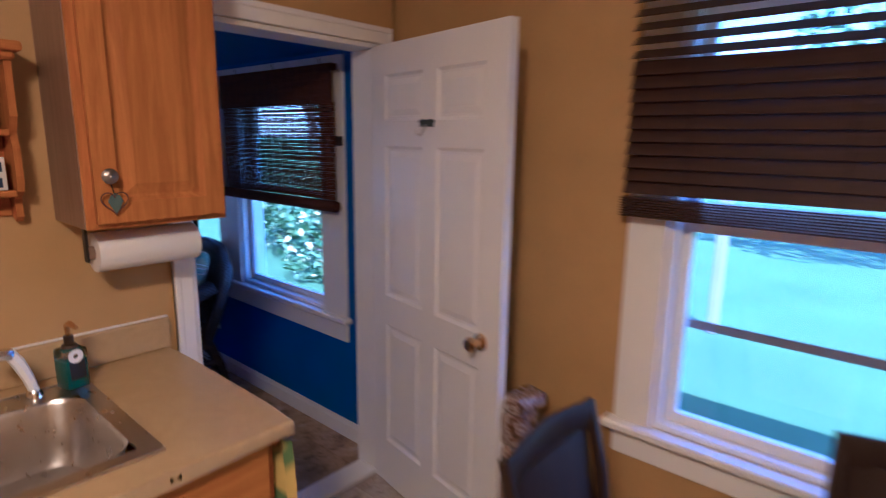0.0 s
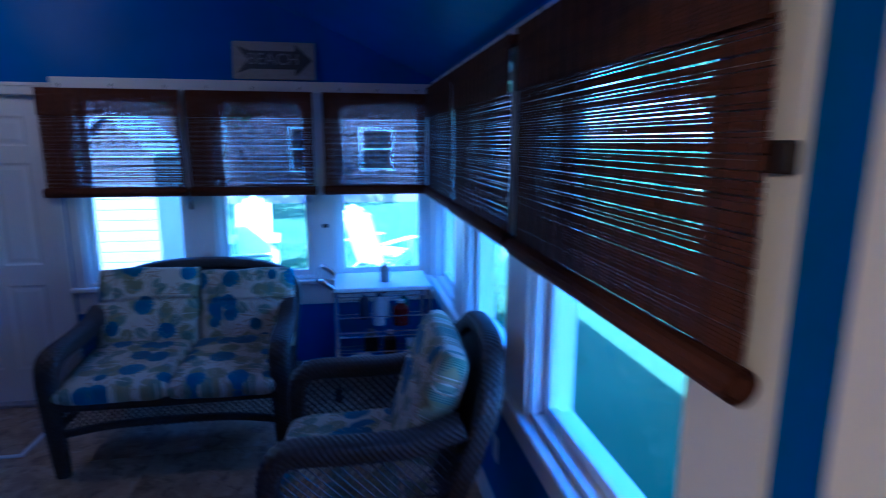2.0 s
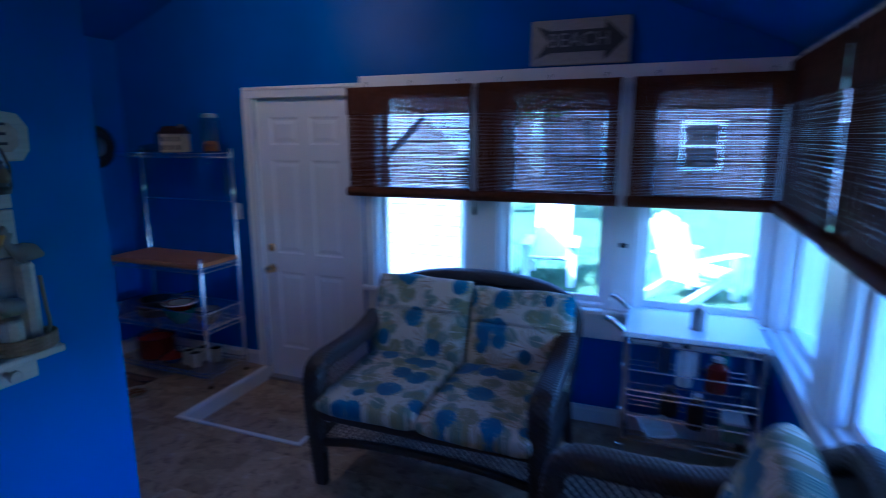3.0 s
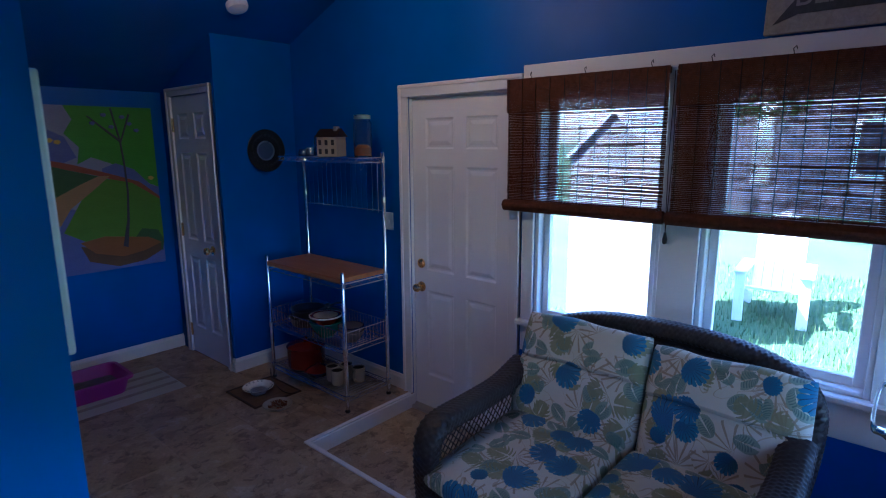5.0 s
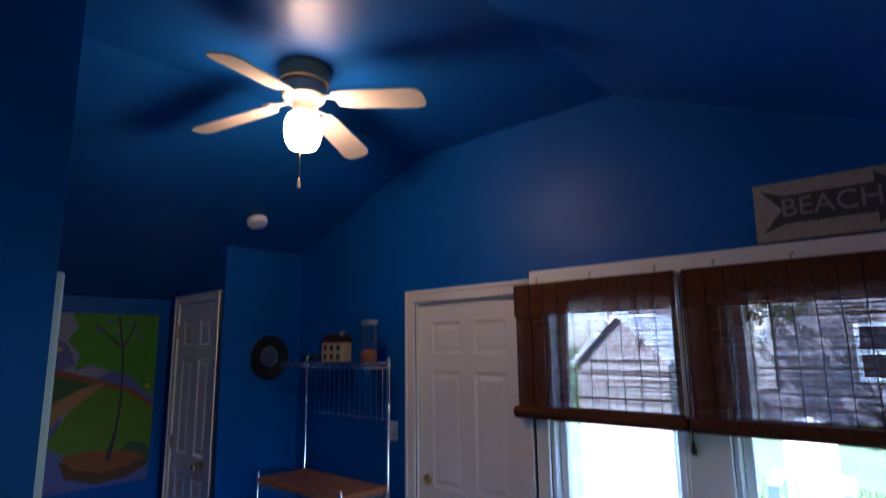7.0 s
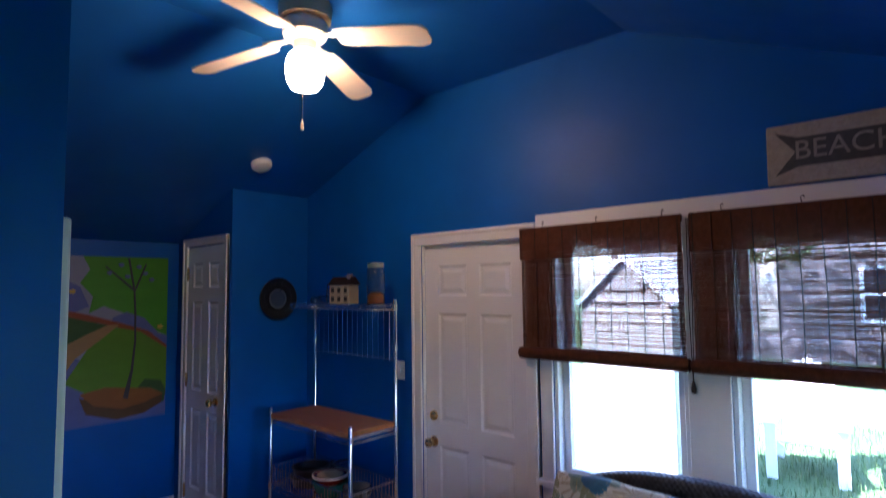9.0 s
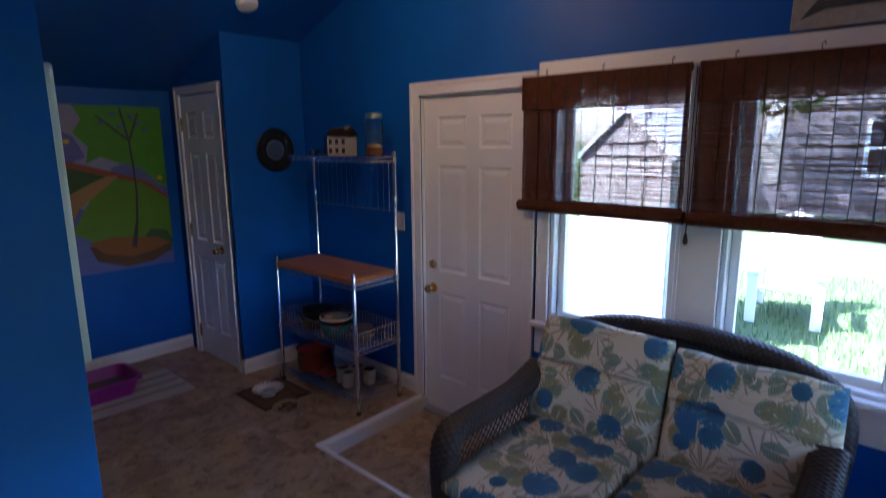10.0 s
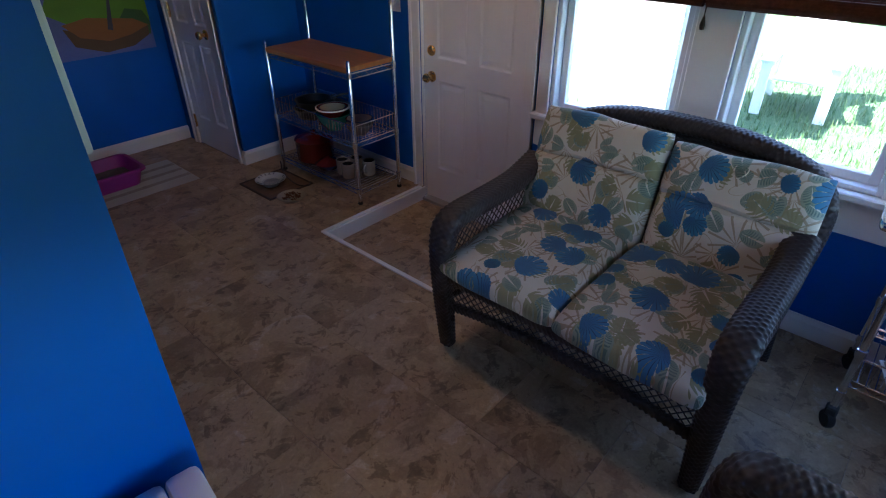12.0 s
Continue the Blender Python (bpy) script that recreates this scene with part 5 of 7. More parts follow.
lettering("HOUSE", 0.044, pose(-0.158, 0.0358, 0.434, 90, 0, 180), INK, mw, space=1.05)
for a in ((-0.175, 0.175, 0.33, 0.362), (-0.175, 0.175, 0.075, 0.105), (-0.205, -0.175, 0.075, 0.362), (0.175, 0.205, 0.075, 0.362)):
    part("frame_rail", box(a[0], a[1], 0.016, 0.036, a[2], a[3], 0.003), MB, mw)
part("mirror_glass", box(-0.176, 0.176, 0.017, 0.021, 0.104, 0.331), MIRROR, mw, "silvered mirror glass")
part("shelf", box(-0.278, 0.278, 0.002, 0.09, 0.005, 0.021, 0.003), MB, mw)
part("peg_rail", box(-0.262, 0.262, 0.002, 0.02, -0.055, 0.005, 0.003), MB, mw)
for x in (-0.20, 0.0, 0.20):
    part("peg", lathe([(0.006, 0), (0.006, 0.018), (0.013, 0.026), (0.012, 0.035), (0, 0.04)], 14, m=pose(x, 0.02, -0.028, -90)), MB, mw, smooth=True)
lz = 0.29
lan = lathe([(0, 0), (0.026, 0), (0.028, 0.012), (0.02, 0.02), (0.026, 0.03), (0.028, 0.05), (0.02, 0.072), (0.016, 0.078), (0.02, 0.082), (0.008, 0.092), (0.01, 0.102), (0, 0.104)], 18, m=pose(-0.232, 0.034, lz))
tube([(-0.232 - 0.03, 0.034, lz + 0.01), (-0.232 - 0.034, 0.034, lz + 0.07), (-0.232 - 0.018, 0.034, lz + 0.115), (-0.232, 0.034, lz + 0.128), (-0.232 + 0.018, 0.034, lz + 0.115), (-0.232 + 0.034, 0.034, lz + 0.07), (-0.232 + 0.03, 0.034, lz + 0.01)], 0.004, bm=lan)
small = pose(-0.232, 0.034, lz + 0.125) @ Matrix.Scale(0.72, 4) @ pose(0, 0, -0.125)
bmesh.ops.transform(lan, matrix=small @ pose(0.232, -0.034, -lz), verts=lan.verts)
part("lantern", lan, IRON, mw, "small black ship's lantern", True)
part("lantern_glass", lathe([(0.0225, 0.026), (0.029, 0.034), (0.0305, 0.046), (0.0235, 0.066)], 18, m=small), paint("smoky_amber_glass", (0.10, 0.075, 0.045), 0.15), mw, "smoky amber lantern glass", True)


def pelican(x, z, s):
    """A resin bird facing the mirror: body, folded neck and long bill in one shape."""
    b = bmesh.new()
    tube([(x - 0.045 * s, 0.05, z + 0.012 * s), (x - 0.025 * s, 0.05, z + 0.022 * s), (x, 0.05, z + 0.025 * s), (x + 0.02 * s, 0.05, z + 0.035 * s)], [0.006 * s, 0.019 * s, 0.023 * s, 0.012 * s], bm=b, steps=12)
    tube([(x + 0.012 * s, 0.05, z + 0.03 * s), (x + 0.03 * s, 0.05, z + 0.05 * s), (x + 0.022 * s, 0.05, z + 0.072 * s), (x + 0.03 * s, 0.05, z + 0.08 * s), (x + 0.042 * s, 0.052, z + 0.07 * s)], [0.013 * s, 0.009 * s, 0.009 * s, 0.012 * s, 0.008 * s], bm=b, steps=10)
    part("pelican", b, STONE_GREY, mw, "grey resin pelican", True)
    part("pelican_bill", tube([(x + 0.036 * s, 0.052, z + 0.074 * s), (x + 0.052 * s, 0.055, z + 0.05 * s), (x + 0.06 * s, 0.056, z + 0.028 * s)], [0.008 * s, 0.009 * s, 0.003 * s], steps=8), OCHRE, mw, "ochre bill", True)


part("tall_post", lathe([(0, 0), (0.017, 0), (0.017, 0.165), (0.014, 0.17), (0, 0.17)], 8, m=pose(-0.245, 0.05, 0.021)), MB, mw)
part("short_post", lathe([(0, 0), (0.02, 0), (0.02, 0.065), (0.016, 0.07), (0, 0.07)], 8, m=pose(-0.20, 0.062, 0.021)), MB, mw)
pelican(-0.245, 0.19, 0.85)
pelican(-0.205, 0.09, 0.85)
for i in range(4):
    part("rope_coil", tube([(-0.228 + 0.052 * math.cos(k * math.tau / 20), 0.056 + 0.036 * math.sin(k * math.tau / 20), 0.025 + i * 0.0075) for k in range(20)], 0.0042, steps=6, closed=True), ROPE, mw, smooth=True)
part("hanging_rope", tube(curve_points([(-0.272, 0.05, 0.16), (-0.268, 0.062, 0.1), (-0.262, 0.075, 0.06), (-0.235, 0.09, 0.035)]), 0.0038, steps=6), ROPE, mw, smooth=True)
part("sea_shell", lathe([(0, 0), (0.012, 0.004), (0.018, 0.012), (0.014, 0.022), (0.006, 0.032), (0, 0.038)], 14, m=pose(-0.15, 0.075, 0.032, 70, 0, 30)), SHELL, mw, smooth=True)

# ---- rolling cart with supplies ----
cart = thing("rolling_cart", "chrome wire kitchen cart on casters with a pale top", "cart")
CX0, CX1, CY0, CY1 = -4.41, -4.02, 2.02, 2.60
for x in (CX0, CX1):
    for y in (CY0, CY1):
        b = lathe([(0, 0.085), (0.0125, 0.085), (0.0125, 0.735), (0, 0.735)], 14, m=pose(x, y, 0))
        for zz in (0.15, 0.34, 0.56, 0.70):
            lathe([(0.0125, zz - 0.018), (0.0165, zz - 0.016), (0.0165, zz + 0.016), (0.0125, zz + 0.018)], 14, bm=b, m=pose(x, y, 0))
        part("post", b, CHROME, cart, smooth=True)
        w_ = lathe([(0, -0.013), (0.03, -0.013), (0.034, -0.006), (0.034, 0.006), (0.03, 0.013), (0, 0.013)], 20, m=pose(x + 0.012, y, 0.034, 90, 0, 35))
        part("caster_wheel", w_, BLACK, cart, "black rubber caster", True)
        part("caster_fork", box(x - 0.018, x + 0.026, y - 0.02, y + 0.02, 0.055, 0.09, 0.006), BLACK, cart)
part("cart_top", box(CX0 - 0.012, CX1 + 0.012, CY0 - 0.012, CY1 + 0.012, 0.715, 0.74, 0.005, segments=2), VINYL, cart, "pale glossy top")
wire_shelf(cart, CX0, CX1, CY0, CY1, 0.708, 3, name="top_frame")
wire_shelf(cart, CX0, CX1, CY0, CY1, 0.45, 22, wall=0.10, name="upper_basket")
wire_shelf(cart, CX0, CX1, CY0, CY1, 0.22, 22, wall=0.10, name="lower_basket")
part("handle", strap(curve_points([(CX0, CY0 - 0.01, 0.735), (CX0, CY0 - 0.07, 0.785), (CX0 + 0.02, CY0 - 0.105, 0.80), (CX1 - 0.02, CY0 - 0.105, 0.80), (CX1, CY0 - 0.07, 0.785), (CX1, CY0 - 0.01, 0.735)], 5), 0.026, 0.012, (0, 0, 1)), CHROME, cart, "bright chrome push handle", True)


def bottle(name, x, y, z, r, h, mat, cap, label, category="bottle"):
    o = thing(name, label, category, pose(x, y, z), "supplies on the cart")
    part("body", lathe([(0, 0), (r, 0), (r, h * 0.7), (r * 0.45, h * 0.85), (r * 0.45, h * 0.9), (0, h * 0.9)], 20), mat, o, smooth=True)
    part("cap", lathe([(0, h * 0.9), (r * 0.5, h * 0.9), (r * 0.5, h), (0, h)], 16), cap, o, smooth=True)
    return o


bottle("candle_jar", -4.16, 2.33, 0.74, 0.032, 0.12, GREY_C, WHITE_C, "small grey jar on the cart top", "jar")
bottle("spray_bottle", -4.16, 2.29, 0.455, 0.04, 0.21, WHITE_C, NAVY_C, "white cleaning bottle in the cart basket")
bottle("canister", -4.15, 2.43, 0.455, 0.055, 0.16, RED_C, WHITE_C, "red canister with a white lid in the cart basket", "canister")
bottle("brown_bottle", -4.2, 2.36, 0.225, 0.045, 0.17, DARK_WOOD, WHITE_C, "brown bottle in the lower cart basket")
bottle("blue_bottle", -4.3, 2.2, 0.455, 0.035, 0.18, NAVY_C, WHITE_C, "blue bottle in the cart basket")
bottle("white_bottle", -4.3, 2.33, 0.455, 0.034, 0.19, WHITE_C, RED_C, "white bottle with a red cap in the cart basket")
bottle("teal_bottle", -4.28, 2.46, 0.455, 0.036, 0.17, TEAL_C, WHITE_C, "teal bottle in the cart basket")
bottle("black_canister", -4.3, 2.24, 0.225, 0.05, 0.15, BLACK_C, GREY_C, "black canister in the lower cart basket", "canister")
fo = thing("paper_folder", "pale folded papers lying in the lower cart basket", "papers", pose(-4.12, 2.18, 0.228, 4, 6, 20))
part("sheet", box(-0.09, 0.09, -0.07, 0.07, 0, 0.006, 0.001), WHITE_C, fo)
part("cover", box(-0.08, 0.085, -0.06, 0.075, 0.0065, 0.011, 0.001), BOARD, fo)
tub = thing("plastic_tub", "pale green plastic tub in the lower cart basket", "tub", pose(-4.16, 2.52, 0.225))
part("body", box(-0.07, 0.07, -0.05, 0.05, 0, 0.09, 0.008, segments=2), ceramic("pale_green_plastic", (0.25, 0.42, 0.32), 0.4), tub)
part("lid", box(-0.074, 0.074, -0.054, 0.054, 0.09, 0.102, 0.004), VINYL, tub)

# ---- on the sunroom floor ----
MAGENTA = paint("magenta_plastic", (0.30, 0.02, 0.20), 0.4, 60, 0.03, 0.05)
LITTER = paint("grey_litter", (0.12, 0.11, 0.10), 0.95, 300, 1.0, 0.3)
MATW = Mat("pale_woven_mat", 0.9)
MATW.colour(MATW.mix(MATW.noise(5, 4), (0.50, 0.49, 0.43), (0.60, 0.60, 0.55)))
MATW.bump(MATW.noise(160, 3, 0.6, (1, 6, 1)), 0.6, 0.003)
pad = thing("floor_pad", "pale striped pad under the litter box, slightly rumpled", "mat")
pb_ = bmesh.new()
cols, rws = 16, 12
for off in (0.0015, 0.006):
    g_ = [[pb_.verts.new((-3.55 + 0.95 * i / cols, -2.17 + 0.485 * j / rws - 0.02 * i / cols, off + 0.004 * max(0, noise.noise(Vector((i * 0.5, j * 0.5, 2)))))) for j in range(rws + 1)] for i in range(cols + 1)]
    for i in range(cols):
        for j in range(rws):
            pb_.faces.new((g_[i][j], g_[i + 1][j], g_[i + 1][j + 1], g_[i][j + 1]))
part("pad", pb_, MATW.m, pad)
for j in (0.25, 0.5, 0.75):
    part("stripe", box(-3.54, -2.62, -2.17 + 0.485 * j - 0.02, -2.17 + 0.485 * j + 0.02, 0.0095, 0.0112, 0.0005), BOARD, pad)
lb = thing("litter_box", "open magenta plastic cat litter box with grey litter", "litter box", pose(-3.02, -2.03, 0.011))


def tray(w, d, h, flare=0.03, t=0.006):
    b = bmesh.new()
    rings = []
    for ex, z in ((0, 0), (flare, h), (flare + 0.016, h), (flare + 0.016, h - 0.012), (flare + 0.012, h - 0.012), (flare + 0.012, h + 0.003), (flare - t, h + 0.003), (-t, t)):
        ring = []
        for sx, sy in ((-1, -1), (1, -1), (1, 1), (-1, 1)):
            for k in range(5):
                a = math.atan2(sy, sx) + radians(-45 + 22.5 * k)
                r = 0.05
                ring.append(b.verts.new((sx * (w / 2 + ex - r) + r * math.cos(a), sy * (d / 2 + ex - r) + r * math.sin(a), z)))
        rings.append(ring)
    n = len(rings[0])
    for p, q in zip(rings, rings[1:]):
        for i in range(n):
            b.faces.new((p[i], p[(i + 1) % n], q[(i + 1) % n], q[i]))
    b.faces.new(rings[0][::-1])
    b.faces.new(rings[-1])
    return b


part("tray", tray(0.46, 0.29, 0.115), MAGENTA, lb, smooth=True)
lt = bmesh.new()
bmesh.ops.create_grid(lt, x_segments=26, y_segments=18, size=1)
for v in lt.verts:
    x, y = v.co.x, v.co.y
    v.co = Vector((x * 0.225, y * 0.14, 0.042 + 0.035 * math.exp(-((x - 0.1) ** 2 + y * y) * 2.5) + 0.008 * noise.noise(Vector((x * 6, y * 6, 0)))))
part("litter", lt, LITTER, lb, "clumped grey litter")

pm = thing("place_mat", "brown woven place mat under the pet bowls", "mat")
part("mat", box(-4.02, -3.68, -1.40, -1.03, 0.0005, 0.005, 0.001), wood("brown_jute", (0.13, 0.07, 0.04), (0.20, 0.12, 0.075), 0.9, 0, 0), pm)
for s_ in ((-4.02, -3.68, -1.40, -1.385), (-4.02, -3.68, -1.045, -1.03), (-4.02, -4.005, -1.385, -1.045), (-3.695, -3.68, -1.385, -1.045)):
    part("hem", box(*s_, 0.005, 0.0075, 0.001), DARK_WOOD, pm)
pbw = thing("pasta_bowl", "white bowl lettered PASTA on the rim, used as a pet dish", "bowl", pose(-3.82, -1.225, 0.0055))
part("body", lathe([(0, 0), (0.05, 0), (0.052, 0.008), (0.075, 0.028), (0.098, 0.042), (0.101, 0.044), (0.098, 0.046), (0.072, 0.033), (0.05, 0.012), (0, 0.01)], 32), WHITE_C, pbw, smooth=True)
ring_word = "PASTA  PASTA  PASTA"
for i, ch in enumerate(ring_word):
    if ch.strip():
        a = i / len(ring_word) * math.tau
        lettering(ch, 0.016, pose(0, 0, 0.0408, 0, 0, 0) @ Matrix.Rotation(a, 4, 'Z') @ pose(0, 0.0855, 0.0, 29, 0, 0), INK, pbw, name="letter", depth=0.0006)
part("water", lathe([(0.062, 0.0225), (0, 0.0225)], 24), CLEAR, pbw, "clear water", True)
pd = thing("pet_dish", "shallow cream plate with brown pet food on the floor", "plate", pose(-3.80, -0.965, 0.0005))
part("plate", lathe([(0, 0), (0.055, 0), (0.09, 0.014), (0.094, 0.016), (0.09, 0.018), (0.055, 0.006), (0, 0.005)], 32), CREAM_C, pd, smooth=True)
KIB = paint("brown_kibble", (0.14, 0.045, 0.015), 0.8, 80, 0.5, 0.3)
rk = random.Random(5)
kb_ = bmesh.new()
for i in range(90):
    a, r = rk.uniform(0, math.tau), 0.058 * math.sqrt(rk.random())
    bmesh.ops.create_icosphere(kb_, subdivisions=1, radius=rk.uniform(0.004, 0.007), matrix=pose(r * math.cos(a), r * math.sin(a), 0.009 + rk.uniform(0, 0.009)))
tagged(part("kibble", kb_, KIB, pd, "brown dry pet food"), kind="stuff")
cd = thing("extension_lead", "black extension lead lying on the floor by the rack", "cable")
part("cable", tube(curve_points([(-4.02, -1.40, 0.06), (-4.0, -1.36, 0.012), (-3.95, -1.22, 0.010), (-3.93, -1.08, 0.010), (-3.97, -1.02, 0.009), (-4.02, -1.06, 0.008)]), 0.0035, steps=6), BLACK, cd, smooth=True)

bin_ = thing("waste_bin", "white plastic bin with a domed hinged lid below the mirror", "waste bin", pose(-2.05, 1.085, 0, 0, 0, -8) @ Matrix.Diagonal((1.25, 1.0, 1.05, 1.0)))
part("body", box(-0.16, 0.235, -0.135, 0.135, 0.0, 0.505, 0.03, segments=3), VINYL, bin_, smooth=True)


def lid_outline(w, top):
    return [(-w, 0.505), (w, 0.505), (w, 0.535), (w * 0.86, 0.565), (w * 0.55, top - 0.008), (0.0, top), (-w * 0.55, top - 0.008), (-w * 0.86, 0.565), (-w, 0.535)]


part("lid", prism(lid_outline(0.145, 0.60), -0.11, 0.25, axis='x', bevel=0.012), VINYL, bin_, "domed white lid", True)
part("lid_hinge_cover", prism(lid_outline(0.145, 0.596), -0.17, -0.113, axis='x', bevel=0.012), VINYL, bin_, smooth=True)

# ---- kitchen ----
LAM = Mat("beige_laminate", 0.32)
LAM.colour(LAM.mix(LAM.noise(9, 8, 0.7, (1, 1, 1), 1.5), (0.36, 0.25, 0.075), (0.52, 0.38, 0.145)))
LAM.roughness(LAM.noise(20, 3), 0.26, 0.42)
SX0, SX1, SY0, SY1 = -0.885, -0.335, 0.62, 1.375
ct = thing("countertop", "beige stone-look laminate countertop with a rounded edge and backsplash", "countertop")
top = wall_mesh(-1.68, 1.655, -0.31, 0.31, 0, 1, [(SY0 + 0.02, SY1 - 0.02, -0.235, 0.235)], 'x')
for v in top.verts:
    u, d, z = v.co
    v.co = Vector((-0.61 + z * (0.37 / 0.31) if abs(z) > 0.3 else -0.61 + z, u, 0.88 if d < 0.5 else 0.92))
edge_ = [e for e in top.edges if all(abs(v.co.x + 0.24) < 0.01 for v in e.verts)] + [e for e in top.edges if all(abs(v.co.y - 1.655) < 0.01 for v in e.verts) and all(v.co.z > 0.9 for v in e.verts)]
bmesh.ops.bevel(top, geom=edge_, offset=0.012, segments=3, affect='EDGES', profile=0.5)
part("worktop", top, LAM.m, ct)
part("backsplash", box(KW, KW + 0.02, -1.68, 1.655, 0.921, 1.025, 0.006, segments=2), LAM.m, ct)
part("caulk_line", box(KW, KW + 0.008, -1.68, 1.655, 1.025, 1.031, 0.002), WHITE, ct)


def oak_door(parent, x, y0, y1, z0, z1, name="cabinet_door", rail=0.055, arch=False):
    b = wall_mesh(y0, y1, z0, z1, x, x + 0.02, [(y0 + rail, y1 - rail, z0 + rail, z1 - rail)], 'y')
    d = part(name, b, HONEY_OAK, parent)
    p = bmesh.new()
    steps = [(0.0, 0.018), (0.010, 0.008), (0.016, 0.007), (0.045, 0.016), (0.05, 0.016)]
    rings = [[p.verts.new((x + h, y, z)) for y, z in ((y0 + rail + o, z0 + rail + o), (y1 - rail - o, z0 + rail + o), (y1 - rail - o, z1 - rail - o), (y0 + rail + o, z1 - rail - o))] for o, h in steps]
    for a, c in zip(rings, rings[1:]):
        for i in range(4):
            p.faces.new((a[i], a[(i + 1) % 4], c[(i + 1) % 4], c[i]))
    p.faces.new(rings[-1])
    part("raised_panel", p, HONEY_OAK, d)
    return d


uc = thing("wall_cabinet", "honey oak wall cabinet with a raised-panel door over the counter", "cabinet")
part("body", box(KW, -0.722, 1.377, 1.752, 1.375, 2.20, 0.002), HONEY_OAK, uc)
part("side_panel", box(KW, -0.725, 1.374, 1.377, 1.378, 2.20), wood("pale_cabinet_side", (0.20, 0.12, 0.06), (0.30, 0.19, 0.10), 0.5), uc, "plain tan side panel")
cdoor = oak_door(uc, -0.720, 1.398, 1.738, 1.392, 2.18)
kn = lathe([(0, 0), (0.006, 0), (0.006, 0.012), (0.018, 0.018), (0.02, 0.024), (0.013, 0.031), (0, 0.033)], 20, m=pose(-0.70, 1.428, 1.515, 0, 90, 0))
for k in range(8):
    a = k * math.tau / 8
    tube([(-0.677 + 0.003, 1.428 + 0.017 * math.cos(a + q * 2.2), 1.515 + 0.017 * math.sin(a + q * 2.2)) if q else (-0.668, 1.428, 1.515) for q in (0, 0.5, 1)], 0.002, bm=kn, steps=5)
part("knob", kn, metal("antique_pewter", (0.32, 0.28, 0.24), 0.35), cdoor, "knotted antique pewter knob", True)
charm = thing("wire_heart", "rusty wire heart with a green leaf on the cabinet knob", "ornament")
hp = [Vector((-0.686, 1.437 + 0.032 * (16 * math.sin(a) ** 3) / 16, 1.449 + 0.032 * (13 * math.cos(a) - 5 * math.cos(2 * a) - 2 * math.cos(3 * a) - math.cos(4 * a)) / 16)) for a in [i * math.tau / 36 for i in range(36)]]
part("wire", tube(hp, 0.0018, steps=6, closed=True), paint("rusty_wire", (0.10, 0.03, 0.015), 0.7), charm, smooth=True)
part("loop", tube([(-0.69, 1.428, 1.506), (-0.684, 1.432, 1.49), (-0.686, 1.437, 1.468)], 0.0015, steps=5), DARK_WOOD, charm)
leaf_o = [(0.0, 0.02), (0.012, 0.012), (0.018, -0.002), (0.010, -0.018), (0.0, -0.038), (-0.010, -0.018), (-0.018, -0.002), (-0.012, 0.012)]
part("leaf", prism([(1.439 + u, 1.452 + w) for u, w in leaf_o], -0.689, -0.685, axis='x', bevel=0.001), paint("verdigris_leaf", (0.08, 0.12, 0.09), 0.5), charm, "verdigris metal leaf")

lc = thing("base_cabinet", "honey oak base cabinet under the countertop", "cabinet")
part("body", box(KW + 0.01, -0.30, -1.66, 1.62, 0.10, 0.735, 0.002), HONEY_OAK_H, lc)
part("face_frame", box(-0.32, -0.30, -1.66, 1.62, 0.735, 0.879, 0.001), HONEY_OAK_H, lc)
part("end_panel", box(KW + 0.01, -0.32, 1.60, 1.62, 0.735, 0.879, 0.001), HONEY_OAK_H, lc)
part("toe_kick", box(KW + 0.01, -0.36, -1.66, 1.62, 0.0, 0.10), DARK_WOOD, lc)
for i in range(5):
    y1_ = 1.60 - i * 0.46
    oak_door(lc, -0.299, y1_ - 0.44, y1_, 0.14, 0.68)
    part("drawer_front", box(-0.299, -0.279, y1_ - 0.44, y1_, 0.71, 0.86, 0.006, segments=2), HONEY_OAK_H, lc)
glove = thing("dish_cloth", "yellow and green cloth hung at the counter's end", "cloth", pose(-0.31, 1.632, 0.705))
gm = bmesh.new()
bmesh.ops.create_grid(gm, x_segments=10, y_segments=10, size=1)
for v in gm.verts:
    x, y = v.co.x, v.co.y
    v.co = Vector((x * 0.07 * (1 - 0.25 * y), 0.012 + 0.008 * math.sin(x * 7 + y), y * 0.15))
bmesh.ops.solidify(gm, geom=gm.faces, thickness=0.004)
YC = Mat("yellow_cloth", 0.9)
YC.colour(YC.mix(YC.ramp(YC.noise(6, 2), [(0.45, (0, 0, 0)), (0.55, (1, 1, 1))]), (0.55, 0.42, 0.04), (0.10, 0.18, 0.05)))
part("cloth", gm, YC.m, glove, smooth=True)
part("hook", box(-0.012, 0.012, -0.012, 0.012, 0.13, 0.165, 0.003), HONEY_OAK, glove)

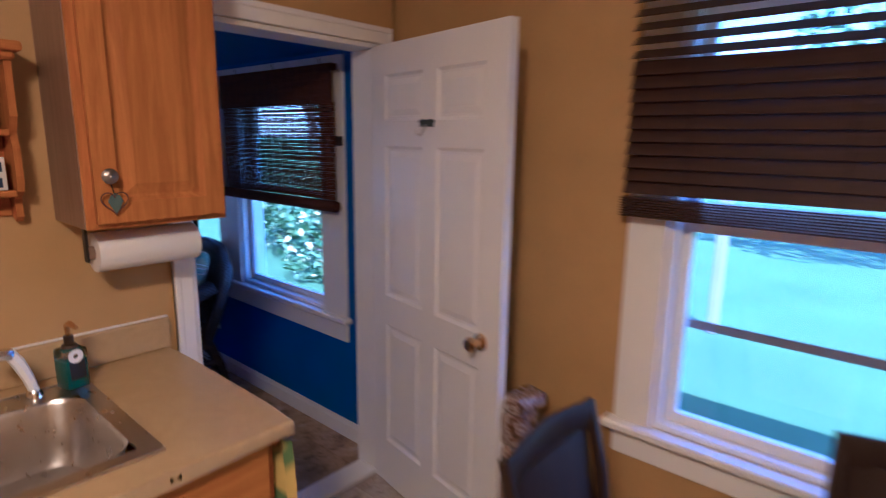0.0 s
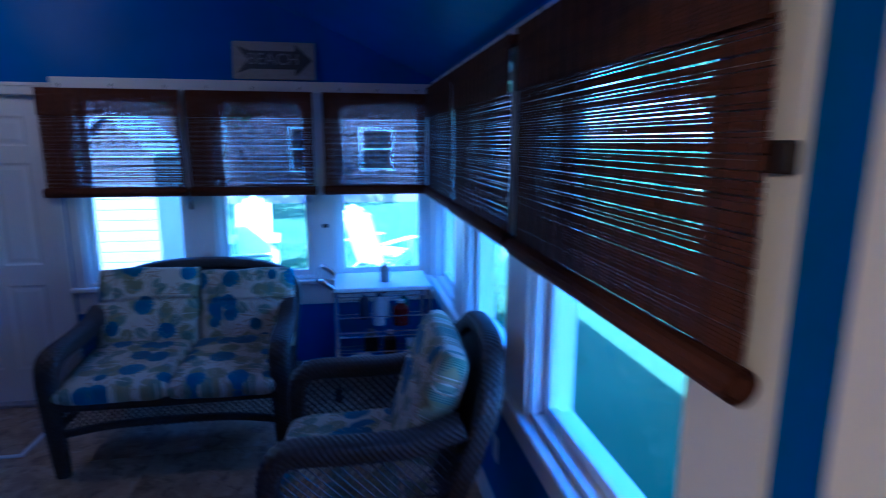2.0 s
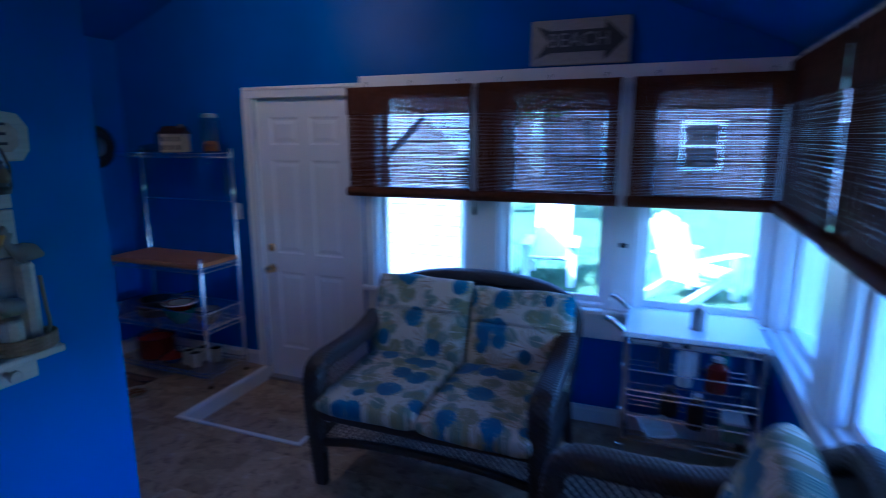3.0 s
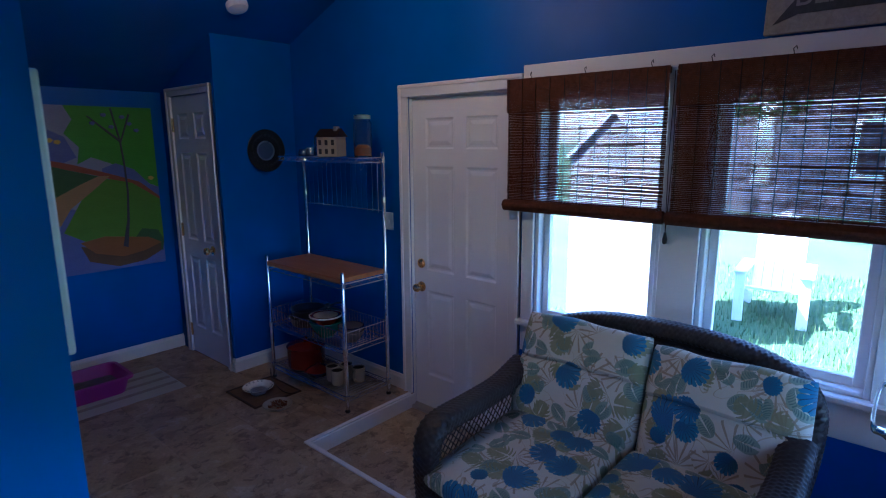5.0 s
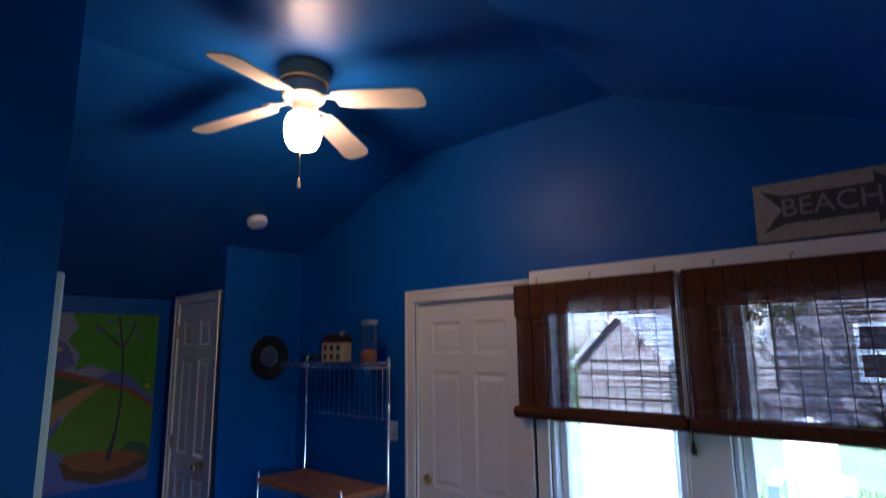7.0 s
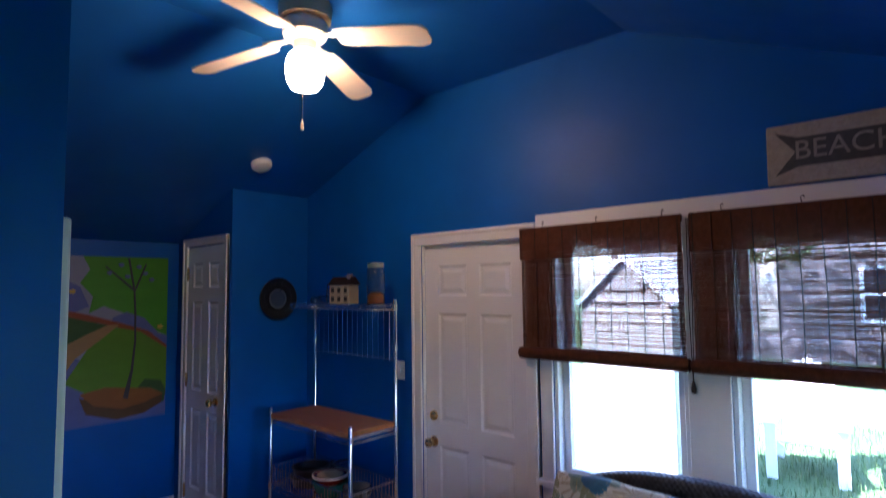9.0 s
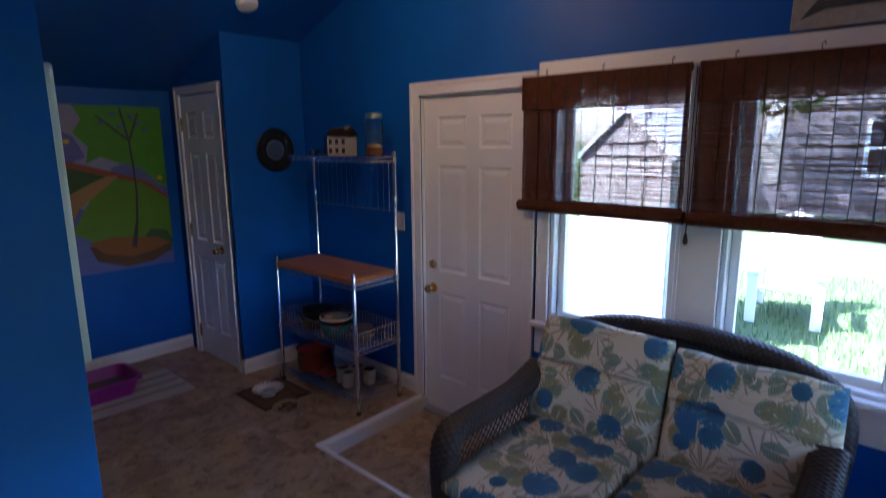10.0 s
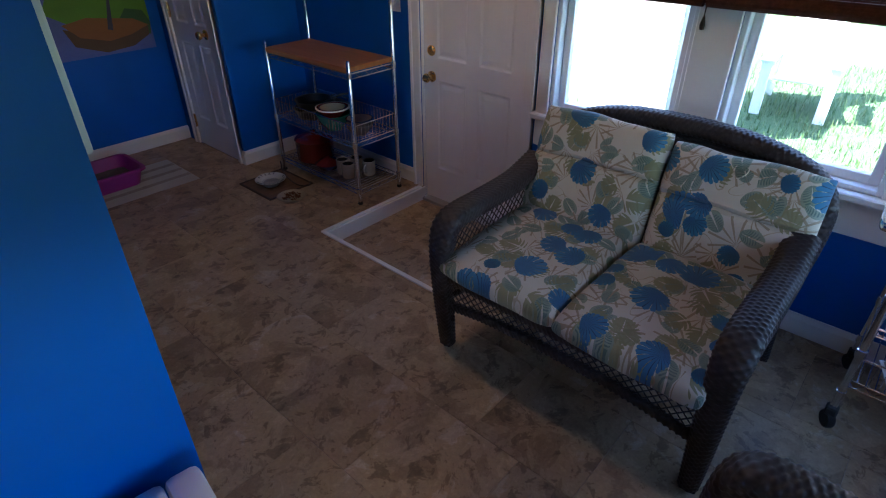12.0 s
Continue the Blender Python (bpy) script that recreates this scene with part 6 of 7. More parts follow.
sk = thing("kitchen_sink", "brushed stainless steel drop-in sink", "sink")
rim_b = wall_mesh(SY0, SY1, SX0, SX1, 0.921, 0.927, [(SY0 + 0.045, SY1 - 0.045, SX0 + 0.10, SX1 - 0.04)], 'x')
for v in rim_b.verts:
    u, d, z = v.co
    v.co = Vector((z, u, d))
part("rim", rim_b, STEEL, sk)
bw = bmesh.new()
rings = []
bx0, bx1, by0, by1 = SX0 + 0.10, SX1 - 0.04, SY0 + 0.045, SY1 - 0.045
for inset, z in ((-0.002, 0.926), (0.004, 0.915), (0.012, 0.80), (0.03, 0.755), (0.06, 0.745)):
    ring = []
    for sx, sy in ((1, 1), (-1, 1), (-1, -1), (1, -1)):
        for k in range(6):
            a = math.atan2(sy, sx) + radians(-45 + 18 * k)
            r = 0.075
            hx, hy = (bx1 - bx0) / 2 - inset, (by1 - by0) / 2 - inset
            ring.append(bw.verts.new(((bx0 + bx1) / 2 + sx * (hx - r) + r * math.cos(a), (by0 + by1) / 2 + sy * (hy - r) + r * math.sin(a), z)))
    rings.append(ring)
for p, q in zip(rings, rings[1:]):
    for i in range(len(p)):
        bw.faces.new((p[i], p[(i + 1) % len(p)], q[(i + 1) % len(p)], q[i]))
bw.faces.new(rings[-1])
part("bowl", bw, STEEL, sk, smooth=True)
part("deck_corner", box(SX0 + 0.004, SX0 + 0.012, SY0 + 0.004, SY1 - 0.004, 0.927, 0.931, 0.002), STEEL, sk, "raised rear lip")
fc = thing("side_sprayer", "white sink sprayer with chrome fittings", "sprayer", pose(-0.84, 1.245, 0.927))
part("collar", lathe([(0, 0), (0.022, 0), (0.02, 0.012), (0.014, 0.022), (0, 0.022)], 18), CHROME, fc, smooth=True)
part("grip", tube([(0, 0, 0.02), (0.004, -0.01, 0.06), (0.008, -0.028, 0.11), (0.012, -0.042, 0.135)], [0.013, 0.014, 0.016, 0.015]), VINYL, fc, "white plastic grip", True)
part("spray_head", tube([(0.012, -0.04, 0.135), (0.018, -0.065, 0.142), (0.02, -0.085, 0.138)], [0.016, 0.017, 0.014]), CHROME, fc, smooth=True)
fa = thing("faucet", "chrome kitchen faucet with a lever handle", "faucet", pose(-0.84, 1.0, 0.927))
part("base_plate", box(-0.03, 0.03, -0.12, 0.12, 0, 0.012, 0.006, segments=2), CHROME, fa, smooth=True)
part("spout", tube(curve_points([(0, 0, 0.01), (0, 0, 0.10), (0.04, 0, 0.17), (0.14, 0, 0.18), (0.19, 0, 0.14)]), 0.012), CHROME, fa, smooth=True)
part("lever", tube([(0, 0.10, 0.012), (0, 0.10, 0.04), (0.05, 0.12, 0.06)], [0.016, 0.013, 0.007]), CHROME, fa, smooth=True)
soap = thing("soap_dispenser", "clear square pump bottle with teal liquid soap", "soap dispenser", pose(-0.835, 1.335, 0.928, 0, 0, 12))
part("bottle", box(-0.031, 0.031, -0.031, 0.031, 0, 0.115, 0.008, segments=2), CLEAR, soap, smooth=True)
TEAL_SOAP = ceramic("teal_soap", (0.02, 0.22, 0.24), 0.1)
part("soap", box(-0.028, 0.028, -0.028, 0.028, 0.003, 0.085, 0.007, segments=2), TEAL_SOAP, soap, "teal liquid soap", True)
part("neck_disc", lathe([(0, 0.116), (0.021, 0.116), (0.019, 0.124), (0.012, 0.128), (0.012, 0.15), (0, 0.15)], 18), metal("dark_bronze", (0.12, 0.09, 0.07), 0.35), soap, smooth=True)
part("pump", tube([(0, 0, 0.148), (0, 0, 0.178), (0.012, 0.0, 0.185), (0.045, 0.0, 0.18)], [0.006, 0.009, 0.009, 0.006]), BRASS, soap, "dull bronze pump", True)
part("label", box(0.0312, 0.0318, -0.02, 0.02, 0.03, 0.085, 0.0001), BLACK, soap, "dark printed label")
part("tag_disc", lathe([(0.007, 0), (0.019, 0), (0.019, 0.003), (0.007, 0.003)], 20, m=pose(0.033, -0.004, 0.098, 0, 90, 0)), VINYL, soap, "white paper ring", True)

pt = thing("paper_towel_holder", "paper towel roll on a holder under the wall cabinet", "paper towel")
part("roll", lathe([(0.019, 1.42), (0.055, 1.42), (0.056, 1.423), (0.056, 1.697), (0.055, 1.70), (0.019, 1.70)], 30, m=pose(-0.84, 0, 1.296, -90)), paint("paper_white", (0.74, 0.72, 0.70), 0.9, 120, 0.3, 0.03), pt, "white paper roll", True)
part("core", lathe([(0.016, 1.405), (0.019, 1.405), (0.019, 1.715), (0.016, 1.715)], 20, m=pose(-0.84, 0, 1.296, -90)), wood("brown_card", (0.2, 0.13, 0.08), (0.28, 0.2, 0.12), 0.9), pt)
for y in (1.403, 1.711):
    part("bracket", box(-0.852, -0.828, y - 0.004, y + 0.004, 1.27, 1.376, 0.002), BLACK, pt)

ws = thing("wall_shelf", "honey oak wall shelf with jars and cards", "shelf", pose(KW, 1.285, 1.42))
part("crown", box(0, 0.15, -0.42, 0.03, 0.395, 0.42, 0.008, segments=2), HONEY_OAK_H, ws)
part("crown_moulding", box(0, 0.135, -0.405, 0.015, 0.375, 0.395, 0.006), HONEY_OAK_H, ws)
side = [(0.0, -0.02), (0.03, -0.035), (0.05, -0.02), (0.05, 0.03), (0.09, 0.05), (0.10, 0.09), (0.10, 0.16), (0.085, 0.2), (0.115, 0.24), (0.12, 0.375), (0.0, 0.375)]
for y in (-0.40, 0.0):
    part("side", prism(side, y - 0.008, y + 0.008, axis='y'), HONEY_OAK, ws)
for z, d in ((0.045, 0.095), (0.2, 0.105)):
    part("shelf_board", box(0.006, d, -0.39, -0.009, z - 0.008, z + 0.008, 0.003), HONEY_OAK_H, ws)
part("bottom_rail", box(0.0, 0.012, -0.39, -0.009, -0.02, 0.03, 0.003), HONEY_OAK_H, ws)
part("back_board", box(0.0, 0.006, -0.39, -0.009, 0.03, 0.375), HONEY_OAK, ws)
sp = thing("spice_jar", "clear spice jar with a white lid on the wall shelf", "jar", pose(KW + 0.055, 1.225, 1.629), "jars on the wall shelf")
part("glass", lathe([(0, 0), (0.028, 0), (0.03, 0.005), (0.03, 0.09), (0.024, 0.098), (0, 0.098)], 20), CLEAR, sp, smooth=True)
part("lid", lathe([(0, 0.098), (0.03, 0.098), (0.03, 0.114), (0, 0.116)], 20), VINYL, sp, "white lid", True)
part("spice", lathe([(0, 0.004), (0.026, 0.004), (0.026, 0.07), (0, 0.07)], 16), BOARD, sp, "pale spice", True)
copy_thing(sp, pose(KW + 0.055, 1.14, 1.629))
bk = thing("card_box", "small white card box with coloured marks on the wall shelf", "box", pose(KW + 0.055, 1.225, 1.474))
part("box", box(-0.03, 0.03, -0.05, 0.035, 0, 0.085, 0.002), WHITE_C, bk)
for yy, zz, mm in ((-0.02, 0.05, RED_C), (0.005, 0.035, ORANGE_C), (0.02, 0.06, NAVY_C), (0.018, 0.02, NAVY_C)):
    part("mark", box(0.0302, 0.0308, yy - 0.007, yy + 0.007, zz - 0.012, zz + 0.012), mm, bk)

dh = thing("door_hook", "dark leaf-shaped coat hook on the open kitchen door", "hook", pose(KW + 0.005, DOORWAY[1] - 0.022, 0.008, 0, 0, -10.5) @ pose(0.405, -0.019, 1.665, 0, 0, 0) @ Matrix.Scale(0.85, 4))
part("plate", prism([(-0.06, 0.012), (-0.03, 0.022), (0.0, 0.014), (0.03, 0.022), (0.06, 0.012), (0.04, -0.004), (0.05, -0.014), (0.0, -0.012), (-0.05, -0.014), (-0.04, -0.004)], -0.008, 0.0, axis='y', bevel=0.002), paint("dark_green_iron", (0.03, 0.04, 0.035), 0.5), dh, "leafy dark green plate")
part("hook", tube(curve_points([(-0.005, -0.006, -0.005), (-0.006, -0.02, -0.03), (-0.008, -0.035, -0.05), (-0.01, -0.05, -0.042), (-0.011, -0.052, -0.025)]), 0.004), STEEL, dh, smooth=True)

# brown slatted blind over the kitchen window
SLAT_DARK = wood("dark_brown_slat", (0.028, 0.012, 0.007), (0.06, 0.028, 0.016), 0.4, 0, 0.1)
kb2 = thing("slatted_blind", "dark brown wooden slatted blind over half the kitchen window", "window blind")
part("head_rail", box(0.13, 1.31, KY - 0.095, KY - 0.022, 2.10, 2.16, 0.003), SLAT_DARK, kb2)
z, sl = 2.08, None
while z > 1.44:
    if sl is None:
        o = part("slat", box(0.0, 1.17, -0.025, 0.025, -0.0015, 0.0015, 0.001), SLAT_DARK, kb2)
        sl = o.data
    else:
        o = new("slat", sl)
        o.parent = kb2
    o.matrix_basis = pose(0.135, KY - 0.058, z, 62 if z < 1.84 else 34, random.uniform(-0.25, 0.25), 0)
    z -= 0.040
for k in range(8):
    part("stacked_slat", box(0.135, 1.305, KY - 0.083, KY - 0.033, 1.385 + k * 0.008, 1.390 + k * 0.008, 0.001), SLAT_DARK, kb2)
for x in (0.33, 0.72, 1.11):
    part("ladder_cord", tube([(x, KY - 0.085, 2.1), (x, KY - 0.085, 1.39)], 0.0012, steps=5), CORD, kb2)


def dining_chair(m, label):
    c = thing("dining_chair", label, "chair", m, "kitchen chairs")
    for x in (-0.19, 0.19):
        part("back_post", strap([(x, 0.19, 0.0), (x, 0.17, 0.45), (x * 1.02, 0.22, 0.75), (x * 1.05, 0.27, 0.93)], [0.036, 0.04, 0.034, 0.028], [0.036, 0.04, 0.03, 0.024], (1, 0, 0)), DARK_WOOD, c, smooth=True)
        part("leg", tube([(x, -0.19, 0.0), (x, -0.18, 0.43)], [0.014, 0.02], steps=10), DARK_WOOD, c, smooth=True)
        part("side_rail", box(x - 0.01, x + 0.01, -0.17, 0.16, 0.38, 0.43, 0.003), DARK_WOOD, c)
    part("seat", box(-0.215, 0.215, -0.215, 0.19, 0.43, 0.46, 0.012, segments=2), DARK_WOOD, c)
    part("top_rail", strap(curve_points([(-0.20, 0.262, 0.89), (0, 0.285, 0.90), (0.20, 0.262, 0.89)]), 0.09, 0.022, (0, 0, 1)), DARK_WOOD, c, smooth=True)
    part("back_splat", strap([(0, 0.175, 0.50), (0, 0.235, 0.7), (0, 0.27, 0.87)], [0.36, 0.37, 0.385], 0.02, (1, 0, 0)), DARK_WOOD, c, "solid dark back panel", True)
    return c


dining_chair(pose(0.53, 2.05, 0, 0, 0, 90), "dark wooden dining chair beside the open kitchen door")
dining_chair(pose(1.0, 2.24, 0, 0, 0, 0), "dark wooden dining chair below the kitchen window")
bag = thing("wrapped_packs", "clear plastic-wrapped packs piled behind the door", "packages", pose(-0.13, 2.52, 0))
WRAP = Mat("clear_wrapped_print", 0.18, coat=0.6)
WRAP.colour(WRAP.ramp(WRAP.noise(26, 5, 0.7), [(0.38, (0.05, 0.022, 0.012)), (0.46, (0.16, 0.08, 0.045)), (0.52, (0.42, 0.36, 0.30)), (0.58, (0.12, 0.05, 0.03)), (0.68, (0.50, 0.46, 0.42))]))
WRAP.bump(WRAP.noise(38, 4, 0.6), 0.8, 0.012)
for i, (dx, z, h, turn) in enumerate(((0, 0.0, 0.15, 4), (0.012, 0.15, 0.13, -7), (-0.008, 0.28, 0.14, 6), (0.006, 0.42, 0.12, -4), (-0.004, 0.54, 0.13, 9), (0.01, 0.67, 0.06, -12))):
    pk = box(-0.045, 0.045, -0.075, 0.075, 0, h, 0.018, segments=3)
    for v in pk.verts:
        v.co += 0.012 * noise.noise_vector(v.co * 22 + Vector((0, 0, i * 3.1)))
        v.co.z = max(0, v.co.z)
    bmesh.ops.transform(pk, matrix=pose(dx, 0, z, 0, 0, turn), verts=pk.verts)
    part("pack", pk, WRAP.m, bag, smooth=True)

# ---- outside ----
SIDING = paint("white_painted_boards", (0.80, 0.80, 0.78), 0.6, 40, 0.1, 0.04)
GREY_SIDING = paint("grey_brown_siding", (0.19, 0.17, 0.175), 0.6, 40, 0.1, 0.06)
TAN_BOARDS = paint("tan_painted_boards", (0.38, 0.35, 0.30), 0.6, 40, 0.15, 0.08)
SHINGLE = paint("grey_shingle", (0.10, 0.10, 0.11), 0.9, 30, 0.6, 0.2)
DARKGLASS = Mat("dark_window", 0.1)
DARKGLASS.colour((0.03, 0.035, 0.045))
GZ = -0.32


def garden_chair(m, label):
    c = thing("garden_chair", label, "garden chair", m, "garden chairs")
    for i in range(5):
        x = -0.20 + i * 0.10
        h = 0.98 - 0.12 * abs(i - 2) ** 1.5 / 2.8
        ol = [(x - 0.046, 0.0), (x + 0.046, 0.0), (x + 0.05, h - 0.04), (x, h), (x - 0.05, h - 0.04)]
        b = prism(ol, 0, 0.02, axis='y', bevel=0.003)
        bmesh.ops.transform(b, matrix=pose(0, 0.22, 0.24, -24), verts=b.verts)
        part("back_slat", b, SIDING, c)
    for i in range(6):
        part("seat_slat", box(-0.27, 0.27, -0.33 + i * 0.095, -0.245 + i * 0.095, 0.37 - i * 0.022, 0.39 - i * 0.022, 0.003), SIDING, c)
    for x in (-0.30, 0.30):
        part("arm", box(x - 0.07, x + 0.07, -0.42, 0.36, 0.55, 0.573, 0.008), SIDING, c)
        part("front_leg", box(x - 0.05, x + 0.05, -0.36, -0.33, 0.0, 0.55, 0.003), SIDING, c)
        b = prism([(-0.36, 0.26), (-0.36, 0.38), (0.55, 0.11), (0.55, 0.0), (0.45, 0.0)], x * 0.92 - 0.012, x * 0.92 + 0.012, axis='x')
        part("stringer", b, SIDING, c)
    return c


garden_chair(pose(-8.95, 0.76, GZ, 0, 0, 96), "white wooden slatted garden chair on the lawn, facing the house")
garden_chair(pose(-8.65, 2.58, GZ, 0, 0, -130), "white wooden slatted garden chair turned away on the lawn")

shed = thing("garden_shed", "small tan boarded garden shed with pale gabled roof", "shed", pose(-7.15, -0.36, GZ))
part("wall", prism([(-0.44, 0), (0.44, 0), (0.44, 1.78), (0, 2.2), (-0.44, 1.78)], -1.2, 0.0, axis='x'), TAN_BOARDS, shed)
for i in range(18):
    z = 0.06 + i * 0.115
    half = 0.44 if z + 0.108 < 1.78 else max(0.02, 0.44 * (2.2 - z - 0.108) / 0.42)
    part("board", box(0.0, 0.014, -half, half, z, z + 0.108, 0.003), TAN_BOARDS, shed)
for s_ in (-1, 1):
    b = box(-1.3, 0.05, -0.03, 0.64, 0.0, 0.04)
    bmesh.ops.transform(b, matrix=pose(0, 0, 2.205, -43.7 * s_, 0, 0) @ Matrix.Diagonal((1, s_, 1, 1)), verts=b.verts)
    part("roof", b, SIDING, shed, "pale painted roof slope")

hz = thing("neighbour_house", "neighbouring house with grey-brown siding and white windows", "house", pose(-19.0, 1.5, GZ))
part("wall", box(-7, 0, -7.5, 7.5, 0, 5.6), GREY_SIDING, hz)
for i in range(38):
    z = 0.3 + i * 0.14
    part("siding_board", box(0, 0.02, -7.5, 7.5, z, z + 0.13), GREY_SIDING, hz)
part("roof", prism([(-8.2, 5.4), (8.2, 5.4), (0, 8.4)], -7.4, 0.5, axis='x'), SHINGLE, hz, "grey shingled gable roof")
for y in (-6.2, -0.6, 1.6, 4.8):
    for z in (1.0, 3.5):
        w_ = part("window", box(0.02, 0.06, y - 0.55, y + 0.55, z, z + 1.4, 0.01), SIDING, hz, "white framed window")
        part("pane", box(0.06, 0.07, y - 0.45, y + 0.45, z + 0.1, z + 0.66), DARKGLASS.m, w_)
        part("pane", box(0.06, 0.07, y - 0.45, y + 0.45, z + 0.74, z + 1.3), DARKGLASS.m, w_)

back_door = part("door", box(0.02, 0.08, -3.36, -2.88, 0.75, 2.95, 0.01), TAN_BOARDS, hz, "tan boarded house door")
part("door_panel", box(0.08, 0.09, -3.28, -2.96, 1.95, 2.8, 0.004), SIDING, back_door)

LEAF = Mat("garden_leaf", 0.6)
LEAF.colour(LEAF.ramp(LEAF.node("ShaderNodeNewGeometry").outputs["Random Per Island"], [(0, (0.025, 0.06, 0.015)), (0.6, (0.05, 0.10, 0.025)), (1, (0.11, 0.15, 0.04))]))
BARK = wood("bark", (0.05, 0.035, 0.025), (0.12, 0.09, 0.06), 0.9, 2, 0)
FLOWER = paint("pale_blossom", (0.55, 0.50, 0.22), 0.8)


def foliage(centres, leaves, size, seed, spread):
    rng = random.Random(seed)
    verts, faces = [], []
    for cx, cy, cz, r in centres:
        for _ in range(leaves):
            d = Vector((rng.gauss(0, 1), rng.gauss(0, 1), rng.gauss(0, 1))).normalized() * r * rng.uniform(0.55, 1.05) ** spread
            p = Vector((cx, cy, cz)) + d
            u = Vector((rng.gauss(0, 1), rng.gauss(0, 1), rng.gauss(0, 1))).normalized()
            w = u.orthogonal().normalized()
            s = size * rng.uniform(0.6, 1.3)
            k = len(verts)
            verts += [p - u * s, p + w * s * 0.42, p + u * s, p - w * s * 0.42]
            faces.append((k, k + 1, k + 2, k + 3))
    me = bpy.data.meshes.new("foliage")
    me.from_pydata([tuple(v) for v in verts], [], faces)
    return me


def shrub(x, y, r, h, seed, label, bloom=False):
    rng = random.Random(seed)
    o = thing("shrub", label, "shrub", pose(x, y, GZ), "garden shrubs")
    b = bmesh.new()
    cs = []
    for k in range(7):
        a = rng.uniform(0, math.tau)
        t_ = (r * 0.6 * math.cos(a), r * 0.6 * math.sin(a), h * rng.uniform(0.45, 0.85))
        tube([(0.05 * math.cos(a), 0.05 * math.sin(a), 0), (t_[0] * 0.5, t_[1] * 0.5, t_[2] * 0.6), t_], [0.03, 0.02, 0.008], bm=b, steps=5)
        cs.append((*t_, r * rng.uniform(0.4, 0.6)))
    part("stems", b, BARK, o)
    me = foliage(cs, 330, 0.055, seed, 0.7)
    me.materials.append(LEAF.m)
    lv = new("leaves", me)
    lv.parent = o
    tagged(lv, kind="stuff")
    if bloom:
        me = foliage(cs, 60, 0.05, seed + 90, 0.3)
        me.materials.append(FLOWER)
        fl = new("blossom", me)
        fl.parent = o
        tagged(fl, kind="stuff")
    return o


shrubs = [(-4.9, 5.6, 0.8, 1.0), (-6.2, 6.2, 1.0, 1.3), (-7.9, 6.6, 1.0, 1.4), (-9.5, 8.0, 1.3, 1.7), (-2.6, 9.0, 1.1, 1.3), (-12.5, 6.4, 1.2, 1.5), (-14.6, -3.4, 1.2, 1.3), (-3.3, 5.0, 0.9, 0.8), (-2.1, 5.8, 0.9, 0.75), (-3.9, 7.2, 1.1, 1.2)]
for i, (x, y, r, h) in enumerate(shrubs):
    shrub(x, y, r, h, 40 + i, "leafy green garden shrub with pale blossom" if i % 2 == 0 else "leafy green garden shrub", i % 2 == 0)


def tree(x, y, h, seed):
    rng = random.Random(seed)
    o = thing("tree", "broad leafy tree at the end of the garden", "tree", pose(x, y, GZ), "garden trees")
    b = tube([(0, 0, 0), (0.05, 0.02, h * 0.25), (0.0, 0.1, h * 0.5)], [0.22, 0.17, 0.11], steps=9)
    cs = []
    for k in range(9):
        a = k * 2.4 + rng.uniform(-0.3, 0.3)
        tip = Vector((math.cos(a) * h * rng.uniform(0.15, 0.32), math.sin(a) * h * rng.uniform(0.15, 0.32), h * rng.uniform(0.5, 0.92)))
        tube([(0, 0.06, h * rng.uniform(0.3, 0.48)), tip * 0.6 + Vector((0, 0, h * 0.2)), tip], [0.08, 0.05, 0.02], bm=b, steps=6)
        cs.append((*tip, h * rng.uniform(0.13, 0.2)))
    part("trunk", b, BARK, o)
    me = foliage(cs, 420, 0.12, seed, 0.6)
    me.materials.append(LEAF.m)
    cr = new("crown", me)
    cr.parent = o
    tagged(cr, kind="stuff")
    return o


for i, (x, y, h) in enumerate(((-15.5, -2.0, 6.5), (-16.0, 13.0, 7.5), (-6.5, 13.0, 7.0), (1.5, 12.0, 6.0), (-11.5, 12.0, 6.5))):
    tree(x, y, h, 70 + i)

post = thing("clothes_post", "tall weathered wooden post standing on the lawn", "post", pose(-0.64, 6.9, GZ))
part("upright", box(-0.05, 0.05, -0.05, 0.05, 0, 2.3, 0.008), GREY_SIDING, post)
part("crossbar", box(-0.5, 0.5, -0.04, 0.04, 2.12, 2.2, 0.008), GREY_SIDING, post)

# small fittings by the windows
screen = thing("window_screen", "thin dark screen rail outside the kitchen window", "window screen", kind="structure")
part("screen_rail", box(kx0 + 0.03, kx1 - 0.03, KY + 0.122, KY + 0.13, 1.0, 1.03, 0.002), GREY_SIDING, screen)
for x in (kx0 + 0.03, kx1 - 0.045):
    part("screen_stile", box(x, x + 0.015, KY + 0.122, KY + 0.13, kz0 + 0.03, 1.0, 0.002), GREY_SIDING, screen)
pull = thing("blind_cord", "looped dark blind cord with a tassel between two blinds", "cord")
part("string", tube([(FAR + 0.03, 1.115, 1.91), (FAR + 0.032, 1.112, 1.55), (FAR + 0.03, 1.117, 1.24)], 0.0018, steps=5), CORD, pull)
part("string", tube([(FAR + 0.03, 1.123, 1.91), (FAR + 0.03, 1.127, 1.55), (FAR + 0.03, 1.118, 1.24)], 0.0018, steps=5), CORD, pull)
part("tassel", lathe([(0, 1.165), (0.009, 1.168), (0.011, 1.185), (0.005, 1.215), (0, 1.222)], 12, m=pose(FAR + 0.03, 1.1175, 0.02)), DARK_WOOD, pull, "turned wooden tassel", True)
cleat = thing("cord_cleat", "small brown wooden cleat on the window trim", "cleat", pose(-1.345, WIN - T, 1.60))
part("block", box(-0.03, 0.03, -0.02, 0.0, -0.022, 0.022, 0.004), DARK_WOOD, cleat)
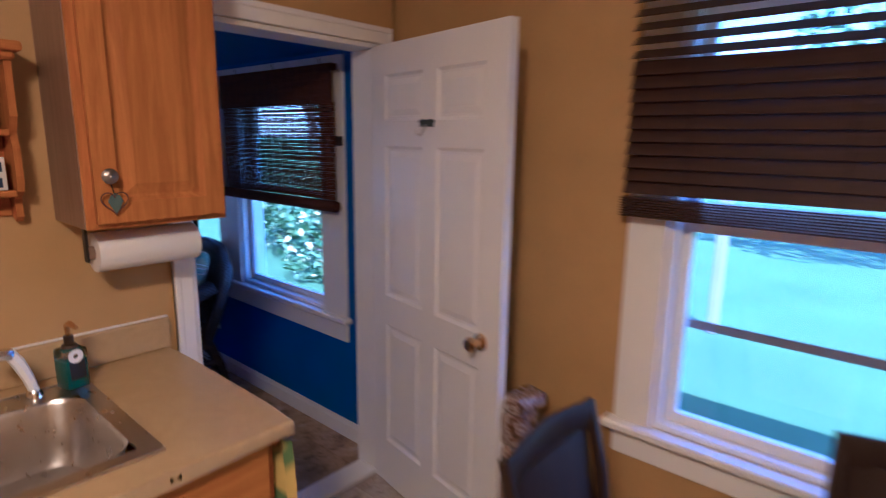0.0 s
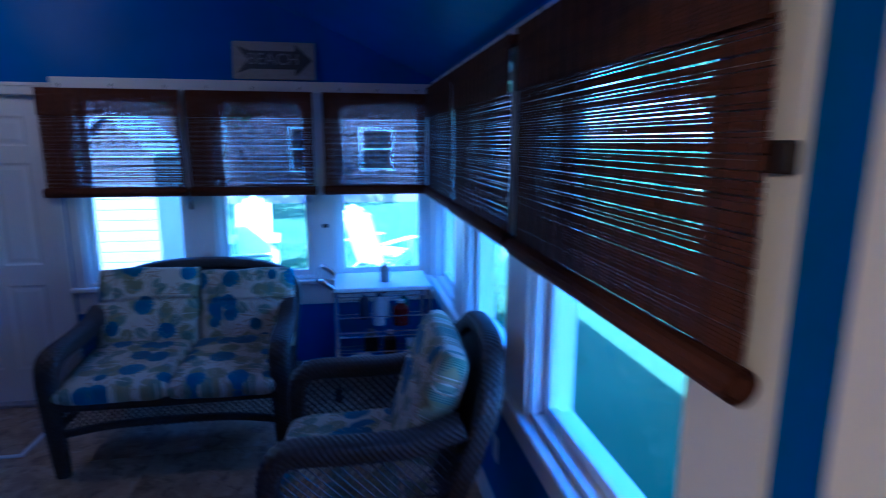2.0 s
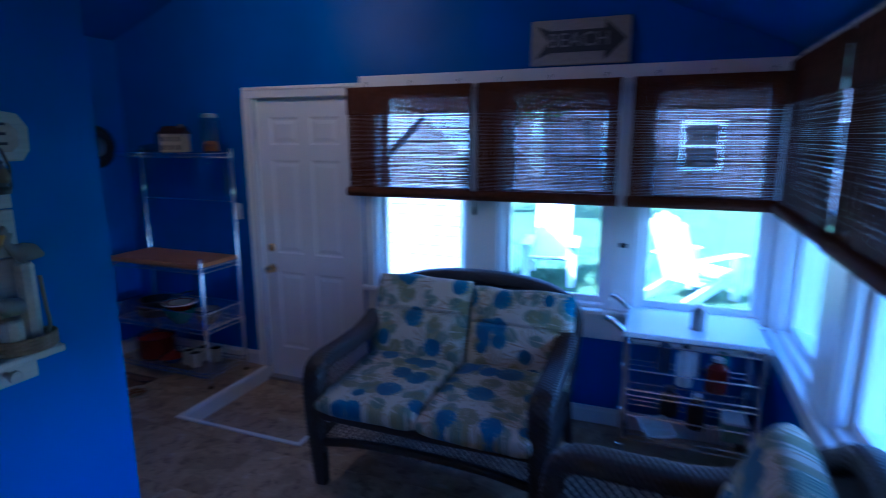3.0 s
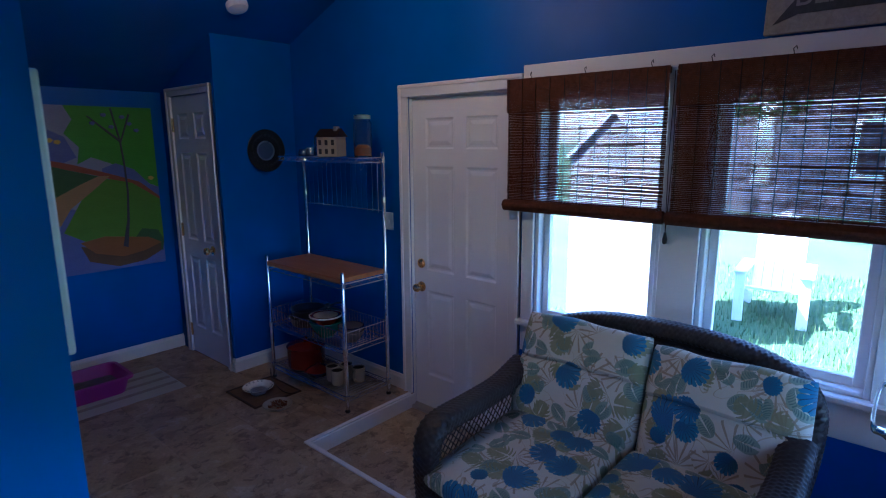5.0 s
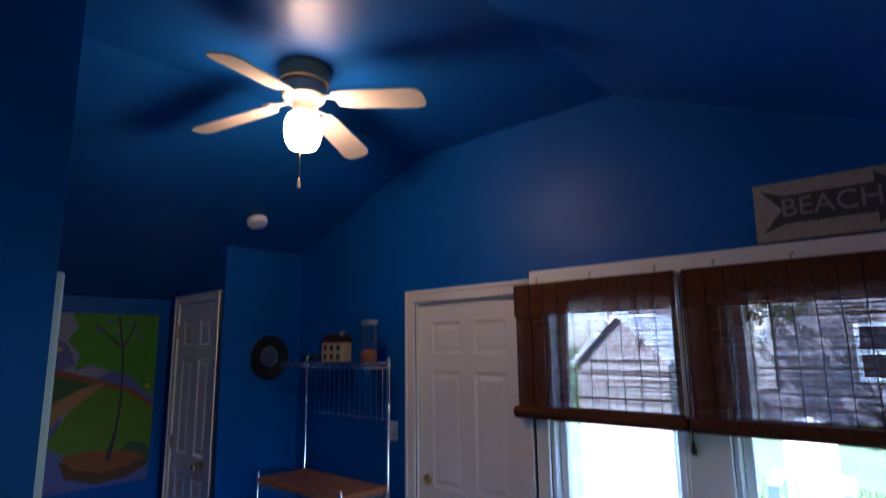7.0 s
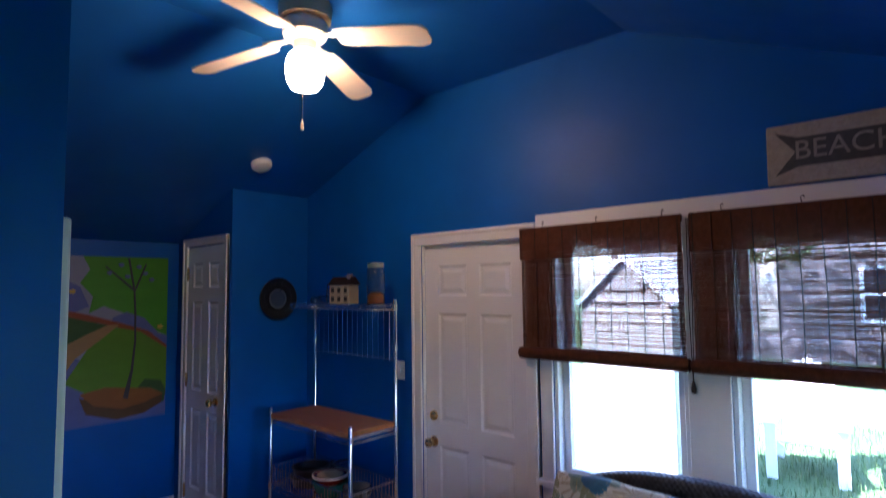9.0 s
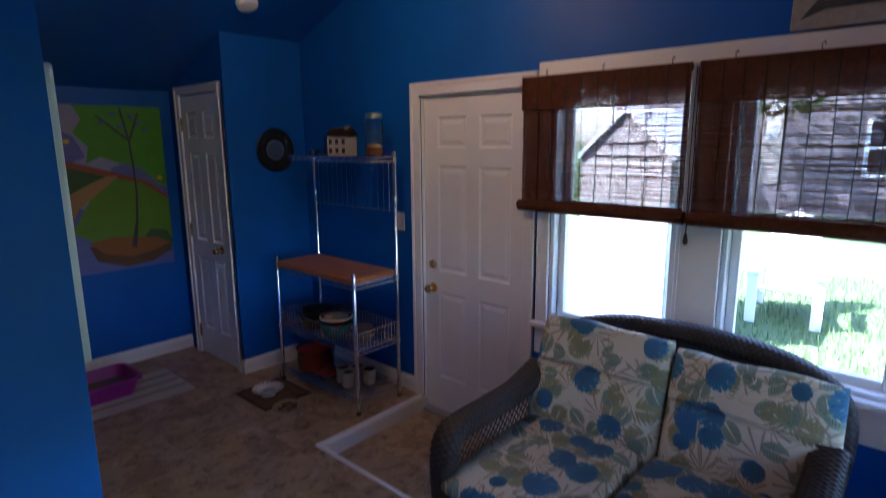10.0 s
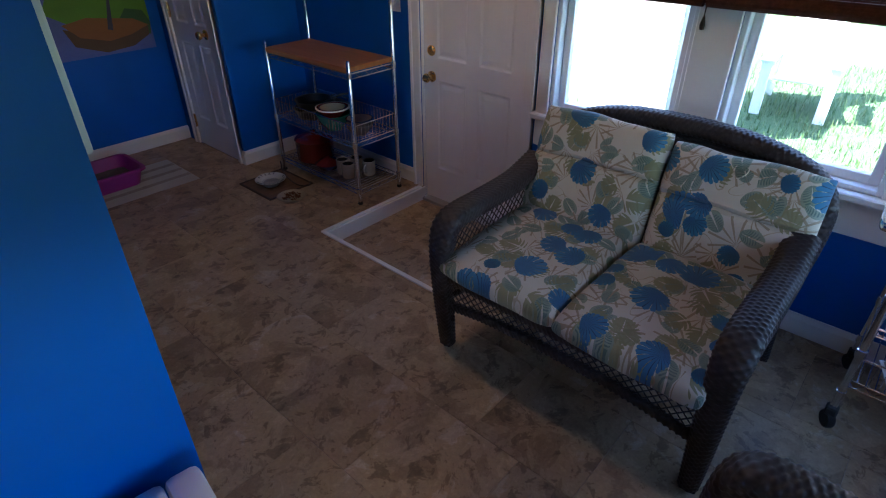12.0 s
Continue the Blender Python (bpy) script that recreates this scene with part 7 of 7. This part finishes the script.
for y_ in (1.955,):
    lk = thing("cord_keeper", "small dark cord keeper screwed to the window trim", "cord keeper", pose(FAR + T, y_, 1.06), "cord keepers")
    part("plate", box(0, 0.006, -0.02, 0.02, -0.012, 0.012, 0.002), IRON, lk)
    part("peg", lathe([(0.005, 0), (0.005, 0.012), (0.009, 0.016), (0, 0.018)], 10, m=pose(0.006, 0, 0, 0, 90, 0)), IRON, lk, smooth=True)

# ---- floor (last: many pieces) ----


def slate_material(name, a, c, d):
    m = Mat(name, 0.42)
    rnd = m.node("ShaderNodeObjectInfo").outputs["Random"]
    geo = m.node("ShaderNodeNewGeometry").outputs["Position"]
    off = m.math('MULTIPLY', rnd, 37.0)
    cx = m.t.nodes.new("ShaderNodeCombineXYZ")
    m.link(off, cx.inputs[2])
    add = m.t.nodes.new("ShaderNodeVectorMath")
    m.link(geo, add.inputs[0])
    m.link(cx.outputs[0], add.inputs[1])

    def nz(scale, detail, rough, dist):
        n = m.node("ShaderNodeTexNoise", Scale=scale, Detail=detail, Roughness=rough, Distortion=dist)
        m.link(add.outputs[0], n.inputs["Vector"])
        return n.outputs["Fac"]
    big, mid, fine = nz(5.2, 10, 0.64, 0.5), nz(12, 12, 0.70, 0.5), nz(70, 8, 0.7, 0.6)
    base = m.ramp(big, [(0.30, a), (0.46, tuple(0.55 * p + 0.45 * q for p, q in zip(a, c))), (0.485, c), (0.60, c), (0.625, d), (0.75, d)])
    # dark crevices, clear stretches, and flaked pale edges
    veins = m.ramp(mid, [(0.36, (0.42, 0.39, 0.37)), (0.425, (0.62, 0.58, 0.55)), (0.445, (1, 1, 1)), (0.575, (1, 1, 1)), (0.59, (1.20, 1.24, 1.30)), (0.66, (1.08, 1.09, 1.12))])
    grain = m.ramp(fine, [(0.3, (0.80, 0.78, 0.77)), (0.7, (1.15, 1.15, 1.15))])
    tone = m.mix(1.0, m.mix(0.85, base, veins, 'MULTIPLY'), grain, 'MULTIPLY')
    tint = m.ramp(rnd, [(0, (0.86, 0.83, 0.81)), (0.5, (1, 0.96, 0.91)), (1, (1.1, 1.09, 1.08))])
    m.colour(m.mix(1.0, tone, tint, 'MULTIPLY'))
    m.bump(m.math('ADD', m.math('MULTIPLY', mid, 0.7), m.math('MULTIPLY', fine, 0.3)), 0.25, 0.002)
    m.roughness(mid, 0.24, 0.46)
    return m.m


SLATE = slate_material("stone_look_vinyl", (0.24, 0.165, 0.092), (0.40, 0.295, 0.175), (0.46, 0.37, 0.26))
SUBFLOOR = paint("dark_grout", (0.12, 0.085, 0.06), 0.8)
KITCHEN_TILE = slate_material("grey_vinyl_tile", (0.30, 0.26, 0.23), (0.42, 0.38, 0.34), (0.50, 0.47, 0.44))

px0, px1, py0, py1 = PIT
fb = bmesh.new()
for s in ((FAR, px1, BACK, py0), (FAR, px1, py1, WIN), (px1, -1.06, BACK, WIN)):
    box(s[0], s[1], s[2], s[3], -0.28, -0.006, bm=fb)
box(FAR - 0.1, px1, py0, py1, -0.30, FLOOR_LOW - 0.006, bm=fb)
floor = structure("floor", fb, SUBFLOOR, "stone-look vinyl tile floor with a sunken landing at the door", "floor")
kitchen_floor = structure("floor_kitchen", box(-1.06, 2.6, -1.68, WIN + 0.02, -0.28, -0.006), SUBFLOOR, "pale stone-look kitchen tile floor", "floor")


def tiles(parent, x0, x1, y0, y1, size, mat, ox, oy, skip=(), z=0.0, gap=0.0006, offset=0.0):
    cache = {}
    i0, i1 = math.floor((x0 - ox) / size), math.ceil((x1 - ox) / size)
    for i in range(i0, i1):
        row = oy + (offset * size if i % 2 else 0)
        for j in range(math.floor((y0 - row) / size), math.ceil((y1 - row) / size)):
            pieces = [(max(x0, ox + i * size), min(x1, ox + (i + 1) * size), max(y0, row + j * size), min(y1, row + (j + 1) * size))]
            for s in skip:
                cut = []
                for p in pieces:
                    if p[0] >= s[1] or p[1] <= s[0] or p[2] >= s[3] or p[3] <= s[2]:
                        cut.append(p)
                        continue
                    if p[0] < s[0]:
                        cut.append((p[0], s[0], p[2], p[3]))
                    if p[1] > s[1]:
                        cut.append((s[1], p[1], p[2], p[3]))
                    a, c = max(p[0], s[0]), min(p[1], s[1])
                    if p[2] < s[2]:
                        cut.append((a, c, p[2], s[2]))
                    if p[3] > s[3]:
                        cut.append((a, c, s[3], p[3]))
                pieces = cut
            for a, c, e, g in pieces:
                w, h = c - a - 2 * gap, g - e - 2 * gap
                if w < 0.01 or h < 0.01:
                    continue
                k = (round(w, 3), round(h, 3))
                if k not in cache:
                    b = box(-w / 2, w / 2, -h / 2, h / 2, -0.006, 0.0)
                    top = [ed for ed in b.edges if all(v.co.z > -0.001 for v in ed.verts)]
                    bmesh.ops.bevel(b, geom=top, offset=0.0008, segments=1, affect='EDGES')
                    me = bpy.data.meshes.new("tile")
                    b.to_mesh(me)
                    b.free()
                    me.materials.append(mat)
                    cache[k] = me
                ob = new("tile", cache[k])
                ob.location = ((a + c) / 2, (e + g) / 2, z)
                ob.parent = parent


tiles(floor, -3.9, -1.13, BACK, WIN, 0.42, SLATE, -3.14, 0.02, [(PIT[0], PIT[1], PIT[2], PIT[3]), (-2.30, -1.0, -3, 0.93)], offset=0.5)
tiles(floor, FAR, -3.9, -1.66, WIN, 0.42, SLATE, -3.14 , 0.02, [PIT], offset=0.5)
tiles(floor, FAR, px1, py0, py1, 0.42, SLATE, -3.14, 0.02, z=FLOOR_LOW, offset=0.5)
tiles(kitchen_floor, -0.98, 2.6, -1.68, WIN + 0.02, 0.305, KITCHEN_TILE, 0, 0)
# white edging round the sunken landing
boxes("trim_landing", [(FAR + 0.03, px1 + 0.018, py0 - 0.02, py0 + 0.006, -0.004, 0.008), (FAR + 0.03, px1 + 0.018, py1 - 0.006, py1 + 0.02, -0.004, 0.008),
                       (px1 - 0.006, px1 + 0.02, py0 + 0.006, py1 - 0.006, -0.004, 0.008),
                       (FAR, px1, py0, py0 + 0.012, FLOOR_LOW, -0.004), (FAR, px1, py1 - 0.012, py1, FLOOR_LOW, -0.004), (px1 - 0.012, px1, py0 + 0.012, py1 - 0.012, FLOOR_LOW, -0.004)],
      WHITE, "white painted wooden edging of the sunken landing", "trim", 0.002)
boxes("trim_door_jamb", [(FAR - 0.026, FAR - 0.001, FAR_DOOR[0], FAR_DOOR[0] + 0.005, -0.072, FAR_DOOR[3]), (FAR - 0.026, FAR - 0.001, FAR_DOOR[1] - 0.005, FAR_DOOR[1], -0.072, FAR_DOOR[3]),
                         (FAR - 0.026, FAR - 0.001, FAR_DOOR[0] + 0.005, FAR_DOOR[1] - 0.005, FAR_DOOR[3] - 0.005, FAR_DOOR[3])], WHITE, "white painted jamb round the exterior door", "trim")
boxes("trim_door_sill", [(FAR - 0.1, FAR + 0.03, FAR_DOOR[0], FAR_DOOR[1], FLOOR_LOW, -0.073)], STEEL, "metal threshold under the exterior door", "trim", 0.003)

# ---- ground outside ----
GRASS = Mat("lawn", 0.8)
GRASS.colour(GRASS.mix(GRASS.noise(0.9, 5), (0.030, 0.068, 0.014), (0.080, 0.135, 0.036)))
GRASS.bump(GRASS.noise(90, 5), 0.8, 0.03)
gb = bmesh.new()
bmesh.ops.create_grid(gb, x_segments=2, y_segments=2, size=400)
g = structure("ground", gb, GRASS.m, "sunlit green lawn round the house", "ground")
g.location.z = -0.32

BLADES = Mat("grass_blade", 0.6)
BLADES.colour(BLADES.ramp(BLADES.node("ShaderNodeNewGeometry").outputs["Random Per Island"], [(0, (0.03, 0.07, 0.013)), (0.6, (0.075, 0.14, 0.035)), (1, (0.17, 0.19, 0.07))]))
rng = random.Random(77)
gv, gf = [], []
for _ in range(14000):
    x, y = rng.uniform(-11.5, -5.1), rng.uniform(-1.2, 4.2)
    a, h = rng.uniform(0, math.tau), rng.uniform(0.035, 0.11)
    dx, dy, lean = 0.006 * math.cos(a), 0.006 * math.sin(a), rng.uniform(-0.05, 0.05)
    k = len(gv)
    gv += [(x - dx, y - dy, -0.322), (x + dx, y + dy, -0.322), (x + lean * dy * 150, y - lean * dx * 150, -0.32 + h)]
    gf.append((k, k + 1, k + 2))
gm = bpy.data.meshes.new("grass")
gm.from_pydata(gv, [], gf)
gm.materials.append(BLADES.m)
tagged(new("grass", gm), "long green grass blades on the sunlit lawn", "grass", kind="stuff")
